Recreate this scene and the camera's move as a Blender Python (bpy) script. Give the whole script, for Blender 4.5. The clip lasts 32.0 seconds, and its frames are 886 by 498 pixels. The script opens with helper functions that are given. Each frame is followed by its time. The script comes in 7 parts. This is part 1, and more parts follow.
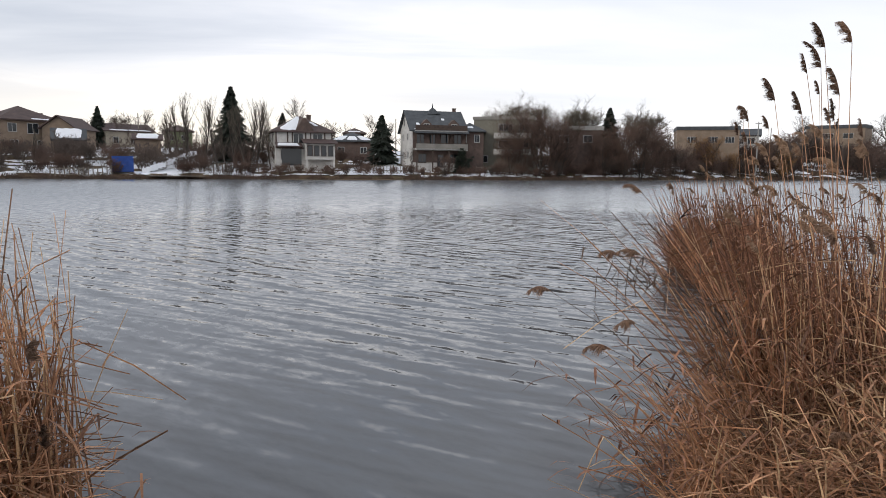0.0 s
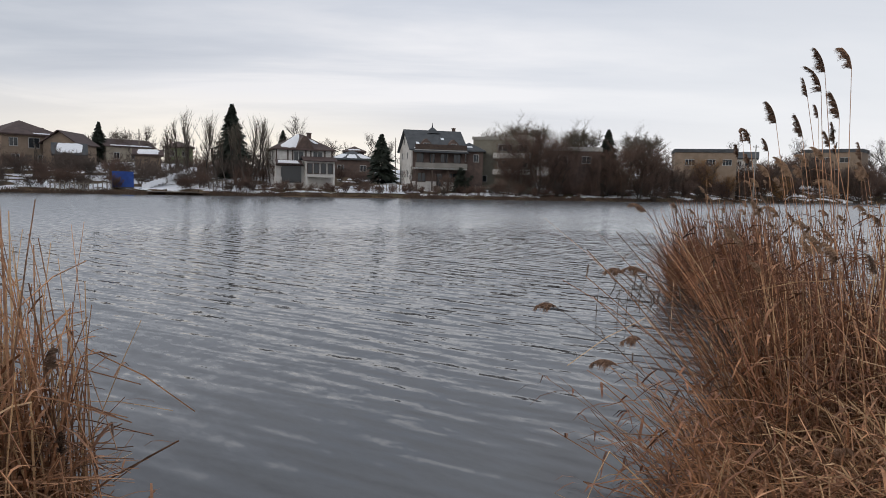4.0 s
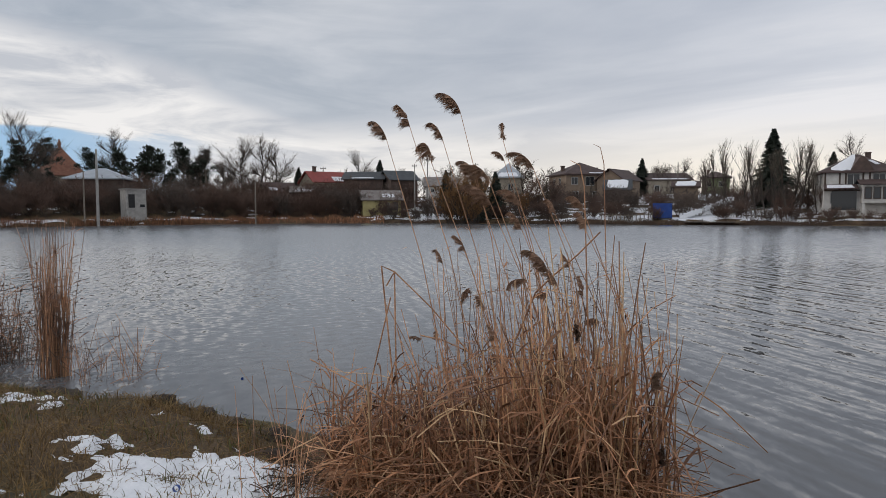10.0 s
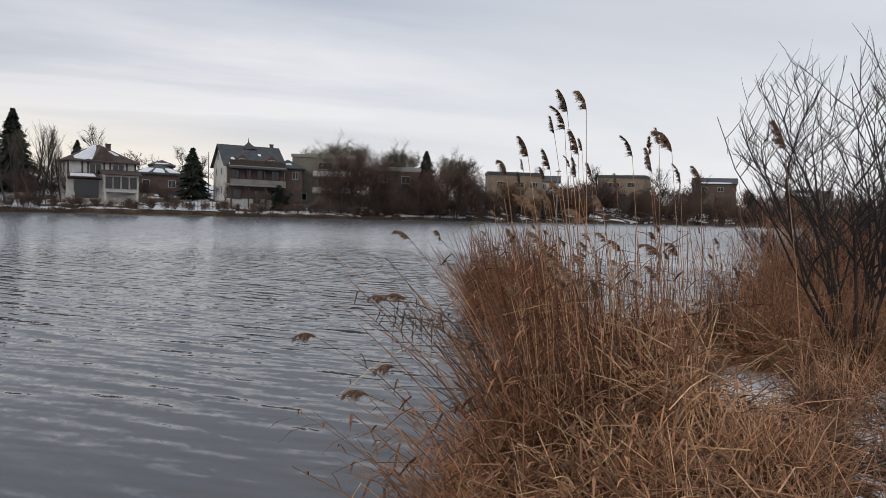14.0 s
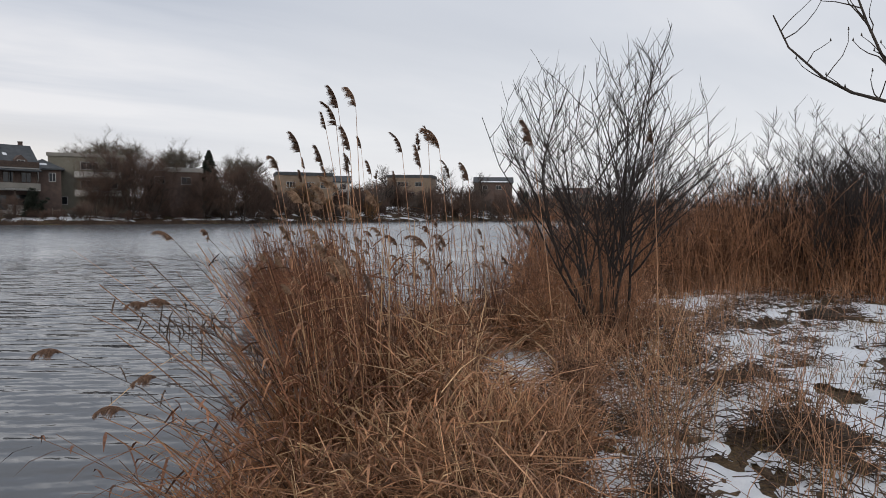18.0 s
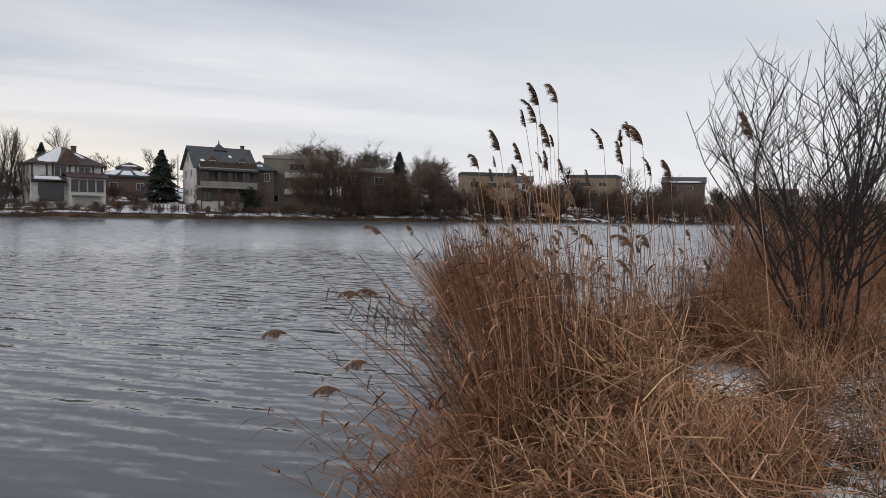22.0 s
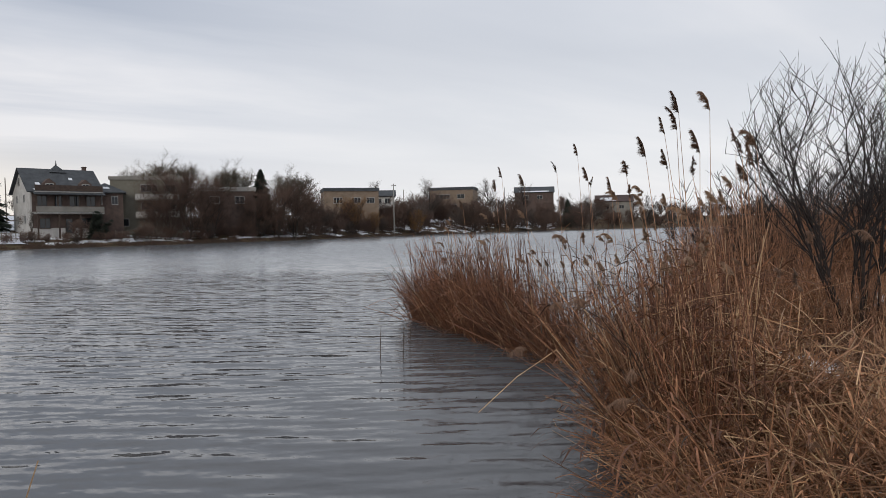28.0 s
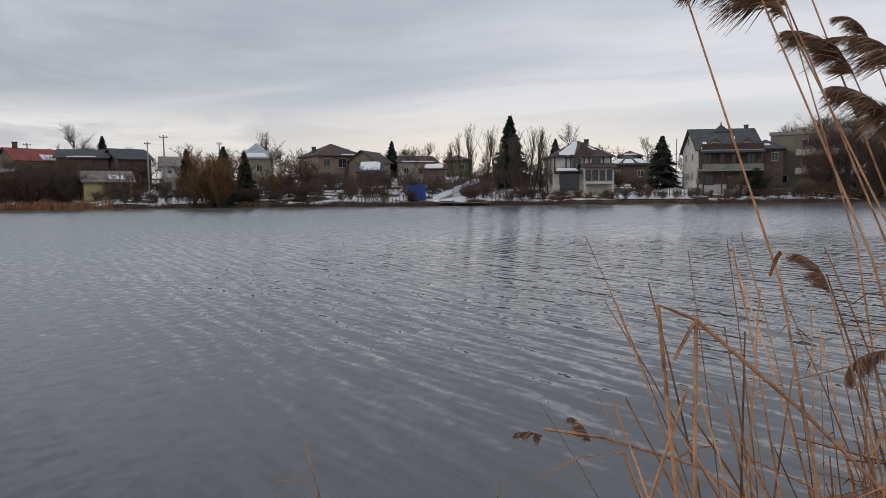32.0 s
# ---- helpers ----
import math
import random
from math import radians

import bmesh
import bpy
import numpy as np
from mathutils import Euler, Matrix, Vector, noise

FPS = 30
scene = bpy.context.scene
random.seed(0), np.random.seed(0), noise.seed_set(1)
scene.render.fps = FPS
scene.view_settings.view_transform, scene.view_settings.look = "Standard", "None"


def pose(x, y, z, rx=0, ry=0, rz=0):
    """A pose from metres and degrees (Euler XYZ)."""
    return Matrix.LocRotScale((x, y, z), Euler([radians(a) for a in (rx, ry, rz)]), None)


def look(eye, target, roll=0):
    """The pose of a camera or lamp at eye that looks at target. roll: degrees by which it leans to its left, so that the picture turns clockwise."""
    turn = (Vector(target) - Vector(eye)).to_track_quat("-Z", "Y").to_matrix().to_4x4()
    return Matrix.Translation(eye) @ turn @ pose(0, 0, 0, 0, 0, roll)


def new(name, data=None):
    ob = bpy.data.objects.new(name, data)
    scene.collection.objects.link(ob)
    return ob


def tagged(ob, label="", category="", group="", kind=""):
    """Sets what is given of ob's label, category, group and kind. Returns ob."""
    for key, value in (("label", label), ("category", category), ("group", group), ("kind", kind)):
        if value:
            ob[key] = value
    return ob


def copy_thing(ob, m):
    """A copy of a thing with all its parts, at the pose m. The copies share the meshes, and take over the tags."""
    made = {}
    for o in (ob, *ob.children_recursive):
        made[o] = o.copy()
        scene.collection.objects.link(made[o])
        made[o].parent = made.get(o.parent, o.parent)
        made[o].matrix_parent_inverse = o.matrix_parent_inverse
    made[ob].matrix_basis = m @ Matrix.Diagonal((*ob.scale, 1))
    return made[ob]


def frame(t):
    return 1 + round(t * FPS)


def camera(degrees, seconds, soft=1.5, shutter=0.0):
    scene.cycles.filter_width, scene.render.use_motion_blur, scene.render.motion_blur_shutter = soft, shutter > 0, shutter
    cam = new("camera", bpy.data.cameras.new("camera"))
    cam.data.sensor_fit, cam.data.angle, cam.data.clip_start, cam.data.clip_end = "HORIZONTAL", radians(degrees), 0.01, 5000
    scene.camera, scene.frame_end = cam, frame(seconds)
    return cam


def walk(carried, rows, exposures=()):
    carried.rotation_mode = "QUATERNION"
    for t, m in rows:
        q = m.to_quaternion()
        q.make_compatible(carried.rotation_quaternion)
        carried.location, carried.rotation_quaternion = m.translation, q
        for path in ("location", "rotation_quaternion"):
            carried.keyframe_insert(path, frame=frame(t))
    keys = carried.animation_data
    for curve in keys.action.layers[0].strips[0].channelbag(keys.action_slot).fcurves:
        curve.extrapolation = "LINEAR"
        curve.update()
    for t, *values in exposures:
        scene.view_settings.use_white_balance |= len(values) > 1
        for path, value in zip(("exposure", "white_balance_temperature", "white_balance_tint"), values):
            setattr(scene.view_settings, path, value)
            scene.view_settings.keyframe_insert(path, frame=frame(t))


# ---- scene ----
# Plan: a pond about 100 m wide. Water at z = 0, x to the right, y towards the far houses.
# The camera stands on the near bank, eyes 2 m above the water.
cam = camera(67.54, 32.0, soft=0.8)
# seconds, place, bearing (clockwise from +y), pitch, roll
ROWS = [
    (0.0, -0.345, -0.522, 1.963, 1.39, -7.04, 0.58),
    (0.5, -0.322, -0.532, 1.970, 9.34, -6.23, 3.40),
    (1.0, -0.301, -0.540, 1.976, 17.52, -6.10, 4.23),
    (1.5, -0.230, -0.490, 1.985, 22.25, -5.21, 3.72),
    (2.0, -0.152, -0.415, 1.991, 26.40, -4.63, 2.59),
    (2.5, -0.171, -0.518, 1.990, 26.10, -4.11, 1.50),
    (3.0, -0.275, -0.563, 1.977, 14.91, -4.66, 0.51),
    (3.5, -0.405, -0.573, 1.943, 7.39, -5.21, 0.96),
    (5.5, -0.421, -0.764, 2.008, -16.80, -6.53, 0.62),
    (6.0, -0.439, -0.823, 2.022, -22.62, -6.08, 0.56),
    (6.5, -0.527, -0.785, 2.020, -30.79, -5.32, 0.32),
    (7.0, -0.537, -0.860, 2.024, -35.80, -5.56, 0.40),
    (7.5, -0.549, -0.963, 2.040, -39.45, -6.03, 0.20),
    (8.0, -0.628, -0.929, 2.039, -44.38, -4.98, 0.41),
    (8.5, -0.683, -0.884, 2.019, -48.36, -4.57, 0.00),
    (9.0, -0.699, -0.899, 2.019, -51.44, -4.44, -0.23),
    (9.5, -0.674, -0.845, 2.013, -51.24, -3.91, -0.32),
    (10.0, -0.614, -0.885, 2.025, -42.37, -3.30, -0.15),
    (10.5, -0.541, -0.908, 2.036, -34.90, -2.80, -0.32),
    (11.0, -0.549, -0.842, 2.045, -28.95, -2.88, -0.37),
    (11.5, -0.544, -0.668, 2.009, -23.36, -3.42, -0.18),
    (12.0, -0.522, -0.553, 1.976, -16.67, -3.92, -0.20),
    (12.5, -0.470, -0.477, 1.970, -8.82, -3.93, 0.06),
    (13.0, -0.377, -0.468, 1.960, 4.17, -5.09, 1.35),
    (13.5, -0.190, -0.595, 1.983, 7.84, -4.84, 1.32),
    (14.0, -0.001, -0.593, 2.021, 16.71, -3.40, 1.92),
    (14.5, 0.050, -0.598, 2.032, 23.26, -1.52, 1.15),
    (15.0, 0.070, -0.620, 2.033, 26.26, -1.12, 0.80),
    (15.5, 0.088, -0.628, 2.034, 28.23, -1.12, 0.49),
    (17.5, 0.131, -0.659, 1.996, 34.44, -2.53, 0.42),
    (18.0, 0.119, -0.654, 1.991, 34.42, -2.99, 0.64),
    (18.5, 0.120, -0.662, 1.984, 34.84, -3.44, 0.78),
    (19.0, 0.138, -0.652, 1.992, 36.38, -3.75, 0.86),
    (19.5, 0.109, -0.683, 1.984, 38.30, -3.73, 1.26),
    (20.0, 0.119, -0.683, 1.984, 39.47, -3.49, 0.76),
    (20.5, 0.139, -0.678, 1.986, 39.61, -3.83, 0.92),
    (21.0, 0.101, -0.695, 1.982, 40.10, -3.52, 1.36),
    (21.5, 0.089, -0.624, 1.990, 32.21, -3.25, 2.62),
    (22.0, 0.023, -0.555, 1.973, 18.96, -3.26, 1.43),
    (22.5, -0.059, -0.514, 1.948, 12.19, -4.06, 1.75),
    (23.0, -0.174, -0.575, 1.972, 7.73, -5.29, 0.39),
    (23.5, -0.352, -0.451, 1.975, 0.55, -5.40, -0.50),
    (24.0, -0.636, -0.437, 1.915, -11.90, -5.89, -6.46),
    (24.5, -0.731, -0.503, 1.949, -15.80, -6.83, -1.06),
    (26.5, -1.969, -0.015, 1.943, 10.61, -6.18, 1.62),
    (27.0, -2.115, 0.210, 1.938, 20.03, -3.89, -0.52),
    (27.5, -2.107, 0.419, 1.908, 26.31, -3.89, -0.55),
    (28.0, -2.017, 0.536, 1.930, 31.34, -1.94, -1.03),
    (28.5, -1.908, 0.589, 1.964, 35.55, -0.45, 0.00),
    (29.0, -1.951, 0.515, 1.958, 34.26, -0.84, 3.09),
    (29.5, -2.325, 0.247, 2.006, 9.77, -4.58, -3.56),
    (30.0, -2.456, 0.224, 1.986, 2.00, -6.24, -3.10),
    (30.5, -2.804, 0.316, 1.943, -0.17, -3.81, 1.19),
    (31.0, -3.127, 0.434, 1.960, -10.38, -3.93, 1.97),
    (31.5, -3.455, 0.528, 1.944, -18.81, -6.47, -3.14),
    (32.0, -4.003, 0.538, 1.925, -20.35, -4.90, -0.55)
]


def aim(x, y, z, bearing, pitch, roll):
    b, p = radians(bearing), radians(pitch)
    ahead = Vector((math.sin(b) * math.cos(p), math.cos(b) * math.cos(p), math.sin(p)))
    return look((x, y, z), Vector((x, y, z)) + ahead, roll)


walk(cam, [(r[0], aim(*r[1:])) for r in ROWS],
     exposures=[(0.0, 0.42), (0.5, 0.0), (1.0, -0.25), (1.5, -0.1), (2.0, 0.05), (3.0, 0.12), (6.0, 0.0), (9.0, 0.0), (13.0, 0.0), (29.5, 0.0), (31.0, -0.12), (32.0, -0.12)])

# ---- world and sun ----
SUN_B, SUN_E = -128.0, 22.0
world = bpy.data.worlds.new("sky")
scene.world = world
world.use_nodes = True
wn, wl = world.node_tree.nodes, world.node_tree.links
wn.clear()


def node(tree, kind, **values):
    n = tree.nodes.new(kind)
    for key, value in values.items():
        n.inputs[key.replace("_", " ")].default_value = value
    return n


def math_node(tree, op, a, b=None, clamp=False):
    n = tree.nodes.new("ShaderNodeMath")
    n.operation, n.use_clamp = op, clamp
    for i, v in enumerate((a, b)):
        if v is None:
            continue
        if isinstance(v, (int, float)):
            n.inputs[i].default_value = v
        else:
            tree.links.new(v, n.inputs[i])
    return n.outputs[0]


def mix_color(tree, fac, a, b, blend="MIX"):
    n = tree.nodes.new("ShaderNodeMix")
    n.data_type, n.blend_type = "RGBA", blend
    for i, v in ((0, fac), (6, a), (7, b)):
        if isinstance(v, (int, float)):
            n.inputs[i].default_value = v
        elif isinstance(v, tuple):
            n.inputs[i].default_value = (*v, 1) if len(v) == 3 else v
        else:
            tree.links.new(v, n.inputs[i])
    return n.outputs[2]


def ramp(tree, fac, stops):
    n = tree.nodes.new("ShaderNodeValToRGB")
    while len(n.color_ramp.elements) < len(stops):
        n.color_ramp.elements.new(0.5)
    for e, (p, c) in zip(n.color_ramp.elements, stops):
        e.position, e.color = p, (c, c, c, 1) if isinstance(c, (int, float)) else (*c, 1)
    tree.links.new(fac, n.inputs[0])
    return n.outputs[0]


wt = world.node_tree
out = wn.new("ShaderNodeOutputWorld")
sky = wn.new("ShaderNodeTexSky")
sky.sky_type, sky.sun_disc = "NISHITA", False
sky.sun_elevation, sky.sun_rotation = radians(SUN_E), radians(SUN_B)
sky.air_density, sky.dust_density = 1.3, 2.0
coord = wn.new("ShaderNodeTexCoord").outputs["Generated"]
sep = wn.new("ShaderNodeSeparateXYZ")
wl.new(coord, sep.inputs[0])
up = math_node(wt, "MAXIMUM", sep.outputs[2], 0.0)
flat = math_node(wt, "ADD", up, 0.10)
com = wn.new("ShaderNodeCombineXYZ")
wl.new(math_node(wt, "DIVIDE", sep.outputs[0], flat), com.inputs[0])
wl.new(math_node(wt, "DIVIDE", sep.outputs[1], flat), com.inputs[1])
cloud_map = wn.new("ShaderNodeMapping")
cloud_map.inputs["Rotation"].default_value = (0, 0, radians(-28))
cloud_map.inputs["Scale"].default_value = (0.55, 1.5, 1)
wl.new(com.outputs[0], cloud_map.inputs[0])
big = node(wt, "ShaderNodeTexNoise", Scale=0.55, Detail=6.0, Roughness=0.52, Distortion=0.4)
wl.new(cloud_map.outputs[0], big.inputs["Vector"])
deck = ramp(wt, big.outputs[0], [(0.34, (0.45, 0.50, 0.59)), (0.5, (0.64, 0.675, 0.74)), (0.63, (0.87, 0.87, 0.89))])
brighten = math_node(wt, "MULTIPLY_ADD", sep.outputs[0], 0.21)
brighten.node.inputs[2].default_value = 1.0
grey = wn.new("ShaderNodeCombineXYZ")
for socket in grey.inputs:
    wl.new(brighten, socket)
deck = mix_color(wt, 1.0, deck, grey.outputs[0], "MULTIPLY")
# the brighter gap under the cloud deck, low over the far bank
low = ramp(wt, up, [(0.0, 1.0), (0.045, 0.85), (0.16, 0.25), (0.32, 0.0)])
side = math_node(wt, "ADD", math_node(wt, "MULTIPLY", math_node(wt, "ABSOLUTE", sep.outputs[0]), 0.25), math_node(wt, "MULTIPLY", sep.outputs[1], 0.78))
glow_fac = math_node(wt, "MULTIPLY", low, math_node(wt, "MAXIMUM", side, 0.0), True)
deck = mix_color(wt, glow_fac, deck, (0.985, 0.96, 0.945))
warm_side = math_node(wt, "ADD", math_node(wt, "MULTIPLY", sep.outputs[0], -0.46), math_node(wt, "MULTIPLY", sep.outputs[1], 0.89))
warm_fac = math_node(wt, "MULTIPLY", ramp(wt, warm_side, [(0.78, 0.0), (0.97, 1.0)]), ramp(wt, up, [(0.0, 0.9), (0.06, 0.75), (0.13, 0.0)]))
deck = mix_color(wt, warm_fac, deck, (1.04, 0.95, 0.80))
# to the east the deck is an even grey sheet, paler low down
sheet = ramp(wt, up, [(0.0, (0.93, 0.93, 0.93)), (0.10, (0.86, 0.87, 0.885)), (0.24, (0.70, 0.72, 0.755)), (0.5, (0.80, 0.82, 0.86))])
deck = mix_color(wt, ramp(wt, sep.outputs[0], [(0.0, 0.0), (0.45, 0.72)]), deck, sheet)
# torn billows that give the deck its edges
billow_map = wn.new("ShaderNodeMapping")
billow_map.inputs["Scale"].default_value = (2.6, 2.6, 13.0)
wl.new(coord, billow_map.inputs[0])
billow = node(wt, "ShaderNodeTexNoise", Scale=1.6, Detail=7.0, Roughness=0.58, Distortion=0.5)
wl.new(billow_map.outputs[0], billow.inputs["Vector"])
torn = math_node(wt, "SUBTRACT", billow.outputs[0], 0.5)
west = math_node(wt, "MULTIPLY", sep.outputs[0], -1.0)
# the grey deck ends to the west in a slanting edge, with sunlit cloud under it
rim = math_node(wt, "MAXIMUM", math_node(wt, "MULTIPLY_ADD", west, 0.85), 0.10)
rim.node.inputs[0].links[0].from_node.inputs[2].default_value = -0.585
over_rim = math_node(wt, "SUBTRACT", math_node(wt, "ADD", up, math_node(wt, "MULTIPLY", torn, 0.11)), rim)
is_west = ramp(wt, west, [(0.35, 0.0), (0.80, 1.0)])
lit = math_node(wt, "MULTIPLY", ramp(wt, over_rim, [(0.0, 1.0), (0.028, 0.0)]), is_west)
shade = math_node(wt, "MULTIPLY", ramp(wt, over_rim, [(0.0, 0.0), (0.035, 1.0), (0.35, 0.75)]), is_west)
deck = mix_color(wt, math_node(wt, "MULTIPLY", shade, 0.62), deck, mix_color(wt, ramp(wt, billow.outputs[0], [(0.38, 0.0), (0.62, 1.0)]), (0.36, 0.42, 0.49), (0.58, 0.62, 0.67)))
white = mix_color(wt, ramp(wt, billow.outputs[0], [(0.40, 0.0), (0.60, 1.0)]), (0.58, 0.60, 0.64), (1.0, 0.975, 0.94))
deck = mix_color(wt, math_node(wt, "MULTIPLY", lit, 0.85), deck, white)
# clear sky shows low down to the left, under the torn cloud
clear = ramp(wt, west, [(0.87, 0.0), (0.955, 1.0)])
low_edge = math_node(wt, "ADD", up, math_node(wt, "MULTIPLY", torn, 0.17))
band = ramp(wt, low_edge, [(0.0, 0.7), (0.03, 1.0), (0.098, 1.0), (0.112, 0.0)])
gap = math_node(wt, "MULTIPLY", clear, band, True)
scaled = mix_color(wt, 1.0, sky.outputs[0], (0.10, 0.10, 0.10), "MULTIPLY")
clear_sky = mix_color(wt, 0.85, scaled, (0.33, 0.56, 0.82))
final = mix_color(wt, gap, mix_color(wt, 0.94, scaled, deck), clear_sky)
final = mix_color(wt, 1.0, final, (1.0, 1.0, 1.02), "MULTIPLY")
back = wn.new("ShaderNodeBackground")
back.inputs[1].default_value = 0.96
wl.new(final, back.inputs[0])
wl.new(back.outputs[0], out.inputs[0])

sun = new("sun", bpy.data.lights.new("sun", "SUN"))
sun.data.energy, sun.data.angle, sun.data.color = 0.7, radians(20), (1.0, 0.94, 0.86)
sb, se = radians(SUN_B), radians(SUN_E)
sun.matrix_world = look((0, 0, 60), Vector((0, 0, 60)) - Vector((math.sin(sb) * math.cos(se), math.cos(sb) * math.cos(se), math.sin(se))))


# ---- materials ----
def material(name, dark, light, scale=6.0, rough=0.85, bump=0.25, fine=60.0, each=0.0, island=0.0, metal=0.0, spread=(0.35, 0.65), stretch=(1, 1, 1), depth=0.02):
    """Two-scale mottled surface. each: variation from object to object; island: from piece to piece."""
    m = bpy.data.materials.new(name)
    m.use_nodes = True
    t = m.node_tree
    p = t.nodes["Principled BSDF"]
    c = t.nodes.new("ShaderNodeTexCoord").outputs["Object"]
    mp = t.nodes.new("ShaderNodeMapping")
    mp.inputs["Scale"].default_value = stretch
    t.links.new(c, mp.inputs[0])
    a = node(t, "ShaderNodeTexNoise", Scale=scale, Detail=5.0, Roughness=0.6)
    b = node(t, "ShaderNodeTexNoise", Scale=fine, Detail=3.0, Roughness=0.6)
    for n in (a, b):
        t.links.new(mp.outputs[0], n.inputs["Vector"])
    both = math_node(t, "ADD", math_node(t, "MULTIPLY", a.outputs[0], 0.65), math_node(t, "MULTIPLY", b.outputs[0], 0.35))
    col = mix_color(t, ramp(t, both, [(spread[0], 0.0), (spread[1], 1.0)]), dark, light)
    vary = None
    if each:
        vary = math_node(t, "MULTIPLY_ADD", t.nodes.new("ShaderNodeObjectInfo").outputs["Random"], 2 * each)
        vary.node.inputs[2].default_value = 1 - each
    if island:
        vary = math_node(t, "MULTIPLY_ADD", t.nodes.new("ShaderNodeNewGeometry").outputs["Random Per Island"], 2 * island)
        vary.node.inputs[2].default_value = 1 - island
    if vary is not None:
        h = t.nodes.new("ShaderNodeHueSaturation")
        t.links.new(vary, h.inputs["Value"])
        t.links.new(col, h.inputs["Color"])
        col = h.outputs[0]
    t.links.new(col, p.inputs["Base Color"])
    p.inputs["Roughness"].default_value, p.inputs["Metallic"].default_value = rough, metal
    if bump:
        bn = node(t, "ShaderNodeBump", Strength=bump, Distance=depth)
        t.links.new(both, bn.inputs["Height"])
        t.links.new(bn.outputs[0], p.inputs["Normal"])
    return m


STRAW = material("dry reed stalk", (0.16, 0.077, 0.045), (0.56, 0.308, 0.168), 1.7, 0.7, 0.1, 30, island=0.6, spread=(0.38, 0.6))
RUST = material("dead reed leaf", (0.11, 0.048, 0.026), (0.42, 0.205, 0.102), 1.3, 0.8, 0.1, 30, island=0.55, spread=(0.38, 0.6))
DARKRUST = material("dark rusty reed", (0.075, 0.031, 0.019), (0.285, 0.128, 0.068), 1.3, 0.8, 0.1, 30, island=0.5, spread=(0.38, 0.6))
THATCH = material("old reed litter", (0.055, 0.026, 0.016), (0.27, 0.130, 0.068), 1.5, 0.85, 0.1, 30, island=0.6, spread=(0.38, 0.6))
PLUME = material("reed plume hair", (0.15, 0.086, 0.055), (0.36, 0.22, 0.145), 20, 0.9, 0.0, 120, island=0.35)
PALEPLUME = material("pale reed plume hair", (0.25, 0.155, 0.095), (0.47, 0.315, 0.21), 20, 0.9, 0.0, 120, island=0.3)
DARKPLUME = material("weathered plume hair", (0.085, 0.050, 0.036), (0.22, 0.135, 0.09), 20, 0.9, 0.0, 120, island=0.35)
BARK = material("grey-brown bark", (0.028, 0.022, 0.019), (0.08, 0.063, 0.052), 8, 0.9, 0.4, 60)
DARKBARK = material("dark wet bark", (0.018, 0.014, 0.012), (0.05, 0.040, 0.033), 8, 0.9, 0.4, 60)
# TWIG, REDTWIG and NEEDLE are lightened to carry distance haze in their colour
TWIG = material("bare twig", (0.056, 0.042, 0.036), (0.145, 0.108, 0.086), 8, 0.85, 0.0, 60, island=0.3)
PALETWIG = material("pale bare twig", (0.085, 0.072, 0.052), (0.165, 0.138, 0.102), 8, 0.85, 0.0, 60, island=0.3)
REDTWIG = material("reddish bare twig", (0.072, 0.044, 0.034), (0.165, 0.100, 0.073), 8, 0.85, 0.0, 60, island=0.3)
ORANGETWIG = material("rust-brown dense twig", (0.14, 0.070, 0.026), (0.28, 0.15, 0.058), 8, 0.85, 0.0, 60, island=0.3)
NEEDLE = material("dark conifer needle", (0.017, 0.024, 0.018), (0.046, 0.058, 0.040), 4, 0.8, 0.0, 40, island=0.4)
WHITE_WALL = material("weathered white render", (0.42, 0.40, 0.37), (0.62, 0.60, 0.57), 1.2, 0.9, 0.15, 18)
CREAM_WALL = material("cream render", (0.27, 0.235, 0.18), (0.38, 0.33, 0.26), 1.0, 0.9, 0.15, 18)
TAN_WALL = material("tan brick-toned render", (0.19, 0.14, 0.10), (0.28, 0.21, 0.155), 1.0, 0.9, 0.15, 18)
GREY_WALL = material("grey-beige render", (0.19, 0.18, 0.16), (0.28, 0.262, 0.232), 0.8, 0.9, 0.15, 18)
OLIVE_WALL = material("olive-grey render", (0.15, 0.14, 0.11), (0.22, 0.205, 0.165), 0.8, 0.9, 0.15, 18)
GREEN_WALL = material("faded green render", (0.12, 0.14, 0.075), (0.19, 0.21, 0.12), 1.2, 0.9, 0.15, 18)
DARK_WALL = material("dark brown brick wall", (0.07, 0.05, 0.042), (0.14, 0.095, 0.078), 1.5, 0.9, 0.2, 20)
YELLOW_WALL = material("yellow plaster", (0.38, 0.32, 0.14), (0.52, 0.45, 0.22), 1.5, 0.9, 0.15, 18)
BRICK_ROOF = material("orange-red brick tile", (0.15, 0.066, 0.043), (0.25, 0.115, 0.072), 1.5, 0.85, 0.3, 14)
RED_ROOF = material("red painted sheet roof", (0.20, 0.035, 0.03), (0.30, 0.065, 0.05), 1.5, 0.7, 0.15, 14)
BROWN_ROOF = material("dark brown roof tile", (0.050, 0.033, 0.030), (0.10, 0.066, 0.058), 1.2, 0.8, 0.35, 9)
GREY_ROOF = material("dark slate roof", (0.036, 0.040, 0.044), (0.08, 0.086, 0.092), 1.2, 0.75, 0.35, 9)
SHEET_ROOF = material("grey-blue sheet metal roof", (0.30, 0.33, 0.36), (0.44, 0.47, 0.50), 1.0, 0.5, 0.15, 14, metal=0.3)
OLD_ROOF = material("old grey fibre roof", (0.16, 0.14, 0.125), (0.30, 0.27, 0.25), 1.4, 0.9, 0.3, 12)
TIMBER = material("dark stained timber", (0.04, 0.026, 0.02), (0.09, 0.06, 0.045), 4, 0.8, 0.3, 40)
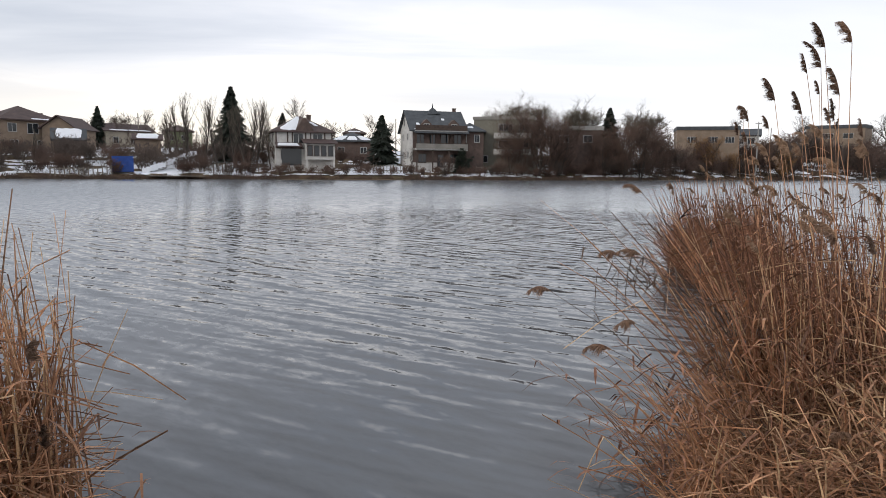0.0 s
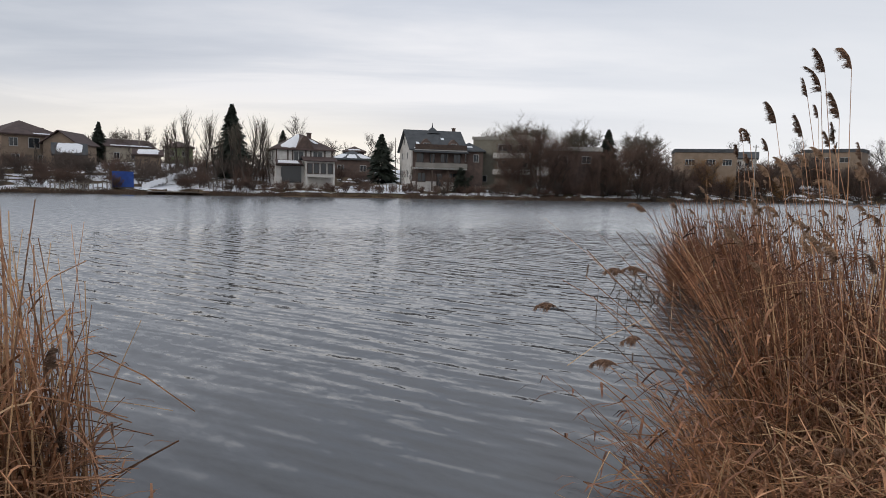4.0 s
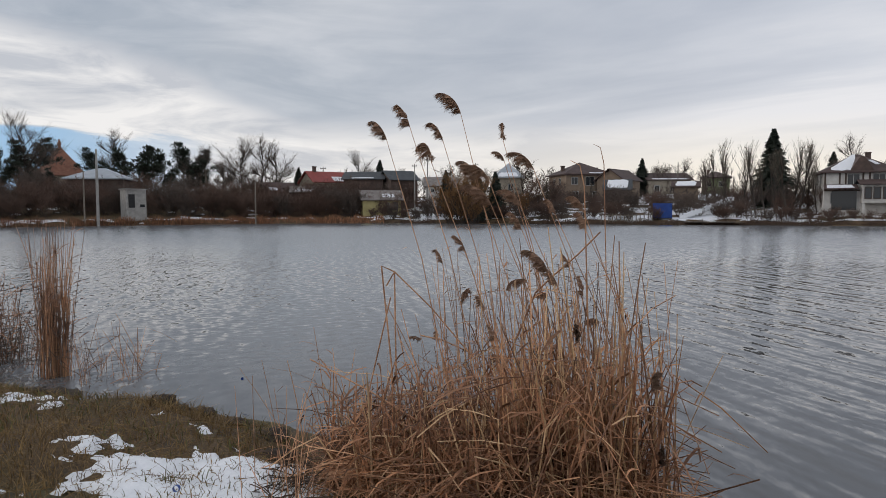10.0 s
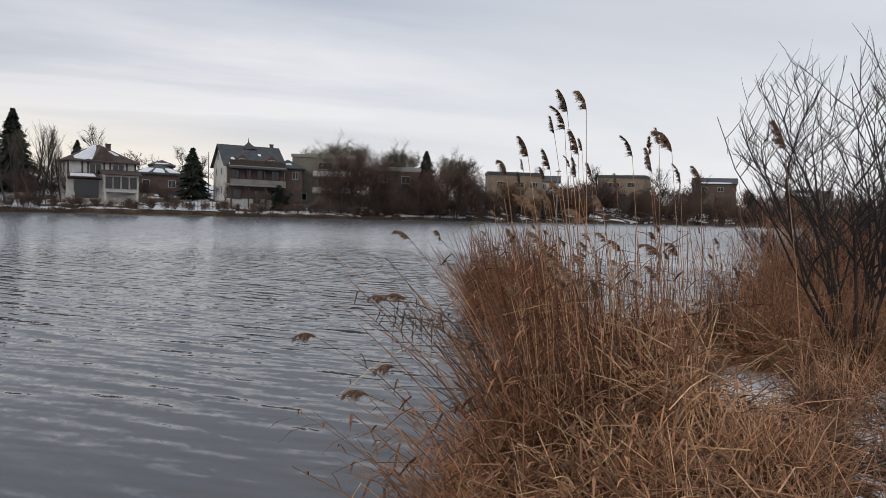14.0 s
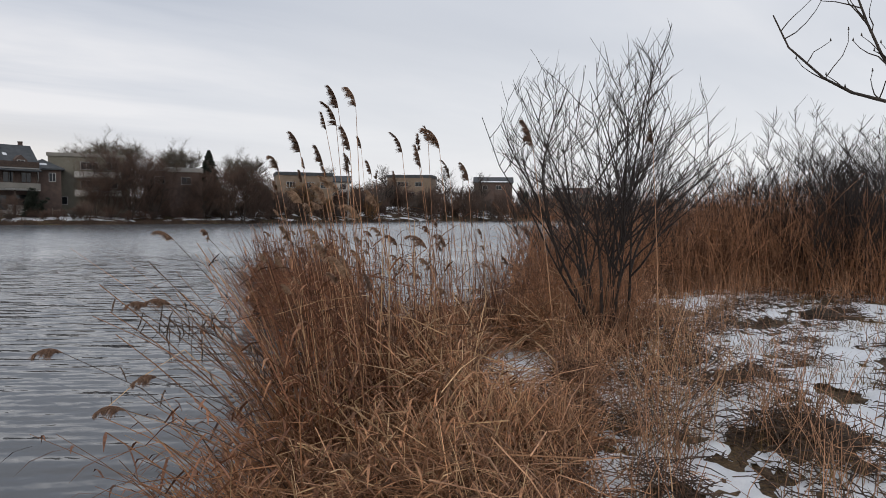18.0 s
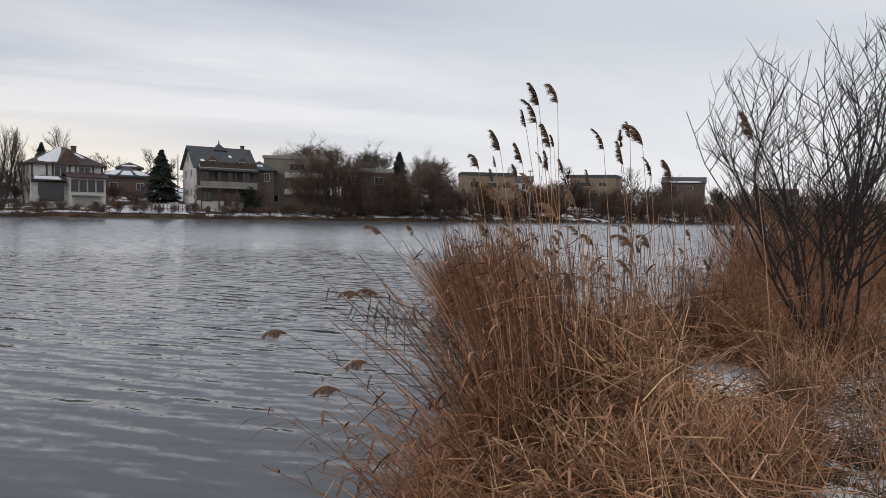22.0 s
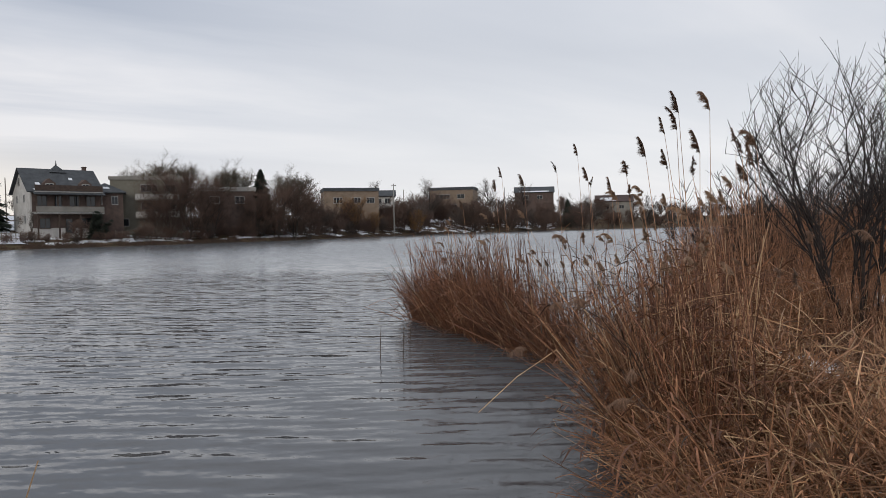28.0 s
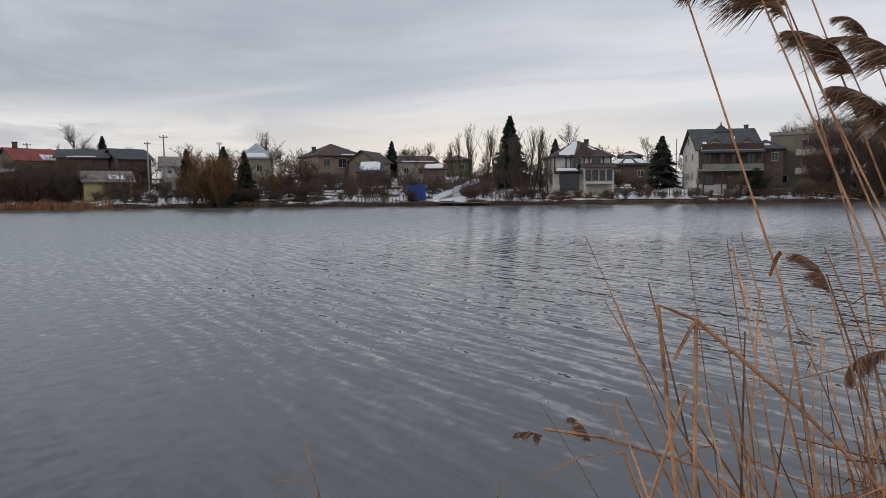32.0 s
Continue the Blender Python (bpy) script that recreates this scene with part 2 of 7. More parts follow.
WOOD = material("weathered grey wood", (0.14, 0.12, 0.10), (0.26, 0.225, 0.185), 4, 0.9, 0.3, 40)
CONCRETE = material("pale concrete", (0.24, 0.232, 0.22), (0.38, 0.368, 0.345), 2, 0.9, 0.25, 30)
BLUE = material("blue painted steel", (0.010, 0.045, 0.22), (0.022, 0.085, 0.36), 1.6, 0.55, 0.1, 20)
BLACK = material("scuffed black plastic", (0.008, 0.008, 0.009), (0.026, 0.025, 0.026), 6, 0.75, 0.2, 60)
IRON = material("dark iron", (0.03, 0.03, 0.032), (0.075, 0.07, 0.068), 6, 0.6, 0.1, 50)
SNOW = material("old wet snow", (0.70, 0.72, 0.75), (0.86, 0.87, 0.89), 5, 0.75, 0.5, 45, depth=0.03)
FRAME_WHITE = material("greyed white window frame", (0.28, 0.28, 0.27), (0.44, 0.43, 0.41), 3, 0.6, 0.0, 30)
PLASTIC = material("milky blue plastic", (0.34, 0.46, 0.55), (0.55, 0.66, 0.74), 10, 0.35, 0.1, 60)
RAG = material("green cloth scrap", (0.05, 0.19, 0.13), (0.16, 0.40, 0.30), 8, 0.9, 0.3, 60)
EARTH = material("dark wet earth with roots", (0.014, 0.010, 0.007), (0.062, 0.042, 0.026), 9, 0.9, 0.9, 60, depth=0.05)
GRASS = material("dead grass blade", (0.085, 0.052, 0.020), (0.27, 0.172, 0.068), 6, 0.85, 0.0, 50, island=0.45)
GREEN = material("green grass blade", (0.06, 0.066, 0.02), (0.14, 0.135, 0.04), 6, 0.85, 0.0, 50, island=0.4)


def glass_material():
    m = bpy.data.materials.new("dark window glass")
    m.use_nodes = True
    p = m.node_tree.nodes["Principled BSDF"]
    p.inputs["Base Color"].default_value = (0.02, 0.023, 0.026, 1)
    p.inputs["Roughness"].default_value = 0.06
    return m


DARKWEED = material("dark wet weed", (0.035, 0.022, 0.016), (0.11, 0.068, 0.044), 10, 0.85, 0.0, 60, island=0.5)
GOLD = material("pale straw stalk", (0.42, 0.25, 0.13), (0.72, 0.49, 0.28), 14, 0.65, 0.1, 90, island=0.35)
DARKTWIG = material("dark bare twig", (0.014, 0.010, 0.009), (0.042, 0.030, 0.025), 8, 0.85, 0.0, 60, island=0.3)
GLASS = glass_material()


def ground_material():
    """Trampled turf: brown dead grass, mud and some green moss; litter and snow lie on it as geometry."""
    m = bpy.data.materials.new("trampled winter turf")
    m.use_nodes = True
    t = m.node_tree
    p = t.nodes["Principled BSDF"]
    c = t.nodes.new("ShaderNodeTexCoord").outputs["Object"]
    big_n = node(t, "ShaderNodeTexNoise", Scale=0.55, Detail=6.0, Roughness=0.62)
    mid = node(t, "ShaderNodeTexNoise", Scale=3.2, Detail=6.0, Roughness=0.7)
    tiny = node(t, "ShaderNodeTexNoise", Scale=46.0, Detail=4.0, Roughness=0.7)
    for n in (big_n, mid, tiny):
        t.links.new(c, n.inputs["Vector"])
    turf = mix_color(t, ramp(t, tiny.outputs[0], [(0.35, 0.0), (0.66, 1.0)]), (0.034, 0.021, 0.011), (0.165, 0.102, 0.043))
    moss = mix_color(t, ramp(t, tiny.outputs[0], [(0.35, 0.0), (0.66, 1.0)]), (0.024, 0.028, 0.008), (0.085, 0.086, 0.024))
    mud = mix_color(t, ramp(t, tiny.outputs[0], [(0.35, 0.0), (0.7, 1.0)]), (0.035, 0.026, 0.019), (0.085, 0.063, 0.045))
    col = mix_color(t, ramp(t, big_n.outputs[0], [(0.52, 0.0), (0.68, 0.8)]), turf, moss)
    col = mix_color(t, ramp(t, mid.outputs[0], [(0.52, 0.0), (0.66, 0.9)]), col, mud)
    t.links.new(col, p.inputs["Base Color"])
    p.inputs["Roughness"].default_value = 0.93
    bn = node(t, "ShaderNodeBump", Strength=0.7, Distance=0.03)
    t.links.new(math_node(t, "ADD", mid.outputs[0], math_node(t, "MULTIPLY", tiny.outputs[0], 0.5)), bn.inputs["Height"])
    t.links.new(bn.outputs[0], p.inputs["Normal"])
    return m


WIND_B = 34.0  # the bearing from which the wavelets come


def water_material():
    """Cold murky water under a breeze: long low wavelets with fine ripples on them."""
    m = bpy.data.materials.new("murky rippled water")
    m.use_nodes = True
    t = m.node_tree
    p = t.nodes["Principled BSDF"]
    p.inputs["Base Color"].default_value = (0.112, 0.114, 0.118, 1)
    p.inputs["Roughness"].default_value = 0.04
    p.inputs["IOR"].default_value = 1.333
    c = t.nodes.new("ShaderNodeTexCoord").outputs["Object"]

    def vector(op, a_, b_=None):
        v = t.nodes.new("ShaderNodeVectorMath")
        v.operation = op
        t.links.new(a_, v.inputs[0])
        if isinstance(b_, tuple):
            v.inputs[1].default_value = b_
        elif b_ is not None:
            t.links.new(b_, v.inputs[1])
        return v.outputs[0]

    def turned(turn, sx, seed):
        """Coordinates with the crests along x, drawn out along them."""
        mp = t.nodes.new("ShaderNodeMapping")
        mp.inputs["Rotation"].default_value = (0, 0, radians(WIND_B + turn))
        sc = t.nodes.new("ShaderNodeMapping")
        sc.inputs["Scale"].default_value = (sx, 1, 1)
        sc.inputs["Location"].default_value = (seed, seed * 0.7, 0)
        t.links.new(c, mp.inputs[0])
        t.links.new(mp.outputs[0], sc.inputs[0])
        return sc.outputs[0]

    def ripple(turn, sx, scale, detail, amount, seed):
        """Slope of irregular wavelets, as a number about zero."""
        n = node(t, "ShaderNodeTexNoise", Scale=scale, Detail=detail, Roughness=0.5, Distortion=0.25)
        t.links.new(turned(turn, sx, seed), n.inputs["Vector"])
        return math_node(t, "MULTIPLY", math_node(t, "SUBTRACT", n.outputs[0], 0.5), amount)

    def train(turn, sx, scale, amount, seed):
        """Slope of a train of regular wavelets with long broken crests."""
        n = node(t, "ShaderNodeTexWave", Scale=scale, Distortion=7.0, Detail=2.0, Detail_Scale=0.8, Detail_Roughness=0.55)
        n.wave_type, n.bands_direction, n.wave_profile = "BANDS", "Y", "SIN"
        t.links.new(turned(turn, sx, seed), n.inputs["Vector"])
        return math_node(t, "MULTIPLY", math_node(t, "SUBTRACT", n.outputs["Fac"], 0.5), amount)

    def total_of(*parts):
        acc = parts[0]
        for q in parts[1:]:
            acc = math_node(t, "ADD", acc, q)
        return acc

    gust_map = t.nodes.new("ShaderNodeMapping")
    gust_map.inputs["Scale"].default_value = (0.05, 0.10, 1)
    gust_map.inputs["Rotation"].default_value = (0, 0, radians(20))
    t.links.new(c, gust_map.inputs[0])
    gust = node(t, "ShaderNodeTexNoise", Scale=1.0, Detail=4.0)
    t.links.new(gust_map.outputs[0], gust.inputs["Vector"])
    calm = ramp(t, gust.outputs[0], [(0.36, 0.40), (0.64, 0.82)])
    swell = total_of(train(4, 0.20, 0.80, 0.10, 0.0), train(-9, 0.26, 1.7, 0.07, 5.0), ripple(3, 0.22, 3.4, 2.0, 0.34, 2.0))
    chop = total_of(ripple(-6, 0.30, 9.0, 2.5, 0.50, 13.0), ripple(8, 0.42, 22.0, 2.0, 0.34, 29.0))
    slope = math_node(t, "ADD", swell, math_node(t, "MULTIPLY", chop, calm))
    cross = math_node(t, "MULTIPLY", ripple(70, 0.6, 7.0, 2.0, 0.26, 41.0), calm)
    # slope cap, roughness and lean all vary with distance from the standpoint
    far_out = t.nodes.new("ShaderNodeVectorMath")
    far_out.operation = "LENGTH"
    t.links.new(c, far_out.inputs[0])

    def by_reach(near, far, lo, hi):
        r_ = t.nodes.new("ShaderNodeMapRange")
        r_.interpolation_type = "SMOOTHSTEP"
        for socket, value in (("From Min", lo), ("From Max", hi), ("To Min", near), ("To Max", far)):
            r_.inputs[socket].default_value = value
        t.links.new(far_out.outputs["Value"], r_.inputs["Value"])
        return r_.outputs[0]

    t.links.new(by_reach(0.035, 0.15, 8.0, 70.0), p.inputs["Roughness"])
    # far slopes are cut so that no facet mirrors the dark far bank
    slope = math_node(t, "MINIMUM", slope, by_reach(0.26, 0.015, 4.0, 34.0))
    wb = radians(WIND_B)
    tilt = t.nodes.new("ShaderNodeCombineXYZ")
    wx, wy = math.sin(wb), math.cos(wb)
    t.links.new(math_node(t, "ADD", math_node(t, "MULTIPLY", slope, wx), math_node(t, "MULTIPLY", cross, wy)), tilt.inputs[0])
    t.links.new(math_node(t, "SUBTRACT", math_node(t, "MULTIPLY", slope, wy), math_node(t, "MULTIPLY", cross, wx)), tilt.inputs[1])
    tilt.inputs[2].default_value = 1.0
    # normals lean towards the viewer's standpoint, so the water reflects sky, not bank
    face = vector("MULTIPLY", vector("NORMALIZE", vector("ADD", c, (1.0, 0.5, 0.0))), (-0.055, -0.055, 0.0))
    eye_lean = t.nodes.new("ShaderNodeVectorMath")
    eye_lean.operation = "SCALE"
    t.links.new(face, eye_lean.inputs[0])
    t.links.new(by_reach(0.2, 1.7, 4.0, 60.0), eye_lean.inputs["Scale"])
    t.links.new(vector("NORMALIZE", vector("ADD", tilt.outputs[0], eye_lean.outputs[0])), p.inputs["Normal"])
    return m



GROUND, WATER = ground_material(), water_material()
rng = np.random.default_rng(7)


# ---- mesh tools ----
def mesh_object(name, verts, faces, mat, parent=None, label="", smooth=False):
    me = bpy.data.meshes.new(name)
    me.from_pydata([tuple(v) for v in verts] if not isinstance(verts, list) else verts, [], faces)
    me.materials.append(mat)
    if smooth:
        me.shade_smooth()
    ob = new(name, me)
    if parent is not None:
        ob.parent = parent
    if label:
        ob["label"] = label
    return ob


class Strands:
    """Gathers tapered tubes and flat blades into one mesh."""

    def __init__(self):
        self.v, self.f, self.n = [], [], 0

    def tube(self, pts, radii, sides=3):
        pts = np.asarray(pts, float)
        k = len(pts)
        d = np.gradient(pts, axis=0)
        d /= np.linalg.norm(d, axis=1, keepdims=True) + 1e-9
        ref = np.array([1.0, 0, 0]) if abs(d[0, 2]) > 0.7 else np.array([0, 0, 1.0])
        a = np.cross(d, ref)
        a /= np.linalg.norm(a, axis=1, keepdims=True) + 1e-9
        b = np.cross(d, a)
        ang = np.arange(sides) * 2 * np.pi / sides
        ring = pts[:, None] + np.asarray(radii, float)[:, None, None] * (a[:, None] * np.cos(ang)[None, :, None] + b[:, None] * np.sin(ang)[None, :, None])
        self.v.append(ring.reshape(-1, 3))
        for i in range(k - 1):
            o = self.n + i * sides
            for j in range(sides):
                q = (j + 1) % sides
                self.f.append((o + j, o + q, o + sides + q, o + sides + j))
        self.n += k * sides

    def blade(self, pts, widths, across):
        pts = np.asarray(pts, float)
        w = np.asarray(widths, float)[:, None] * 0.5
        a = np.asarray(across, float)[None]
        self.v.append(np.stack([pts - a * w, pts + a * w], 1).reshape(-1, 3))
        for i in range(len(pts) - 1):
            o = self.n + 2 * i
            self.f.append((o, o + 1, o + 3, o + 2))
        self.n += 2 * len(pts)

    def done(self, name, mat, parent=None, label="", kind=""):
        v = np.concatenate(self.v) if self.v else np.zeros((0, 3))
        ob = mesh_object(name, v.tolist(), self.f, mat, parent, label)
        if kind:
            ob["kind"] = kind
        return ob


def prism(profile, depth, axis="y", at=0.0):
    """Verts and faces of a polygon of (u, z) pushed along an axis."""
    n = len(profile)
    if axis == "y":
        v = [(u, at, z) for u, z in profile] + [(u, at + depth, z) for u, z in profile]
    else:
        v = [(at, u, z) for u, z in profile] + [(at + depth, u, z) for u, z in profile]
    f = [tuple(range(n)), tuple(range(2 * n - 1, n - 1, -1))] + [(i, i + n, (i + 1) % n + n, (i + 1) % n) for i in range(n)]
    return v, f


def box(x0, x1, y0, y1, z0, z1):
    v = [(x, y, z) for z in (z0, z1) for y in (y0, y1) for x in (x0, x1)]
    return v, [(0, 2, 3, 1), (4, 5, 7, 6), (0, 1, 5, 4), (2, 6, 7, 3), (0, 4, 6, 2), (1, 3, 7, 5)]


def joined(*shapes):
    v, f = [], []
    for sv, sf in shapes:
        o = len(v)
        v += list(sv)
        f += [tuple(i + o for i in q) for q in sf]
    return v, f


def solid(name, shape, mat, parent=None, label="", bevel=0.0):
    bm = bmesh.new()
    vs = [bm.verts.new(p) for p in shape[0]]
    for q in shape[1]:
        bm.faces.new([vs[i] for i in q])
    bmesh.ops.recalc_face_normals(bm, faces=bm.faces)
    if bevel:
        bmesh.ops.bevel(bm, geom=list(bm.edges), offset=bevel, segments=2, affect="EDGES", profile=0.6)
    me = bpy.data.meshes.new(name)
    bm.to_mesh(me)
    bm.free()
    me.materials.append(mat)
    ob = new(name, me)
    if parent is not None:
        ob.parent = parent
    if label:
        ob["label"] = label
    return ob


def polar(b, d):
    return d * math.sin(radians(b)), d * math.cos(radians(b))


def smooth(x, a, b):
    t = np.clip((x - a) / (b - a), 0, 1)
    return t * t * (3 - 2 * t)


# cheap value noise for the lie of the land
_lattice = np.random.default_rng(3).random((256, 256))


def vnoise(x, y):
    xi, yi = np.floor(x).astype(int), np.floor(y).astype(int)
    fx, fy = x - xi, y - yi
    fx, fy = fx * fx * (3 - 2 * fx), fy * fy * (3 - 2 * fy)
    g = lambda i, j: _lattice[(xi + i) % 256, (yi + j) % 256]
    return (g(0, 0) * (1 - fx) + g(1, 0) * fx) * (1 - fy) + (g(0, 1) * (1 - fx) + g(1, 1) * fx) * fy - 0.5


def fbm(x, y, octaves=4):
    s, a = 0, 1.0
    for k in range(octaves):
        s = s + a * vnoise(x * 2**k + 17.3 * k, y * 2**k + 5.1 * k)
        a *= 0.5
    return s


# ---- the lie of the land ----
NEAR = [(-400, -160), (-110, -45), (-40, -10), (-20, -3.0), (-13.5, -0.4), (-12.2, 0.25), (-10.9, 1.0), (-9.4, 1.2), (-8.3, 1.4), (-7.6, 1.7), (-7.3, 2.2), (-6.7, 2.35),
        (-6.0, 2.5), (-5.2, 2.5), (-4.4, 2.25), (-3.4, 2.15), (-2.4, 2.3), (-1.8, 2.0), (-1.1, 1.6), (0.0, 1.7), (0.9, 2.3), (1.7, 3.1), (2.6, 3.9), (3.5, 5.0),
        (4.5, 6.1), (6.5, 7.8), (9.0, 9.6), (14, 11.5), (25, 15), (60, 33), (160, 100), (420, 300), (420, -400), (-400, -400)]
SHORE_B = [-180, -100, -92, -85, -78, -70, -58, -48, -41, -32, -24, -16, -8, 0, 8, 17, 21, 28, 34, 41, 50, 60, 100, 180]
SHORE_D = [900, 300, 110, 98, 104, 107, 112, 110, 105, 100, 96, 97, 98, 101, 106, 119, 130, 158, 190, 235, 285, 330, 900, 900]


def near_side(x, y):
    """Metres inside (+) or outside (-) the near bank's edge."""
    x, y = np.asarray(x, float), np.asarray(y, float)
    best = np.full(x.shape, 1e9)
    inside = np.zeros(x.shape, bool)
    for (ax, ay), (bx, by) in zip(NEAR, NEAR[1:] + NEAR[:1]):
        dx, dy = bx - ax, by - ay
        t = np.clip(((x - ax) * dx + (y - ay) * dy) / (dx * dx + dy * dy), 0, 1)
        best = np.minimum(best, np.hypot(x - ax - t * dx, y - ay - t * dy))
        if ay != by:
            cross = ((ay > y) != (by > y)) & (x < dx * (y - ay) / dy + ax)
            inside ^= cross
    return np.where(inside, best, -best)


def shore(b):
    return np.interp(b, SHORE_B, SHORE_D)


def height(x, y):
    x, y = np.asarray(x, float), np.asarray(y, float)
    e = near_side(x, y) + 0.28 * fbm(x * 1.1, y * 1.1, 3)
    near = np.where(e > 0, 0.06 + 0.30 * smooth(e, 0, 0.9) + 0.10 * smooth(e, 0.8, 4), -1.6 * smooth(-e, 0, 7) + 0.06 - 0.14 * smooth(-e, 0, 0.3))
    near = near + np.where(e > 0, (0.07 * fbm(x * 0.9, y * 0.9) + 0.035 * fbm(x * 5, y * 5, 3)) * smooth(e, 0, 0.6), 0)
    r, b = np.hypot(x, y), np.degrees(np.arctan2(x, y))
    s = r - shore(b) + 1.6 * fbm(x * 0.16, y * 0.16, 3)
    far = np.where(s > 0, 0.6 * smooth(s, 0, 1.6) + np.minimum(0.115 * np.maximum(s - 1.4, 0), 4.6) + 0.5 * fbm(x * 0.12, y * 0.12) * smooth(s, 1, 9), -1.6 * smooth(-s, 0, 6))
    return np.where((r > 40) & (np.abs(b + 20) < 100), np.maximum(near, far), near)


_gx, _gy = np.arange(-16, 26, 0.05), np.arange(-6, 16, 0.05)
_grid = height(*np.meshgrid(_gx, _gy, indexing="ij"))
_edge = near_side(*np.meshgrid(_gx, _gy, indexing="ij"))


def lookup(table, x, y):
    u, v = (x + 16) / 0.05, (y + 6) / 0.05
    i, j = int(u), int(v)
    a, b = u - i, v - j
    return float((table[i, j] * (1 - a) + table[i + 1, j] * a) * (1 - b) + (table[i, j + 1] * (1 - a) + table[i + 1, j + 1] * a) * b)


def ground_z(x, y):
    if -15.9 < x < 25.8 and -5.9 < y < 15.8:
        return lookup(_grid, x, y)
    return float(height(np.array([x]), np.array([y]))[0])


def build_ground():
    cx, cy = -0.8, 0.4
    nb = 640
    radii = np.concatenate([[0.0], np.geomspace(0.25, 14, 150), np.geomspace(14.6, 88, 40), np.geomspace(90, 175, 64), np.geomspace(182, 4500, 22)])
    ang = np.linspace(0, 2 * np.pi, nb, endpoint=False)
    x = cx + radii[:, None] * np.sin(ang)[None]
    y = cy + radii[:, None] * np.cos(ang)[None]
    z = height(x, y)
    v = np.stack([x, y, z], -1).reshape(-1, 3)
    i, j = np.meshgrid(np.arange(len(radii) - 1), np.arange(nb), indexing="ij")
    k = (j + 1) % nb
    f = np.stack([i * nb + j, i * nb + k, (i + 1) * nb + k, (i + 1) * nb + j], -1).reshape(-1, 4)
    ob = mesh_object("ground", v.tolist(), f[:, ::-1].tolist(), GROUND, smooth=True)
    return tagged(ob, "brown trampled winter turf and mud round the pond", "ground", kind="structure")


build_ground()
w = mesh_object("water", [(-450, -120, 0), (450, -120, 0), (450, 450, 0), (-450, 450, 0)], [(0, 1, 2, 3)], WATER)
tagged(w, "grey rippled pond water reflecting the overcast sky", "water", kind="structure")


# ---- far bank: houses ----
def place(ob, b, d, z, turn=0.0):
    x, y = polar(b, d)
    ob.matrix_world = pose(x, y, z, 0, 0, -b + turn)
    return ob


def window(parent, x, z, w, h, face=0.0, axis="front", bars=1, mat=None):
    """A window: a frame proud of the wall, a dark pane inside it. axis: the wall that it sits in."""
    t = 0.09
    fr = [box(x - w / 2, x + w / 2, -0.06, 0.02, z, z + t), box(x - w / 2, x + w / 2, -0.06, 0.02, z + h - t, z + h),
          box(x - w / 2, x - w / 2 + t, -0.06, 0.02, z + t, z + h - t), box(x + w / 2 - t, x + w / 2, -0.06, 0.02, z + t, z + h - t)]
    for k in range(bars):
        c = x - w / 2 + w * (k + 1) / (bars + 1)
        fr.append(box(c - 0.035, c + 0.035, -0.05, 0.02, z + t, z + h - t))
    pane = box(x - w / 2 + t, x + w / 2 - t, -0.025, 0.015, z + t, z + h - t)
    holder = solid("window", joined(*fr), mat or FRAME_WHITE, parent)
    p = solid("pane", pane, GLASS, holder)
    if axis == "front":
        holder.matrix_basis = pose(0, face, 0)
    else:
        holder.matrix_basis = pose(face, 0, 0, 0, 0, -90 if axis == "left" else 90)
    return holder


def slab(a, b, c, d, t):
    """A roof plane through four corners, thickness t upwards."""
    n = (Vector(b) - Vector(a)).cross(Vector(d) - Vector(a)).normalized()
    if n.z < 0:
        n = -n
    top = [tuple(Vector(p) + n * t) for p in (a, b, c, d)]
    return [a, b, c, d] + top, [(0, 1, 2, 3), (7, 6, 5, 4), (0, 4, 5, 1), (1, 5, 6, 2), (2, 6, 7, 3), (3, 7, 4, 0)]


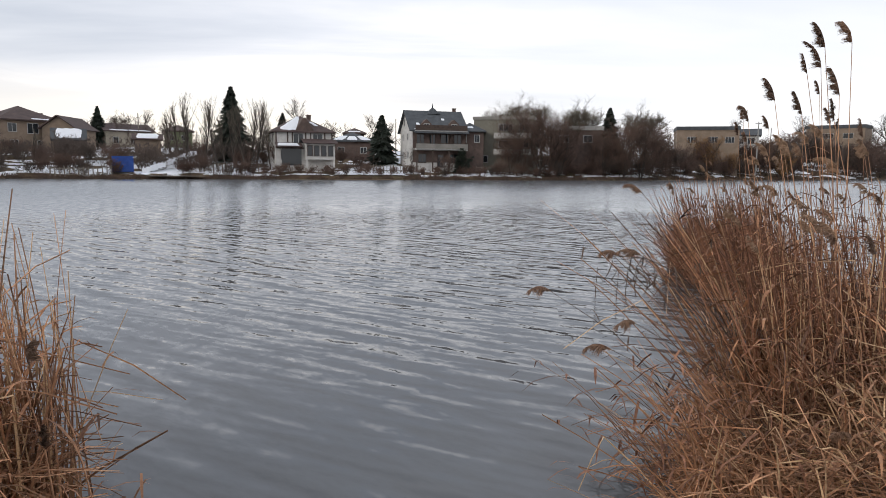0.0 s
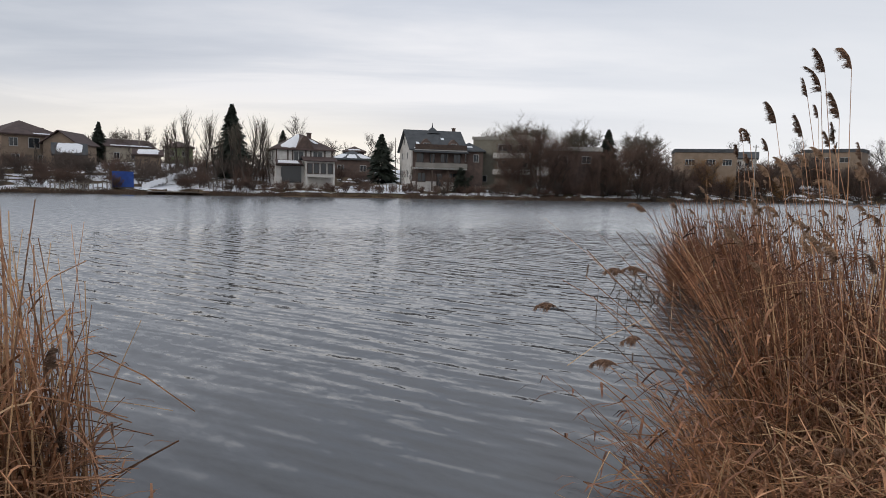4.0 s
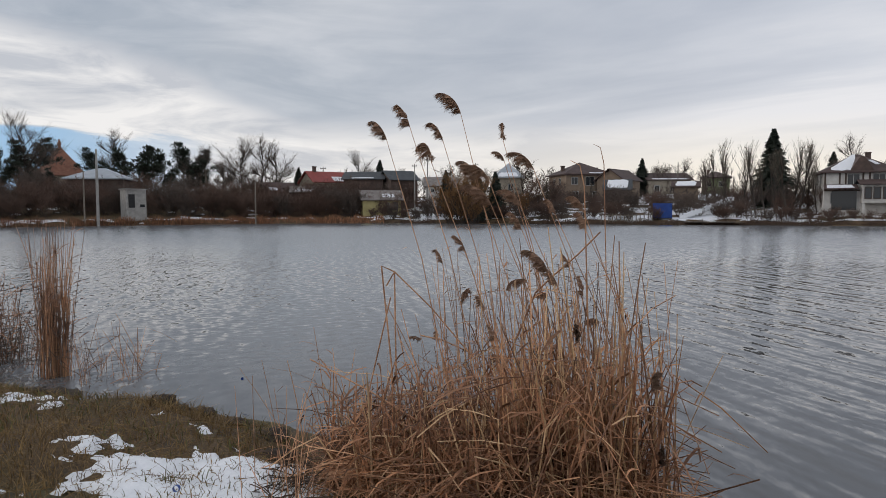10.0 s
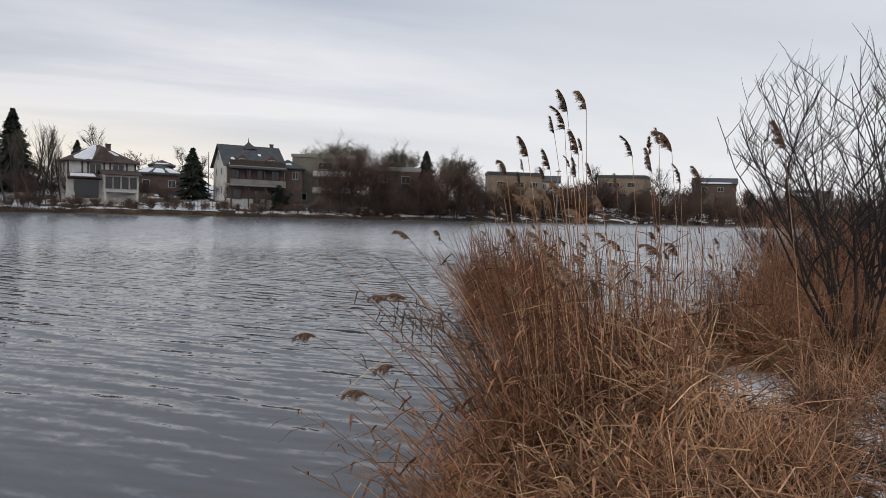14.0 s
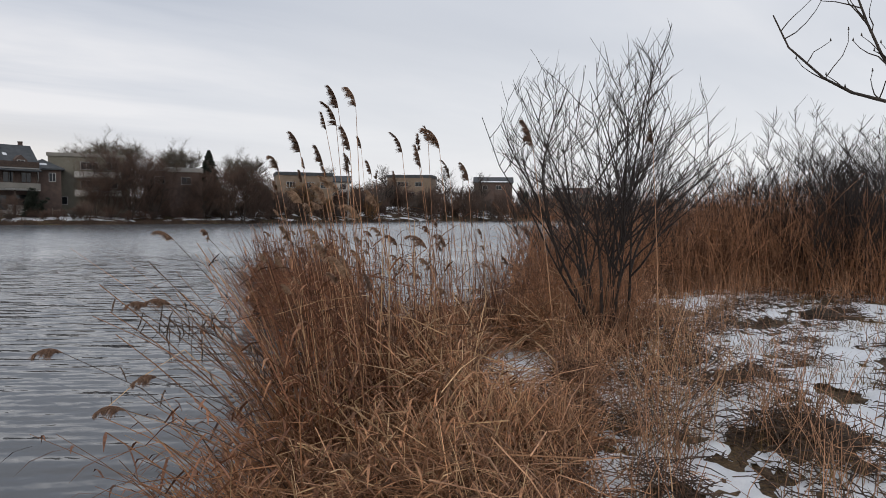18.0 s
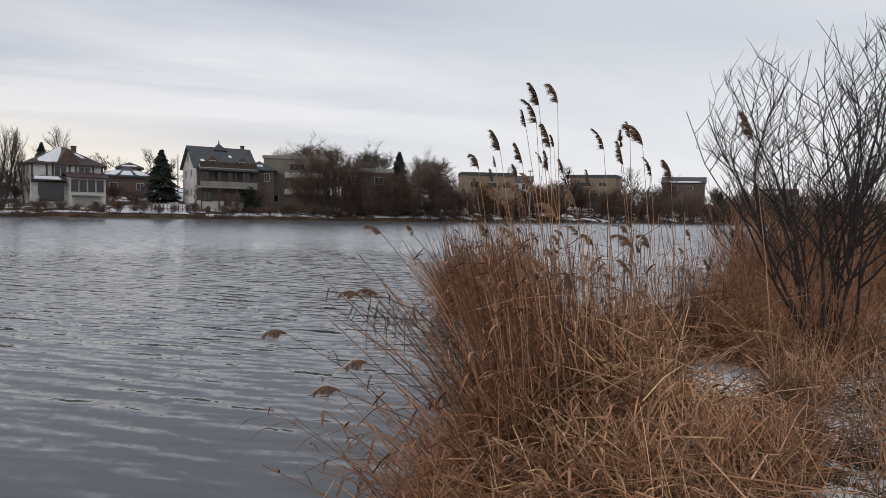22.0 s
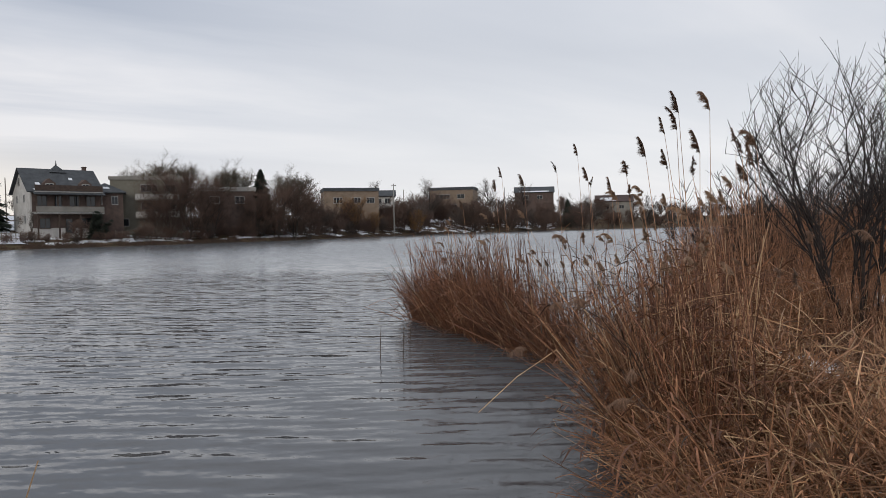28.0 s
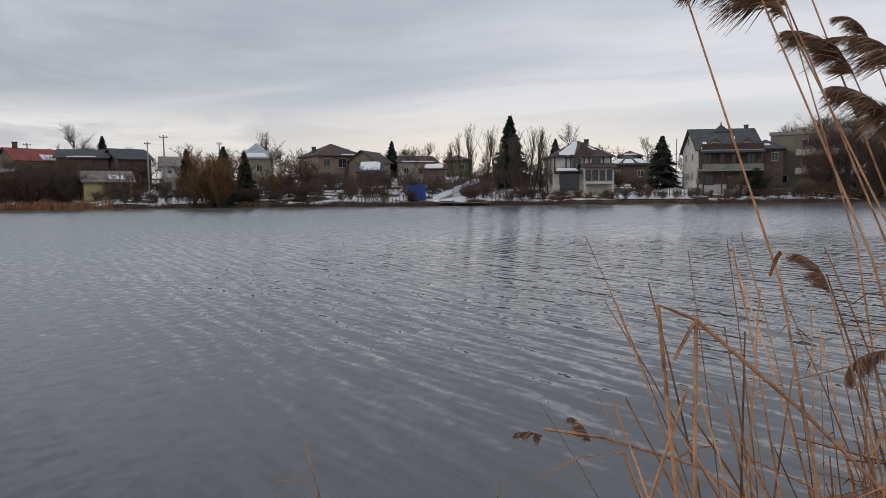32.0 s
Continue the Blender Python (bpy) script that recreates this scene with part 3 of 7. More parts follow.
def house(name, label, b, d, w, dep, z0, eave, top, roof="along", wall=CREAM_WALL, cover=BROWN_ROOF, wins=(), turn=0.0, snow=(), chimneys=(), over=0.45, base_drop=2.5, side_wins=(), category="house", floors=()):
    """roof: along (ridge across the view), end (gable to the water), hip or flat. Heights are above z = 0."""
    ob = new(name)
    tagged(ob, label, category)
    place(ob, b, d, z0, turn)
    e, t, hw, hd = eave - z0, top - z0, w / 2, dep / 2
    low = -base_drop
    if roof == "along":
        solid("wall", prism([(-hd, low), (hd, low), (hd, e), (0, t - 0.12), (-hd, e)], w, "x", -hw), wall, ob)
        k = (t - e) / hd
        front = slab((-hw - over, -hd - over, e - over * k), (hw + over, -hd - over, e - over * k), (hw + over, 0, t), (-hw - over, 0, t), 0.16)
        rear = slab((-hw - over, hd + over, e - over * k), (hw + over, hd + over, e - over * k), (hw + over, 0, t), (-hw - over, 0, t), 0.16)
    elif roof == "end":
        solid("wall", prism([(-hw, low), (hw, low), (hw, e), (0, t - 0.12), (-hw, e)], dep, "y", -hd), wall, ob)
        k = (t - e) / hw
        front = slab((-hw - over, -hd - over, e - over * k), (0, -hd - over, t), (0, hd + over, t), (-hw - over, hd + over, e - over * k), 0.16)
        rear = slab((hw + over, -hd - over, e - over * k), (0, -hd - over, t), (0, hd + over, t), (hw + over, hd + over, e - over * k), 0.16)
    elif roof == "hip":
        solid("wall", box(-hw, hw, -hd, hd, low, e), wall, ob)
        r = max(hw - hd, 0.05)
        a, c = hw + over, hd + over
        vs = [(-a, -c, e), (a, -c, e), (a, c, e), (-a, c, e), (-r, 0, t), (r, 0, t), (-a, -c, e - 0.2), (a, -c, e - 0.2), (a, c, e - 0.2), (-a, c, e - 0.2)]
        front = (vs, [(0, 1, 5, 4), (1, 2, 5), (2, 3, 4, 5), (3, 0, 4), (9, 8, 7, 6), (0, 6, 7, 1), (1, 7, 8, 2), (2, 8, 9, 3), (3, 9, 6, 0)])
        rear = None
    else:
        solid("wall", box(-hw, hw, -hd, hd, low, e - 0.1), wall, ob)
        front = box(-hw - 0.18, hw + 0.18, -hd - 0.18, hd + 0.18, e - 0.1, t)
        rear = None
    solid("roof", front if rear is None else joined(front, rear), cover, ob)
    for u0, u1, v0, v1 in snow:  # patches of snow on the slope towards the water, in parts of its width and height
        if roof in ("along", "hip"):
            f = lambda u, v: (-hw + u * w if roof == "along" else (-hw + u * w) * (1 - v * (hw - max(hw - hd, 0.05)) / hw), -hd - over + v * (hd + over), (e - over * (t - e) / hd if roof == "along" else e) + v * (t - (e - over * (t - e) / hd if roof == "along" else e)) + (0.17 if roof == "along" else 0.02))
        elif roof == "end":
            f = lambda u, v: (-hw - over + v * (hw + over), -hd - over + u * (dep + 2 * over), e - over * (t - e) / hw + v * (t - e + over * (t - e) / hw) + 0.17)
        else:
            f = lambda u, v: (-hw + u * w, -hd + v * dep, t + 0.01)
        ring = []
        for k in range(22):
            a = 2 * math.pi * k / 22
            g = 1 / max(abs(math.cos(a)), abs(math.sin(a))) * rng.uniform(0.84, 1.0)
            ring.append(f((u0 + u1) / 2 + (u1 - u0) / 2 * g * math.cos(a), (v0 + v1) / 2 + (v1 - v0) / 2 * g * math.sin(a)))
        top_ring = [(p[0], p[1], p[2] + 0.07) for p in ring]
        solid("snow", (ring + top_ring, [tuple(range(22)), tuple(range(43, 21, -1))] + [(k, (k + 1) % 22, (k + 1) % 22 + 22, k + 22) for k in range(22)]), SNOW, ob, "patch of snow")
    for x, y, zz, s in chimneys:
        solid("chimney", joined(box(x - s / 2, x + s / 2, y - s / 2, y + s / 2, e, zz - z0), box(x - s / 2 - 0.06, x + s / 2 + 0.06, y - s / 2 - 0.06, y + s / 2 + 0.06, zz - z0, zz - z0 + 0.12)), DARK_WALL, ob)
    for q in wins:
        window(ob, q[0], q[1], q[2], q[3], -hd, "front", q[4] if len(q) > 4 else 1)
    for q in side_wins:
        window(ob, q[0], q[1], q[2], q[3], -hw, "left", 1)
    for zf, y1, rail in floors:  # a balcony along the front
        deck = solid("balcony", box(-hw + 0.4, hw, -hd - y1, -hd + 0.02, zf, zf + 0.16), CONCRETE, ob)
        solid("railing", box(-hw + 0.4, hw, -hd - y1, -hd - y1 + 0.08, zf + 0.2, zf + 1.0), rail, deck)
    return ob


# the tall three-storey house with the spire, and its dark annexe
big_house = house("house", "tall white three-storey house with a steep dark slate roof and balconies", 0.2, 112, 9.0, 9.0, 1.7, 7.9, 11.1, "along", WHITE_WALL, GREY_ROOF, turn=14,
                  side_wins=[(-1.0, 7.0, 0.9, 1.2), (-2.2, 4.6, 0.8, 1.1), (1.6, 4.6, 0.8, 1.1), (-2.0, 1.6, 0.8, 1.2), (1.8, 1.6, 0.8, 1.2)],
                  snow=[(0.04, 0.20, 0.03, 0.09), (0.10, 0.17, 0.24, 0.36), (0.36, 0.66, 0.08, 0.13), (0.60, 0.66, 0.50, 0.60), (0.82, 0.98, 0.04, 0.10)], chimneys=[(3.9, 0.6, 11.7, 0.5)],
                  floors=[(2.95, 1.3, GREY_WALL), (5.9, 0.9, TIMBER)])
# brown boards; the shadow on this front is put into their dark colour
solid("cladding", joined(box(-4.3, 4.45, -4.545, -4.49, 3.25, 5.85), box(-4.3, 4.45, -4.545, -4.49, 1.0, 2.9)), DARK_WALL, big_house, "brown boarded front, its shade put into the colour")
for q in ((-3.1, 4.0, 1.3, 1.5, 1), (-1.1, 3.4, 1.0, 2.1, 0), (1.0, 4.0, 1.5, 1.5, 1), (3.1, 4.0, 1.3, 1.5, 1), (-2.8, 0.9, 1.4, 1.5, 1), (0.2, 0.2, 1.0, 2.1, 0), (2.4, 0.9, 1.6, 1.5, 1)):
    window(big_house, *q[:4], -4.55, "front", q[4], TIMBER)
for x in (-3.9, -1.3, 1.4, 4.2):  # posts of the two verandas
    solid("post", box(x - 0.09, x + 0.09, -5.7, -5.52, -1.6, 2.95), TIMBER, big_house)
    solid("post", box(x - 0.07, x + 0.07, -5.3, -5.16, 3.1, 5.9), TIMBER, big_house)
solid("snow", box(-3.9, 3.6, -5.6, -4.7, 3.115, 3.2), SNOW, big_house, "strip of snow on the balcony")
solid("eave", slab((-4.3, -5.9, 5.55), (4.7, -5.9, 5.55), (4.7, -4.5, 6.05), (-4.3, -4.5, 6.05), 0.12), GREY_ROOF, big_house)
for x in (-2.0, 2.6):  # dormers
    dormer = solid("dormer", prism([(-0.8, 6.0), (0.8, 6.0), (0.8, 7.2), (0, 7.9), (-0.8, 7.2)], 2.6, "y", -4.2), DARK_WALL, big_house)
    dormer.matrix_basis = pose(x, 0, 0)
    window(dormer, 0, 6.3, 1.0, 0.9, -4.2)
spire = solid("spire", ([(-1.1, -1.1, 9.0), (1.1, -1.1, 9.0), (1.1, 1.1, 9.0), (-1.1, 1.1, 9.0), (-0.12, 0, 10.1), (0.12, 0, 10.1), (0, 0, 10.9)],
                        [(0, 1, 5, 4), (1, 2, 5), (2, 3, 4, 5), (3, 0, 4), (4, 5, 6)]), GREY_ROOF, big_house)
annexe = house("house", "dark brown brick house with a low snow-dusted roof", 3.4, 113, 4.6, 7, 2.6, 7.9, 9.4, "hip", DARK_WALL, GREY_ROOF, wins=[(1.2, 3.4, 0.9, 1.3), (-0.9, 3.4, 0.9, 1.3)], snow=[(0.15, 0.7, 0.3, 0.5)], side_wins=[(0, 3, 0.9, 1.2)])

# the pale house with timber framing and a porch on posts
tudor = house("house", "pale timber-framed house with a brown roof and porch", -11.0, 107, 8.6, 8, 1.4, 7.1, 9.6, "hip", WHITE_WALL, BROWN_ROOF, turn=10,
              wins=[(-0.9, 3.9, 1.5, 1.5), (2.0, 3.9, 1.5, 1.5), (-2.9, 1.4, 1.4, 1.6), (-1.0, 1.2, 1.1, 1.8)], side_wins=[(-1.5, 4.1, 1.0, 1.3), (1.4, 4.1, 1.0, 1.3)],
              snow=[(0.0, 0.40, 0.02, 0.97), (0.46, 0.58, 0.5, 0.72), (0.80, 0.92, 0.35, 0.62)], chimneys=[(1.6, 0.8, 9.8, 0.6)])
solid("timbering", joined(*[box(x, x + 0.2, -4.06, -3.96, 3.3, 5.5) for x in (-4.3, -2.6, -1.9, 0.1, 0.85, 3.0, 4.1)], box(-4.3, 4.3, -4.06, -3.96, 5.5, 5.7), box(-4.3, 4.3, -4.06, -3.96, 3.1, 3.3)), TIMBER, tudor, "dark timber framing")
solid("gable", prism([(-1.5, 5.6), (1.5, 5.6), (0.2, 7.7), (-0.2, 7.7)], 3.6, "y", -4.3), DARK_WALL, tudor, "dark red boarded gable")
# dark glass sheet on the wall in place of the shaded porch recess
solid("entrance", box(-3.4, -0.5, -4.07, -3.9, 0.6, 3.1), GLASS, tudor, "flat dark panel for the shade of the entrance")
porch = solid("porch", box(-0.1, 4.3, -5.6, -4.0, 1.5, 3.9), WHITE_WALL, tudor)
for x in (0.5, 1.5, 2.55, 3.6):
    window(porch, x, 2.0, 0.85, 1.6, -5.6, bars=0, mat=TIMBER)
for x in (0.05, 4.15):
    solid("post", box(x - 0.14, x + 0.14, -5.55, -5.25, -1.2, 1.5), WHITE_WALL, tudor)
solid("porch_roof", joined(slab((-0.5, -6.0, 3.85), (4.7, -6.0, 3.85), (4.7, -4.0, 4.5), (-0.5, -4.0, 4.5), 0.12), slab((-4.4, -5.4, 3.3), (-0.5, -5.4, 3.3), (-0.5, -4.0, 3.9), (-4.4, -4.0, 3.9), 0.12)), BROWN_ROOF, tudor)
solid("snow", slab((-4.2, -5.3, 3.47), (-1.0, -5.3, 3.47), (-1.2, -4.4, 3.86), (-4.0, -4.4, 3.86), 0.08), SNOW, tudor, "patch of snow")

house("house", "low dark house under a broad snow-covered roof", -6.6, 125, 8.0, 8, 3.0, 6.5, 8.2, "hip", DARK_WALL, GREY_ROOF, snow=[(0.02, 0.3, 0.04, 0.55), (0.36, 0.64, 0.04, 0.5), (0.7, 0.98, 0.04, 0.55)], wins=[(-2, 1.2, 1.2, 1.2), (2, 1.2, 1.2, 1.2)])
house("house", "small snow-capped attic house behind the others", -6.4, 129, 3.6, 5, 4, 8.2, 9.2, "hip", DARK_WALL, BROWN_ROOF, wins=[(-0.8, 3.2, 0.7, 0.7), (0.8, 3.2, 0.7, 0.7)], snow=[(0.1, 0.9, 0.1, 0.3)])
house("house", "two-storey tan house with a brown hipped roof", -31.2, 130, 9.0, 9, 3.4, 8.8, 11.2, "hip", TAN_WALL, BROWN_ROOF, turn=22, wins=[(-2.8, 3.4, 1.3, 1.4), (0.2, 3.2, 1.7, 1.7), (2.9, 3.4, 1.2, 1.4), (-2.6, 0.8, 1.2, 1.4), (1.4, 0.8, 1.4, 1.4)], snow=[(0.5, 0.9, 0.02, 0.08)], chimneys=[(-3.4, 0, 10.4, 0.6), (3.8, 1, 10.2, 0.5)], side_wins=[(-1.5, 3.4, 1.0, 1.3), (1.5, 3.4, 1.0, 1.3)])
house("house", "tan gabled house with a lean-to under snow", -28.0, 128, 5.0, 8, 3.2, 7.7, 9.5, "end", TAN_WALL, BROWN_ROOF, turn=-24, wins=[(-0.4, 3.2, 1.2, 1.2)], snow=[(0.05, 0.95, 0.03, 0.22)])
house("shed", "low dark shed with a snow-covered roof", -28.1, 122, 4.2, 3.4, 3.2, 5.9, 7.4, "along", DARK_WALL, GREY_ROOF, snow=[(0.03, 0.97, 0.08, 0.95)], category="shed")
house("house", "long cream house with a low brown roof", -24.4, 138, 8.2, 7, 4.2, 7.9, 9.2, "along", CREAM_WALL, BROWN_ROOF, turn=18, wins=[(-2.4, 1.4, 1.0, 1.2), (0.6, 1.4, 1.0, 1.2)], snow=[(0.05, 0.95, 0.02, 0.14)])
house("shed", "small reddish-brown shed with snow on its roof", -22.7, 124, 4.0, 3, 4.2, 6.2, 7.0, "along", TAN_WALL, BROWN_ROOF, snow=[(0.05, 0.95, 0.1, 0.9)], category="shed")
house("house", "small green house with a hipped roof on the hill", -20.4, 152, 5.4, 6, 6.0, 8.9, 10.2, "hip", GREEN_WALL, BROWN_ROOF, wins=[(-1.3, 0.9, 0.9, 1.1), (1.0, 0.9, 0.9, 1.1)], chimneys=[(-1.6, 0, 10.5, 0.4)])
grey_block = house("apartment_building", "grey-beige flat-roofed block with balconies behind bare willows", 6.6, 116, 10.0, 9, 2.4, 10.0, 10.4, "flat", OLIVE_WALL, GREY_WALL, turn=-8, wins=[(0.4, 5.6, 2.4, 1.2, 2), (0.4, 2.9, 2.4, 1.2, 2), (3.4, 5.6, 1.6, 1.2, 1), (3.4, 2.9, 1.6, 1.2, 1), (-3.3, 0.4, 1.6, 1.2, 1)])
for zz in (4.3, 1.6):
    balcony = solid("balcony", box(-1.4, 4.8, -5.7, -4.5, zz, zz + 0.16), GREY_WALL, grey_block)
    solid("railing", box(-1.4, 4.8, -5.7, -5.62, zz + 0.16, zz + 1.0), WHITE_WALL, balcony)
solid("chimney", joined(box(0.4, 1.5, -1, 0, 7.5, 8.5), box(2.4, 4.0, -1, 0, 7.5, 8.6)), GREY_WALL, grey_block)
house("apartment_building", "dark flat-roofed wing behind bare willows", 12.4, 121, 9, 7, 2.6, 8.6, 9.2, "flat", DARK_WALL, CONCRETE, wins=[(-2, 3.8, 1.6, 1.3), (2, 3.8, 1.6, 1.3)], snow=[(0.1, 0.95, 0.1, 0.8)])
house("house", "low house under a snow-covered roof behind bare trees", 14.2, 128, 6, 5, 3.0, 6.2, 7.4, "along", CREAM_WALL, GREY_ROOF, snow=[(0.05, 0.95, 0.1, 0.9)], wins=[(0, 1, 1.2, 1.1)])
olive = house("apartment_building", "long brown flat-roofed building with a white end", 22.6, 152, 12.0, 9, 3.0, 10.2, 10.8, "flat", TAN_WALL, GREY_ROOF, turn=6, wins=[(-3, 4.4, 2.0, 1.3, 2), (1, 4.4, 2.0, 1.3, 2), (4.2, 4.4, 1.8, 1.3, 2)])
house("house", "white two-storey house end with dark windows", 25.7, 168, 4.7, 6.5, 3.6, 9.8, 11.2, "along", WHITE_WALL, GREY_ROOF, wins=[(0.7, 4.2, 1.5, 1.4), (0.7, 1.6, 1.5, 1.4), (-1.2, 4.2, 0.8, 1.3)])
house("house", "brown flat-roofed house half hidden by shrubs", 31.8, 212, 14, 9, 4.4, 13.4, 14.2, "flat", TAN_WALL, GREY_ROOF, turn=-12, wins=[(-2.5, 6.2, 4.5, 1.4, 3), (3.2, 6.2, 2.4, 1.4, 1), (0, 3, 4, 1.4, 3)], snow=[(0.3, 0.7, 0.1, 0.5)])
house("house", "dark brick house with a shallow roof behind dark shrubs", 38.8, 250, 14, 9, 5.0, 14.0, 16.0, "along", DARK_WALL, GREY_ROOF, wins=[(-3, 6.4, 2, 1.4), (2, 6.4, 2, 1.4)], snow=[(0.1, 0.9, 0.0, 0.2)])
house("house", "distant pale house at the end of the pond", 45.5, 288, 15, 9, 5, 11.2, 13.8, "along", GREY_WALL, BROWN_ROOF, wins=[(-3, 3, 2, 1.6), (3, 3, 2, 1.6)], snow=[(0.1, 0.6, 0.1, 0.6)])

# the western end: church, outbuildings, shed
church = house("church", "old church with a tall orange-red brick pyramid roof", -72.6, 170, 7.4, 7.4, 7.0, 10.0, 16.6, "hip", CREAM_WALL, BRICK_ROOF, turn=20)
solid("finial", joined(box(-0.25, 0.25, -0.25, 0.25, 9.2, 9.8), prism([(-0.35, 9.8), (0.35, 9.8), (0, 11.0)], 0.7, "y", -0.35)), BRICK_ROOF, church)
house("barn", "barn with a pale grey-blue sheet metal roof", -70.0, 126, 8.4, 7, 3.0, 7.5, 9.3, "hip", DARK_WALL, SHEET_ROOF, turn=-16, over=0.6, category="barn")
ruin = house("shed", "roofless pale concrete hut with an empty doorway", -67.9, 111, 2.9, 2.4, 2.0, 5.42, 5.46, "flat", CONCRETE, CONCRETE, turn=20, over=0, category="hut")
# black block on the uncut wall stands for the shadow inside the doorway
solid("doorway", box(-1.15, -0.25, -1.26, -1.1, 0.6, 2.6), BLACK, ruin, "black panel for the dark inside of the doorway")
solid("window", box(0.5, 1.2, -1.25, -1.1, 0.7, 1.1), GLASS, ruin)
house("house", "low cream outbuilding beneath the church", -73.6, 140, 4.6, 4, 4.6, 7.0, 7.4, "flat", CREAM_WALL, CONCRETE, wins=[(-0.5, 1.0, 1.2, 0.9)])
house("shed", "long dark shed roof behind the reeds", -86.0, 114, 8, 6, 3.0, 5.6, 6.5, "along", DARK_WALL, OLD_ROOF, category="shed")
house("house", "far brick house with a dark roof", -83.3, 152, 4, 5, 5, 7.4, 8.4, "along", TAN_WALL, BROWN_ROOF, chimneys=[(0.8, 0, 9.2, 0.5)])
house("house", "cream house with a bright red sheet roof", -52.9, 136, 7.6, 7, 4.6, 7.8, 9.8, "along", CREAM_WALL, RED_ROOF, turn=24, wins=[(-1.8, 1.2, 1.0, 1.3), (1.2, 1.2, 1.0, 1.3)], snow=[(0.55, 0.9, 0.05, 0.5)], chimneys=[(-2.2, 0, 10.8, 0.6)], side_wins=[(0, 1.2, 1, 1.2)])
house("house", "dark house with a low slate roof", -49.4, 132, 7.6, 7, 4.2, 8.2, 9.6, "along", DARK_WALL, GREY_ROOF, turn=-10, snow=[(0.2, 0.8, 0.05, 0.14)])
house("house", "dark gabled house beside the lane", -46.7, 130, 5.4, 7, 4.2, 8.0, 9.7, "along", DARK_WALL, GREY_ROOF, turn=20)
shed = house("shed", "low yellow plastered shed with an old grey roof", -48.3, 117, 6.6, 4.4, 2.0, 4.1, 5.5, "along", YELLOW_WALL, OLD_ROOF, turn=8, wins=[(1.0, 0.6, 0.6, 0.9)], snow=[(0.5, 0.85, 0.2, 0.6)], category="shed")
# dark glass slab on the wall gives the shade of an open door
solid("doorway", box(1.9, 2.8, -2.23, -2.1, 0.1, 1.6), GLASS, shed, "dark glass panel for the shade in the doorway")
house("house", "old cottage with a snow-dusted dark roof", -56.8, 131, 5.6, 5, 3.6, 5.8, 7.4, "along", DARK_WALL, BROWN_ROOF, turn=16, snow=[(0.1, 0.4, 0.1, 0.4)])
house("shed", "low dark lean-to with a patchy roof", -54.6, 127, 4.8, 4, 3.6, 5.6, 6.5, "along", DARK_WALL, OLD_ROOF, snow=[(0.1, 0.9, 0.05, 0.5)], category="shed")
house("house", "small cream house with a grey-blue pyramid roof", -37.2, 127, 5.2, 5.2, 4.6, 8.3, 11.0, "hip", CREAM_WALL, SHEET_ROOF, wins=[(0.4, 1.2, 1.0, 1.2)], snow=[(0.05, 0.9, 0.0, 0.3)])
house("house", "white cottage with a grey roof by the lane", -43.0, 132, 6, 5, 4.8, 7.0, 8.6, "along", WHITE_WALL, OLD_ROOF, wins=[(-1.6, 0.8, 0.7, 0.7)])


def container():
    ob = new("container")
    place(ob, -24.6, 99.5, ground_z(*polar(-24.6, 99.5)) + 0.02)
    h = 2.1
    ribs = [box(-1.3, 1.3, -1.1, 1.1, 0.1, h)] + [box(x, x + 0.12, -1.14, -1.1, 0.15, h - 0.08) for x in np.arange(-1.25, 1.2, 0.26)]
    solid("body", joined(*ribs), BLUE, ob)
    solid("top_rail", box(-1.34, 1.34, -1.15, 1.15, h, h + 0.08), BLUE, ob)
    solid("bottom_rail", box(-1.34, 1.34, -1.15, 1.15, 0, 0.1), IRON, ob)
    return tagged(ob, "small blue painted steel container on the bank", "container")


container()


def jetty():
    """Snow-dusted timber landing below the terraces."""
    ob = new("jetty")
    place(ob, -20.8, 95.5, 0.35)
    for k in range(12):
        solid("plank", box(-3.6 + 0.6 * k, -3.04 + 0.6 * k, -0.8, 0.9, 0.05, 0.12), WOOD, ob)
    for x in (-3.5, -1.2, 1.2, 3.5):
        solid("post", box(x - 0.08, x + 0.08, -0.7, -0.54, -1.4, 0.05), TIMBER, ob)
    return tagged(ob, "weathered timber landing at the far shore", "jetty")


jetty()
stair = new("stair")  # the snowy stair up the bank
place(stair, -21.0, 104, 0)
for k in range(14):
    x, y, zz = -3.4 + 6.4 * k / 13, -5 + 9.0 * k / 13, 1.4 + 2.6 * k / 13
    solid("step", box(x - 0.5, x + 0.5, y - 0.5, y + 0.6, zz - 0.6, zz), SNOW, stair)
tagged(stair, "snow-covered stair climbing the bank", "stair")


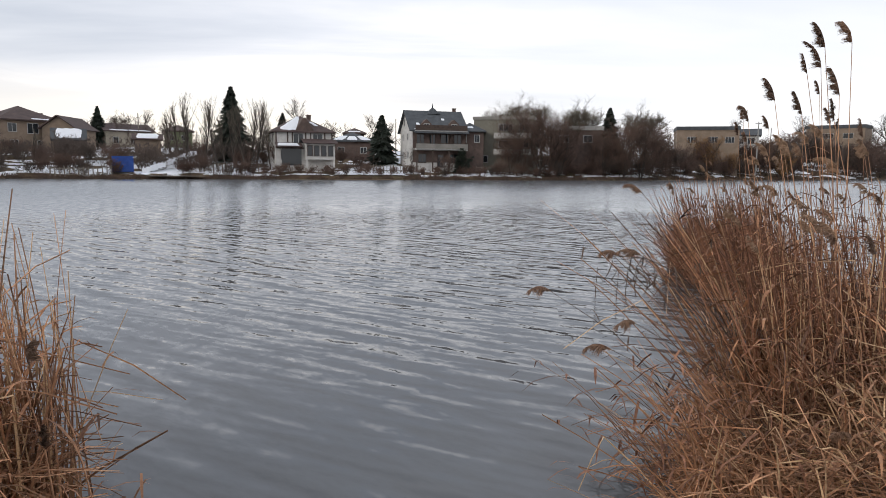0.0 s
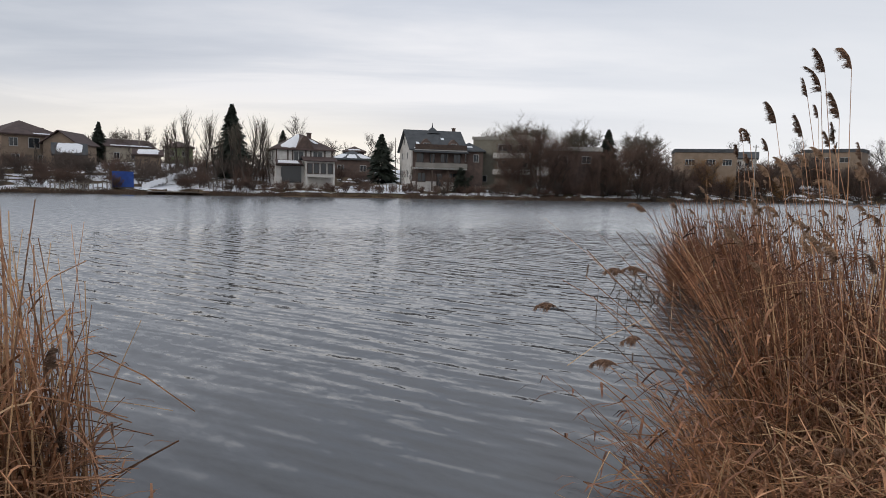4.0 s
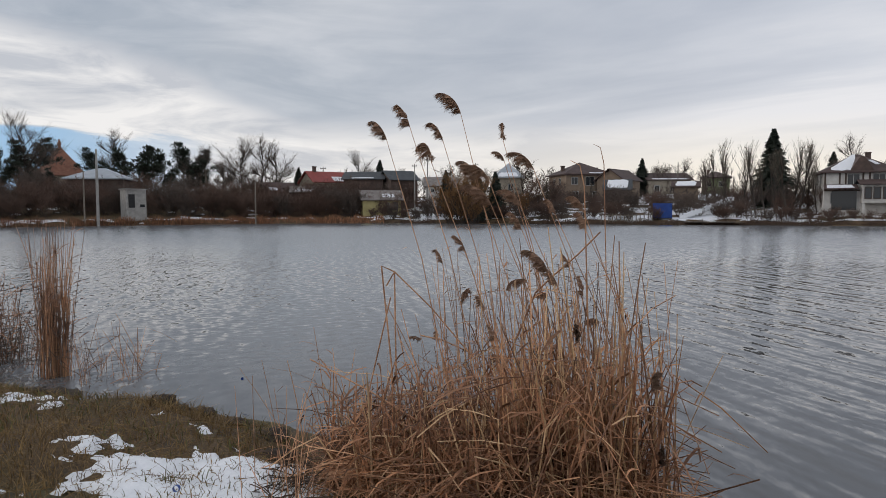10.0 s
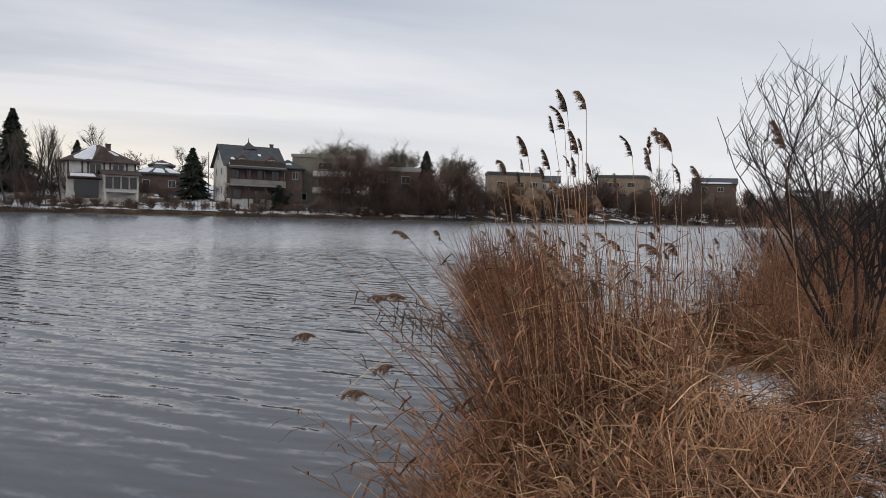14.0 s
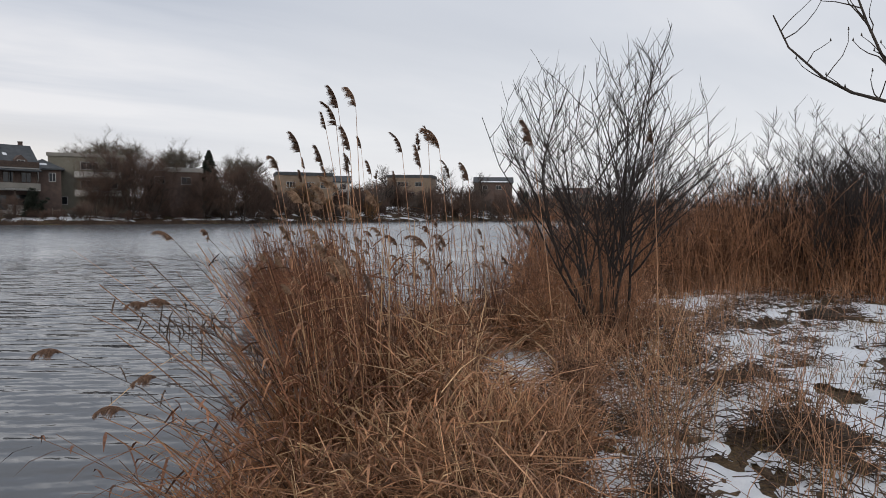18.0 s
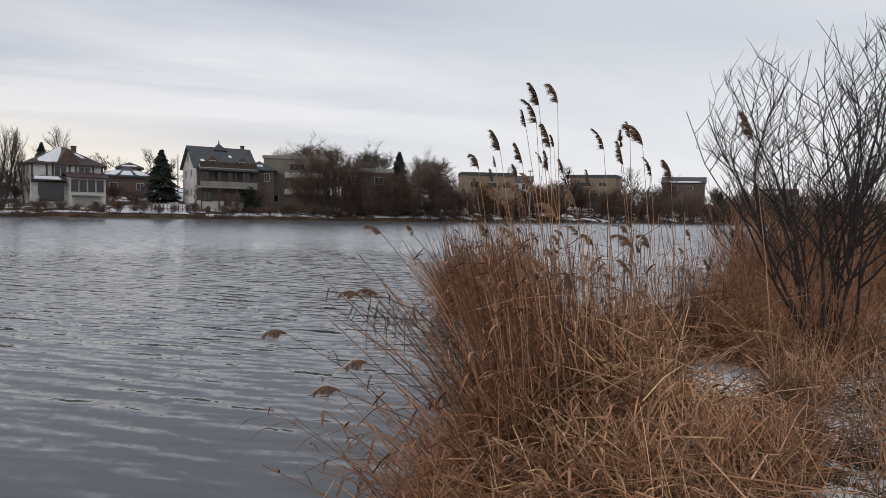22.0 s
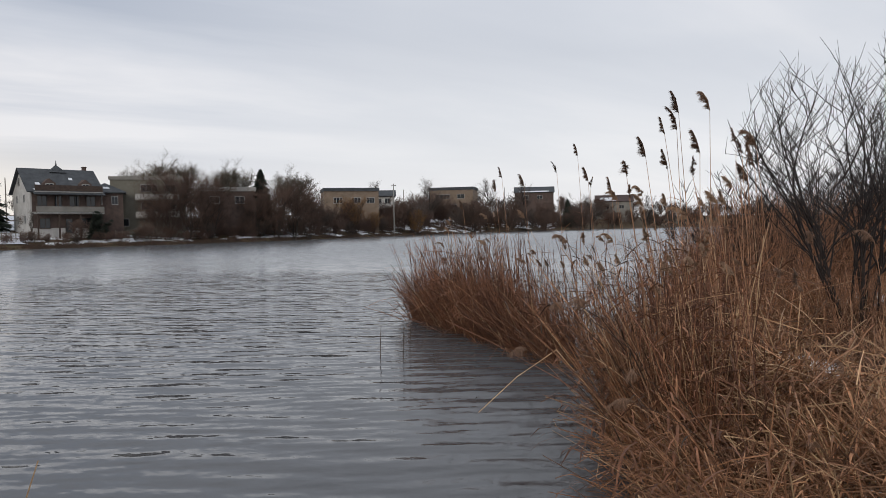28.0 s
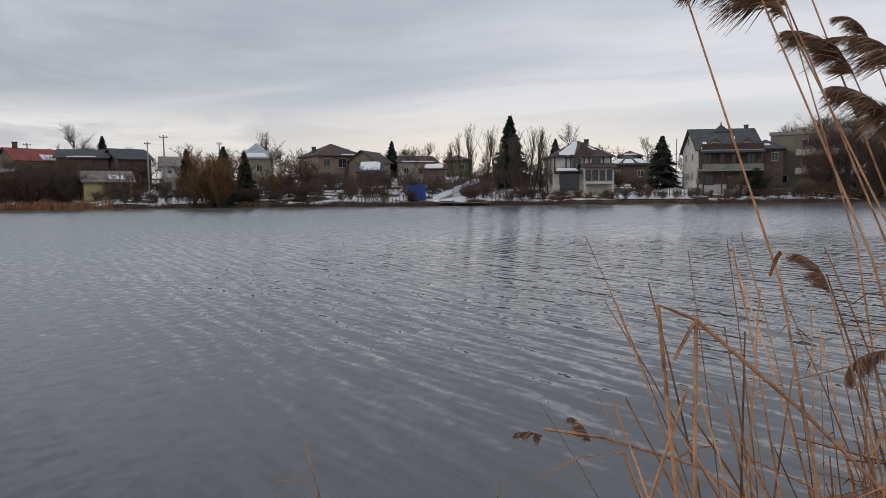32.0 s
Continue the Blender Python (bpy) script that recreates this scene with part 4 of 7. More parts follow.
# ---- far bank: poles, fences ----
def pole(b, d, top, r=0.14, mat=CONCRETE, arms=(), lean=0.0, lamp=False, label="pale concrete utility pole"):
    ob = new("utility_pole" if not lamp else "street_lamp")
    z = ground_z(*polar(b, d))
    place(ob, b, d, z)
    s = Strands()
    h = top - z
    s.tube([(0, 0, -0.6), (lean * h * 0.5, 0, h * 0.5), (lean * h, 0, h)], [r, r * 0.85, r * 0.65], 8)
    s.done("pole", mat, ob)
    for za, wa in arms:
        solid("crossarm", box(lean * h - wa, lean * h + wa, -0.06, 0.06, za - z, za - z + 0.12), TIMBER, ob)
        for x in (-wa + 0.1, wa - 0.1):
            solid("insulator", box(lean * h + x - 0.05, lean * h + x + 0.05, -0.05, 0.05, za - z + 0.12, za - z + 0.3), FRAME_WHITE, ob)
    if lamp:
        q = Strands()
        q.tube([(0, 0, h - 0.05), (-0.3, 0, h + 0.3), (-0.9, 0, h + 0.5)], [0.05, 0.05, 0.05], 6)
        q.done("arm", IRON, ob)
        solid("lamp_head", box(-1.35, -0.8, -0.12, 0.12, h + 0.42, h + 0.56), CONCRETE, ob)
    tagged(ob, label, "street lamp" if lamp else "utility pole")
    return ob


pole(-70.4, 106, 10.8, 0.22)
pole(-71.3, 107, 7.8, 0.12, WOOD, label="thin weathered wooden pole")
pole(-84.5, 101, 8.0, 0.16, WOOD, lean=-0.09, label="leaning weathered wooden pole")
pole(-62.4, 140, 10.4, 0.12, WOOD, arms=((10.0, 0.5), (8.9, 0.5)), label="wooden power pole with crossarms")
pole(-58.7, 108, 6.6, 0.12, WOOD, label="thin weathered wooden pole")
pole(-44.2, 116, 11.2, 0.14, CONCRETE, arms=((10.8, 0.6),))
pole(-45.3, 121, 10.5, 0.13, CONCRETE, arms=((10.1, 0.5),))
pole(-40.0, 130, 11.3, 0.13, WOOD, arms=((10.9, 0.5),), label="wooden power pole with a crossarm")
pole(-53.0, 138, 11.0, 0.13, WOOD, arms=((10.6, 0.6),), label="wooden power pole with a crossarm")
pole(-23.3, 135, 11.2, 0.12, WOOD, label="thin weathered wooden pole")
pole(-2.9, 122, 10.6, 0.10, WOOD, label="thin weathered wooden pole")
pole(-12.2, 150, 13.0, 0.10, WOOD, label="thin weathered wooden pole")
pole(26.4, 152, 11.9, 0.15, CONCRETE, arms=((11.4, 0.6),))
pole(27.3, 160, 11.0, 0.12, WOOD, label="thin weathered wooden pole")
pole(36.2, 220, 14.5, 0.16, CONCRETE)


def fence(b0, b1, d0, d1, h, gap, mat, label):
    ob = new("fence")
    x0, y0 = polar(b0, d0)
    x1, y1 = polar(b1, d1)
    n = int(math.hypot(x1 - x0, y1 - y0) / gap)
    for k in range(n + 1):
        u = k / n
        x, y = x0 + (x1 - x0) * u, y0 + (y1 - y0) * u
        z = ground_z(x, y)
        solid("post", box(x - 0.05, x + 0.05, y - 0.05, y + 0.05, z - 0.3, z + h + rng.uniform(-0.1, 0.1)), mat, ob)
    s = Strands()
    for zz in (0.35, 0.85):
        s.tube([(x0 + (x1 - x0) * k / 12, y0 + (y1 - y0) * k / 12, ground_z(x0 + (x1 - x0) * k / 12, y0 + (y1 - y0) * k / 12) + h * zz) for k in range(13)], [0.035] * 13, 4)
    s.done("rail", mat, ob)
    return tagged(ob, label, "fence")


fence(-29.5, -25.4, 99, 97.5, 1.5, 0.55, WOOD, "weathered picket fence on the snowy bank")
fence(-5.4, -1.4, 104, 103.5, 1.4, 0.5, WOOD, "thin picket fence on the snowy bank")
fence(-46.0, -38.5, 113, 113, 1.6, 0.7, CONCRETE, "pale board fence along the lane")
fence(4.0, 8.6, 108, 109, 1.2, 0.8, WOOD, "weathered fence below the grey block")
fence(-19.0, -14.4, 100, 100, 1.3, 0.6, WOOD, "weathered picket fence among bare trunks")


# ---- far bank: trees ----
def rand_dir(r, up_, out):
    a = r.uniform(0, 2 * np.pi)
    return np.array([math.cos(a) * out, math.sin(a) * out, up_])


def bough(s, r, p, d, length, rad, k=4, wobble=0.12, lift=0.1, sides=3):
    pts, dd = [p], d / (np.linalg.norm(d) + 1e-9)
    for _ in range(k):
        dd = dd + r.normal(0, wobble, 3) + np.array([0, 0, lift])
        dd /= np.linalg.norm(dd)
        pts.append(pts[-1] + dd * length / k)
    pts = np.array(pts)
    s.tube(pts, np.linspace(rad, rad * (0.35 if rad < 0.012 else 0.14), k + 1), sides)
    return pts


def along(pts, u):
    """The point at part u of a bough."""
    n = len(pts) - 1
    k = min(int(u * n), n - 1)
    w_ = u * n - k
    return pts[k] * (1 - w_) + pts[k + 1] * w_


def grow(seed, h, spread, trunks=1, limbs=7, subs=6, twigs=7, twig_r=0.014, fork=0.3, upright=1.0, droop=0.0, stout=1.0, crook=1.0):
    """A bare tree of height h with a rounded crown: (wood, twigs) as strands."""
    r = np.random.default_rng(seed)
    wood, fine = Strands(), Strands()
    for k in range(trunks):
        lean = rand_dir(r, 1.0, 0.08 if trunks == 1 else 0.4)
        base = np.array([0, 0, -0.3]) + (rand_dir(r, 0, 0.3) if trunks > 1 else 0)
        th = h * r.uniform(0.72, 0.86)
        trunk = bough(wood, r, base, lean, th, h * 0.017 / math.sqrt(trunks), 6, 0.06, 0.05, 6)
        for i in range(limbs):
            u = fork + (0.97 - fork) * (i + r.random()) / limbs
            ln = spread * math.sqrt(max(1 - ((u - 0.45) / 0.72) ** 2, 0.12)) * r.uniform(0.7, 1.1)
            limb = bough(wood, r, along(trunk, u), rand_dir(r, upright * r.uniform(0.4, 1.2), 1.0), ln, h * 0.0066 * stout, 5, 0.18 * crook, 0.10, 4)
            axis = (limb[-1] - limb[0]) / ln
            for j in range(subs):
                sl = ln * r.uniform(0.35, 0.65)
                sub = bough(wood, r, along(limb, r.uniform(0.2, 1.0)), axis * 0.7 + rand_dir(r, 0.5 * upright, 0.9), sl, h * 0.0030 * stout, 4, 0.2 * crook, 0.06 - droop, 3)
                dd = (sub[-1] - sub[0]) / sl
                for _ in range(twigs):
                    bough(fine, r, along(sub, r.uniform(0.1, 1.0)), dd * 0.6 + rand_dir(r, 0.35 * upright - 2 * droop, 0.9), sl * r.uniform(0.35, 0.75), twig_r, 3, 0.2 * crook, 0.05 - droop)
    return wood, fine


def bare_tree(name, label, seed, h, spread, at, mat=TWIG, wood=BARK, category="tree", **kw):
    ob = new(name)
    w_, f_ = grow(seed, h, spread, **kw)
    w_.done("trunk", wood, ob)
    f_.done("crown", mat, ob)
    tagged(ob, label, category)
    x, y = at
    ob.matrix_world = pose(x, y, ground_z(x, y), 0, 0, rng.uniform(0, 360))
    return ob


def scatter(proto, spots):
    for (x, y), size in spots:
        m = pose(x, y, ground_z(x, y) - 0.1, 0, 0, rng.uniform(0, 360))
        c = copy_thing(proto, m)
        c.scale = (size * rng.uniform(0.9, 1.1), size * rng.uniform(0.9, 1.1), size)


def spots(*rows):
    return [(polar(b, d), s) for b, d, s in rows]


def conifer(name, label, seed, h, radius, at, open_=1.0):
    r = np.random.default_rng(seed)
    ob = new(name)
    t, n = Strands(), Strands()
    t.tube([(0, 0, -0.3), (0, 0, h * 0.5), (0, 0, h * 0.98)], [h * 0.018, h * 0.012, 0.02], 6)
    rows = int(h * 2.3)
    for k in range(rows):
        u = 0.06 + 0.94 * k / rows
        for a in np.arange(0, 2 * np.pi, 2 * np.pi / 12) + r.uniform(0, 1):
            ln = radius * (1 - u) ** 0.9 * r.uniform(0.55, 1.2) + 0.2
            d = np.array([math.cos(a), math.sin(a), 0])
            z = h * u
            tip = d * ln + np.array([0, 0, z - ln * r.uniform(0.1, 0.45)])
            start = np.array([0, 0, z])
            side_ = np.array([-d[1], d[0], 0])
            for _ in range(7):
                e = tip + side_ * r.normal(0, ln * 0.24) + np.array([0, 0, r.normal(-0.06, 0.12)])
                midp = (start + e) / 2 + np.array([0, 0, 0.06 * ln])
                n.blade([start * 0.8 + e * 0.2, midp, e], [0.3, 0.46 * open_, 0.10], side_ * 0.8 + np.array([0, 0, r.normal(0, 0.5)]))
    t.done("trunk", BARK, ob)
    n.done("crown", NEEDLE, ob)
    tagged(ob, label, "tree")
    x, y = at
    ob.matrix_world = pose(x, y, ground_z(x, y) - 0.1)
    return ob


spruce = conifer("spruce", "tall dark spruce with drooping branches on the far bank", 11, 12.5, 4.0, polar(-16.4, 116))
scatter(spruce, spots((-26.1, 135, 0.60), (15.1, 123, 0.92), (-55.0, 150, 0.56), (-48.2, 142, 0.72), (-42.6, 118, 0.62), (-40.0, 106, 0.68), (-38.4, 108, 0.62), (41.6, 240, 0.85), (-88, 130, 0.7), (-12.3, 140, 0.6), (2.6, 107.5, 0.34)))


yew = conifer("yew", "broad dense dark evergreen beside the tall house", 13, 8.6, 3.3, polar(-4.1, 115), 0.9)


def pine(label, seed, h, spread, at):
    """A pine with an uneven crown of separate needle masses on crooked limbs."""
    r = np.random.default_rng(seed)
    ob = new("pine")
    t, n = Strands(), Strands()
    trunk = bough(t, r, np.array([0, 0, -0.3]), np.array([0.05, 0, 1.0]), h * 0.92, h * 0.022, 6, 0.05, 0.05, 6)
    for k in range(17):
        u = 0.28 + 0.72 * k / 16
        reach = spread * (0.55 + 0.45 * math.sin(u * 2.6)) * r.uniform(0.5, 1.0)
        limb = bough(t, r, along(trunk, min(u, 0.98)), rand_dir(r, 0.35, 1.0), reach, h * 0.006, 4, 0.15, 0.06, 4)
        for c in (limb[2], limb[-1]):
            size = spread * r.uniform(0.24, 0.40)
            for _ in range(120):
                d = r.normal(0, 1, 3)
                d /= np.linalg.norm(d)
                p = c + d * size * np.array([1.0, 1.0, 0.55]) * r.uniform(0.3, 1.0)
                e = p + (d + np.array([0, 0, 0.5])) * r.uniform(0.18, 0.42)
                side_ = np.cross(d, (0.2, 0.3, 1.0))
                side_ /= np.linalg.norm(side_) + 1e-6
                n.blade([p, (p + e) / 2, e], [0.10, 0.22, 0.04], side_)
    t.done("trunk", BARK, ob)
    n.done("crown", NEEDLE, ob)
    tagged(ob, label, "tree")
    x, y = at
    ob.matrix_world = pose(x, y, ground_z(x, y) - 0.1)
    return ob


broad = pine("broad dark pine with an uneven heavy crown", 12, 9.2, 3.9, polar(-68.6, 142))
scatter(broad, spots((-70.6, 146, 0.95), (-66.8, 140, 1.05), (-65.6, 144, 1.0), (-63.9, 142, 1.15), (-62.6, 146, 1.0), (-79.2, 150, 1.0), (-80.6, 148, 0.95), (-78.2, 146, 0.8), (-75.4, 142, 1.05), (-76.4, 144, 0.9), (-74.0, 150, 1.1), (-58.9, 128, 0.5), (-73.4, 132, 0.6), (3.0, 106, 0.42)))

tall = bare_tree("bare_tree", "tall leafless deciduous tree with a fine spreading crown", 21, 14.0, 5.6, polar(-74.7, 140), wood=DARKBARK, limbs=13, subs=8, twigs=12, twig_r=0.020, stout=1.25)
scatter(tall, spots((-59.6, 138, 0.9), (-58.2, 141, 0.88), (-57.0, 136, 0.80), (-69.3, 150, 0.85), (-62.9, 142, 0.72), (-79.6, 152, 0.66), (-82.5, 156, 0.6), (-50.0, 150, 0.7), (-36.3, 132, 0.62), (-11.4, 134, 0.66), (-4.8, 140, 0.5), (24.4, 165, 0.7), (29.5, 178, 0.85), (34.5, 205, 0.95), (37.6, 220, 0.95), (43.5, 235, 0.9), (48, 250, 0.9), (-61, 150, 0.5), (-64.0, 150, 0.6)))
slender = bare_tree("bare_tree", "slender leafless birch-like tree with upright twigs", 22, 11.0, 3.2, polar(-17.6, 106), mat=PALETWIG, wood=BARK, limbs=12, subs=4, twigs=6, upright=3.2, crook=0.35, twig_r=0.018)
scatter(slender, spots((-18.6, 107, 0.95), (-19.6, 108, 1.05), (-20.4, 112, 0.9), (-15.4, 104, 0.95), (-14.6, 106, 1.0), (-14.0, 109, 0.98), (-16.9, 102, 0.8), (-13.4, 104, 0.7), (-50.8, 146, 0.7), (-36.8, 128, 0.75), (-35.8, 124, 0.7)))
willow = bare_tree("willow", "broad bare willow with a dense haze of brown twigs", 23, 10.2, 4.6, polar(7.9, 109), mat=REDTWIG, trunks=5, limbs=8, subs=6, twigs=18, fork=0.10, twig_r=0.013, upright=1.0, stout=0.7)
scatter(willow, spots((9.4, 110, 1.0), (10.9, 112, 0.95), (6.9, 108.5, 0.62), (16.4, 118, 0.95), (17.8, 120, 1.0), (19.0, 122, 0.86), (14.7, 117, 0.8), (22.6, 140, 0.7), (33.5, 185, 1.0), (36.5, 200, 1.05), (39.5, 206, 1.05), (42.5, 225, 1.0)))
crowned = bare_tree("willow", "pollarded willow with pale greenish twigs above the block", 24, 12.0, 4.4, polar(8.0, 118), mat=PALETWIG, trunks=2, limbs=12, subs=9, twigs=24, fork=0.40, twig_r=0.012, upright=0.8, droop=0.02)
scatter(crowned, spots((9.6, 119, 1.0), (11.8, 120, 1.0), (13.0, 121, 0.98), (6.8, 122, 0.92), (17.2, 128, 0.96), (18.6, 130, 0.95)))
orange = bare_tree("shrub", "dense rust-brown leafless shrub", 25, 8.0, 3.2, polar(-41.4, 103), mat=ORANGETWIG, trunks=6, limbs=8, subs=7, twigs=11, fork=0.06, twig_r=0.017, upright=1.6, category="shrub")
scatter(orange, spots((-40.2, 102, 0.98), (-42.4, 105, 0.8), (-36.0, 106, 0.5), (22.8, 140, 0.95), (28.4, 158, 0.8), (24.6, 146, 0.6)))


def shrub(seed, h, spread, mat):
    ob = new("shrub")
    w_, f_ = grow(seed, h, spread, trunks=9, limbs=4, subs=6, twigs=9, fork=0.05, twig_r=0.016, upright=1.2)
    w_.done("stem", BARK, ob)
    f_.done("crown", mat, ob)
    tagged(ob, "low dark leafless shrub on the far bank", "shrub", "shrubs along the far bank")
    return ob


protos = [shrub(31, 3.2, 2.3, REDTWIG), shrub(32, 2.8, 2.2, REDTWIG), shrub(33, 3.6, 2.0, TWIG)]
for k, o in enumerate(protos):
    x, y = polar(-60 + 6 * k, 118)
    o.matrix_world = pose(x, y, ground_z(x, y))
for b in np.arange(-86, 52, 0.95):  # the tangle along the shore
    dense = 1.0 if b < -44 else 0.9
    if rng.random() > dense or -26.2 < b < -19.6 and rng.random() < 0.85:
        continue
    s = rng.uniform(0.9, 3.5) if b > -49 else rng.uniform(4, 10)
    k = rng.uniform(0.42, 0.8) if b > -49 else rng.uniform(0.8, 1.35)
    if -14 < b < 6:
        k = rng.uniform(0.25, 0.55)
    if b > 19:
        k = rng.uniform(0.8, 1.4) if b < 27 else rng.uniform(1.2, 2.1)
    scatter(protos[int(rng.integers(3))], [(polar(b + rng.uniform(-0.3, 0.3), shore(b) + s), k)])
for b in np.arange(-86, 54, 1.6):  # gardens further up the slope
    s = rng.uniform(7, 18)
    k = rng.uniform(0.9, 1.5) if b < -46 else rng.uniform(1.2, 1.9) if b > 19 else rng.uniform(0.6, 1.0)
    if not -24 < b < -19 and not -6 < b < -2:
        scatter(protos[int(rng.integers(3))], [(polar(b, shore(b) + s), k)])
for b in np.arange(-88, -48, 1.2):
    scatter(protos[int(rng.integers(3))], [(polar(b, shore(b) + rng.uniform(9, 22)), rng.uniform(1.2, 1.7))])
for b in np.arange(-92, 40, 2.1):  # trees on the skyline behind the houses
    scatter([tall, slender, crowned, tall][int(rng.integers(4))], [(polar(b + rng.uniform(-0.8, 0.8), shore(b) + rng.uniform(45, 95)), rng.uniform(0.35, 0.62))])
scatter(slender, spots((-16.2, 105, 0.9), (-19.9, 106, 0.8), (-15.1, 110, 1.0), (-21.0, 116, 0.8), (-33.8, 106, 0.6), (-8.6, 112, 0.5), (-1.6, 104, 0.42), (-30.5, 108, 0.5)))
scatter(willow, spots((-35.0, 108, 0.62), (-33.6, 110, 0.55), (-53.6, 120, 0.6), (-51.2, 118, 0.6), (-62.0, 120, 0.5), (-12.9, 104, 0.4), (1.4, 103.6, 0.32), (-9.2, 106, 0.3)))
for b in np.arange(27, 58, 1.1):  # woods at the far end of the pond
    scatter(protos[int(rng.integers(3))], [(polar(b, shore(b) + rng.uniform(8, 40)), rng.uniform(1.2, 2.6))])


def scrub(rows, seed, mat, label):
    """Low scrub too tangled to count: light tufts of twigs joined into one mesh."""
    tufts = []
    for k in range(3):
        w_, f_ = grow(seed + k, 3.1, 2.2, trunks=7, limbs=3, subs=3, twigs=6, fork=0.05, twig_r=0.026, upright=1.2)
        v = np.concatenate(w_.v + f_.v)
        f = np.array(w_.f + [tuple(i + w_.n for i in q) for q in f_.f])
        tufts.append((v, f))
    vs, fs, n = [], [], 0
    for b, d, size in rows:
        v, f = tufts[int(rng.integers(3))]
        x, y = polar(b, d)
        a_ = rng.uniform(0, 2 * np.pi)
        c_, s_ = math.cos(a_) * size, math.sin(a_) * size
        vs.append(np.stack([v[:, 0] * c_ - v[:, 1] * s_ + x, v[:, 0] * s_ + v[:, 1] * c_ + y, v[:, 2] * size + ground_z(x, y)], 1))
        fs.append(f + n)
        n += len(v)
    ob = mesh_object("scrub", np.concatenate(vs).tolist(), np.concatenate(fs).tolist(), mat)
    return tagged(ob, label, "scrub", kind="stuff")


jit = lambda: rng.uniform(-0.25, 0.25)
scrub([(b + jit(), shore(b) + rng.uniform(0.4, 2.4), rng.uniform(0.22, 0.5)) for b in np.arange(-14, 20, 0.7)], 41, REDTWIG, "low brown scrub on the edge of the water")
scrub([(b + jit(), shore(b) + rng.uniform(3, 8), rng.uniform(0.8, 1.5)) for b in np.arange(9.5, 18.6, 0.6)], 62, REDTWIG, "dark tangled thicket below the flat-roofed wing")
scrub([(b + jit(), shore(b) + rng.uniform(0.8, 5), rng.uniform(0.5, 1.1)) for b in np.arange(19.5, 47, 0.6)], 44, REDTWIG, "brown scrub at the far end of the pond")
scrub([(b + jit(), shore(b) + rng.uniform(0.6, 4.5), rng.uniform(0.3, 0.62)) for b in np.arange(-47, -14, 0.7) if not -26.4 < b < -19], 47, TWIG, "low dark scrub along the snowy bank")
scrub([(b + jit(), shore(b) + rng.uniform(38, 60), rng.uniform(1.0, 1.7)) for b in np.arange(-90, 40, 1.6)], 50, TWIG, "far scrub on the skyline")

scrub([(b + jit(), shore(b) + rng.uniform(12, 19), rng.uniform(0.8, 1.2)) for b in np.arange(-37, -13, 0.5)], 53, TWIG, "dark hedge and scrub below the houses")
scrub([(b + jit(), shore(b) + rng.uniform(4, 7), rng.uniform(0.8, 1.3)) for b in np.arange(-60, -46, 0.5)], 56, REDTWIG, "brown scrub in front of the sheds")
scrub([(b + jit(), shore(b) + rng.uniform(5, 9), rng.uniform(0.5, 0.9)) for b in np.arange(-24, -18, 0.45)], 59, TWIG, "dark scrub between the terraces")


def far_reeds(b0, b1, mat, lo, hi, step, label):
    """The dead fringe at the far waterline."""
    s = Strands()
    for b in np.arange(b0, b1, step):
        if rng.random() > 0.75 + 0.35 * math.sin(b * 1.7) * math.sin(b * 0.63):
            continue
        out_ = rng.uniform(-0.6, 1.0 if b > -48 else 2.6)
        x, y = polar(b + rng.normal(0, 0.02), shore(b) + out_)
        h = rng.uniform(lo, hi) * (1.0 + 0.25 * math.sin(b * 3.1))
        dx = rng.normal(-0.1, 0.25)
        z = 0.45 * float(smooth(np.array(out_), 0.0, 1.4)) - 0.05
        s.blade([(x, y, z), (x + dx * 0.4, y, z + h * 0.6), (x + dx, y, z + h)], [0.10, 0.08, 0.02], (1, 0, 0))
    return tagged(s.done("reed_fringe", mat), label, "reeds", kind="stuff")


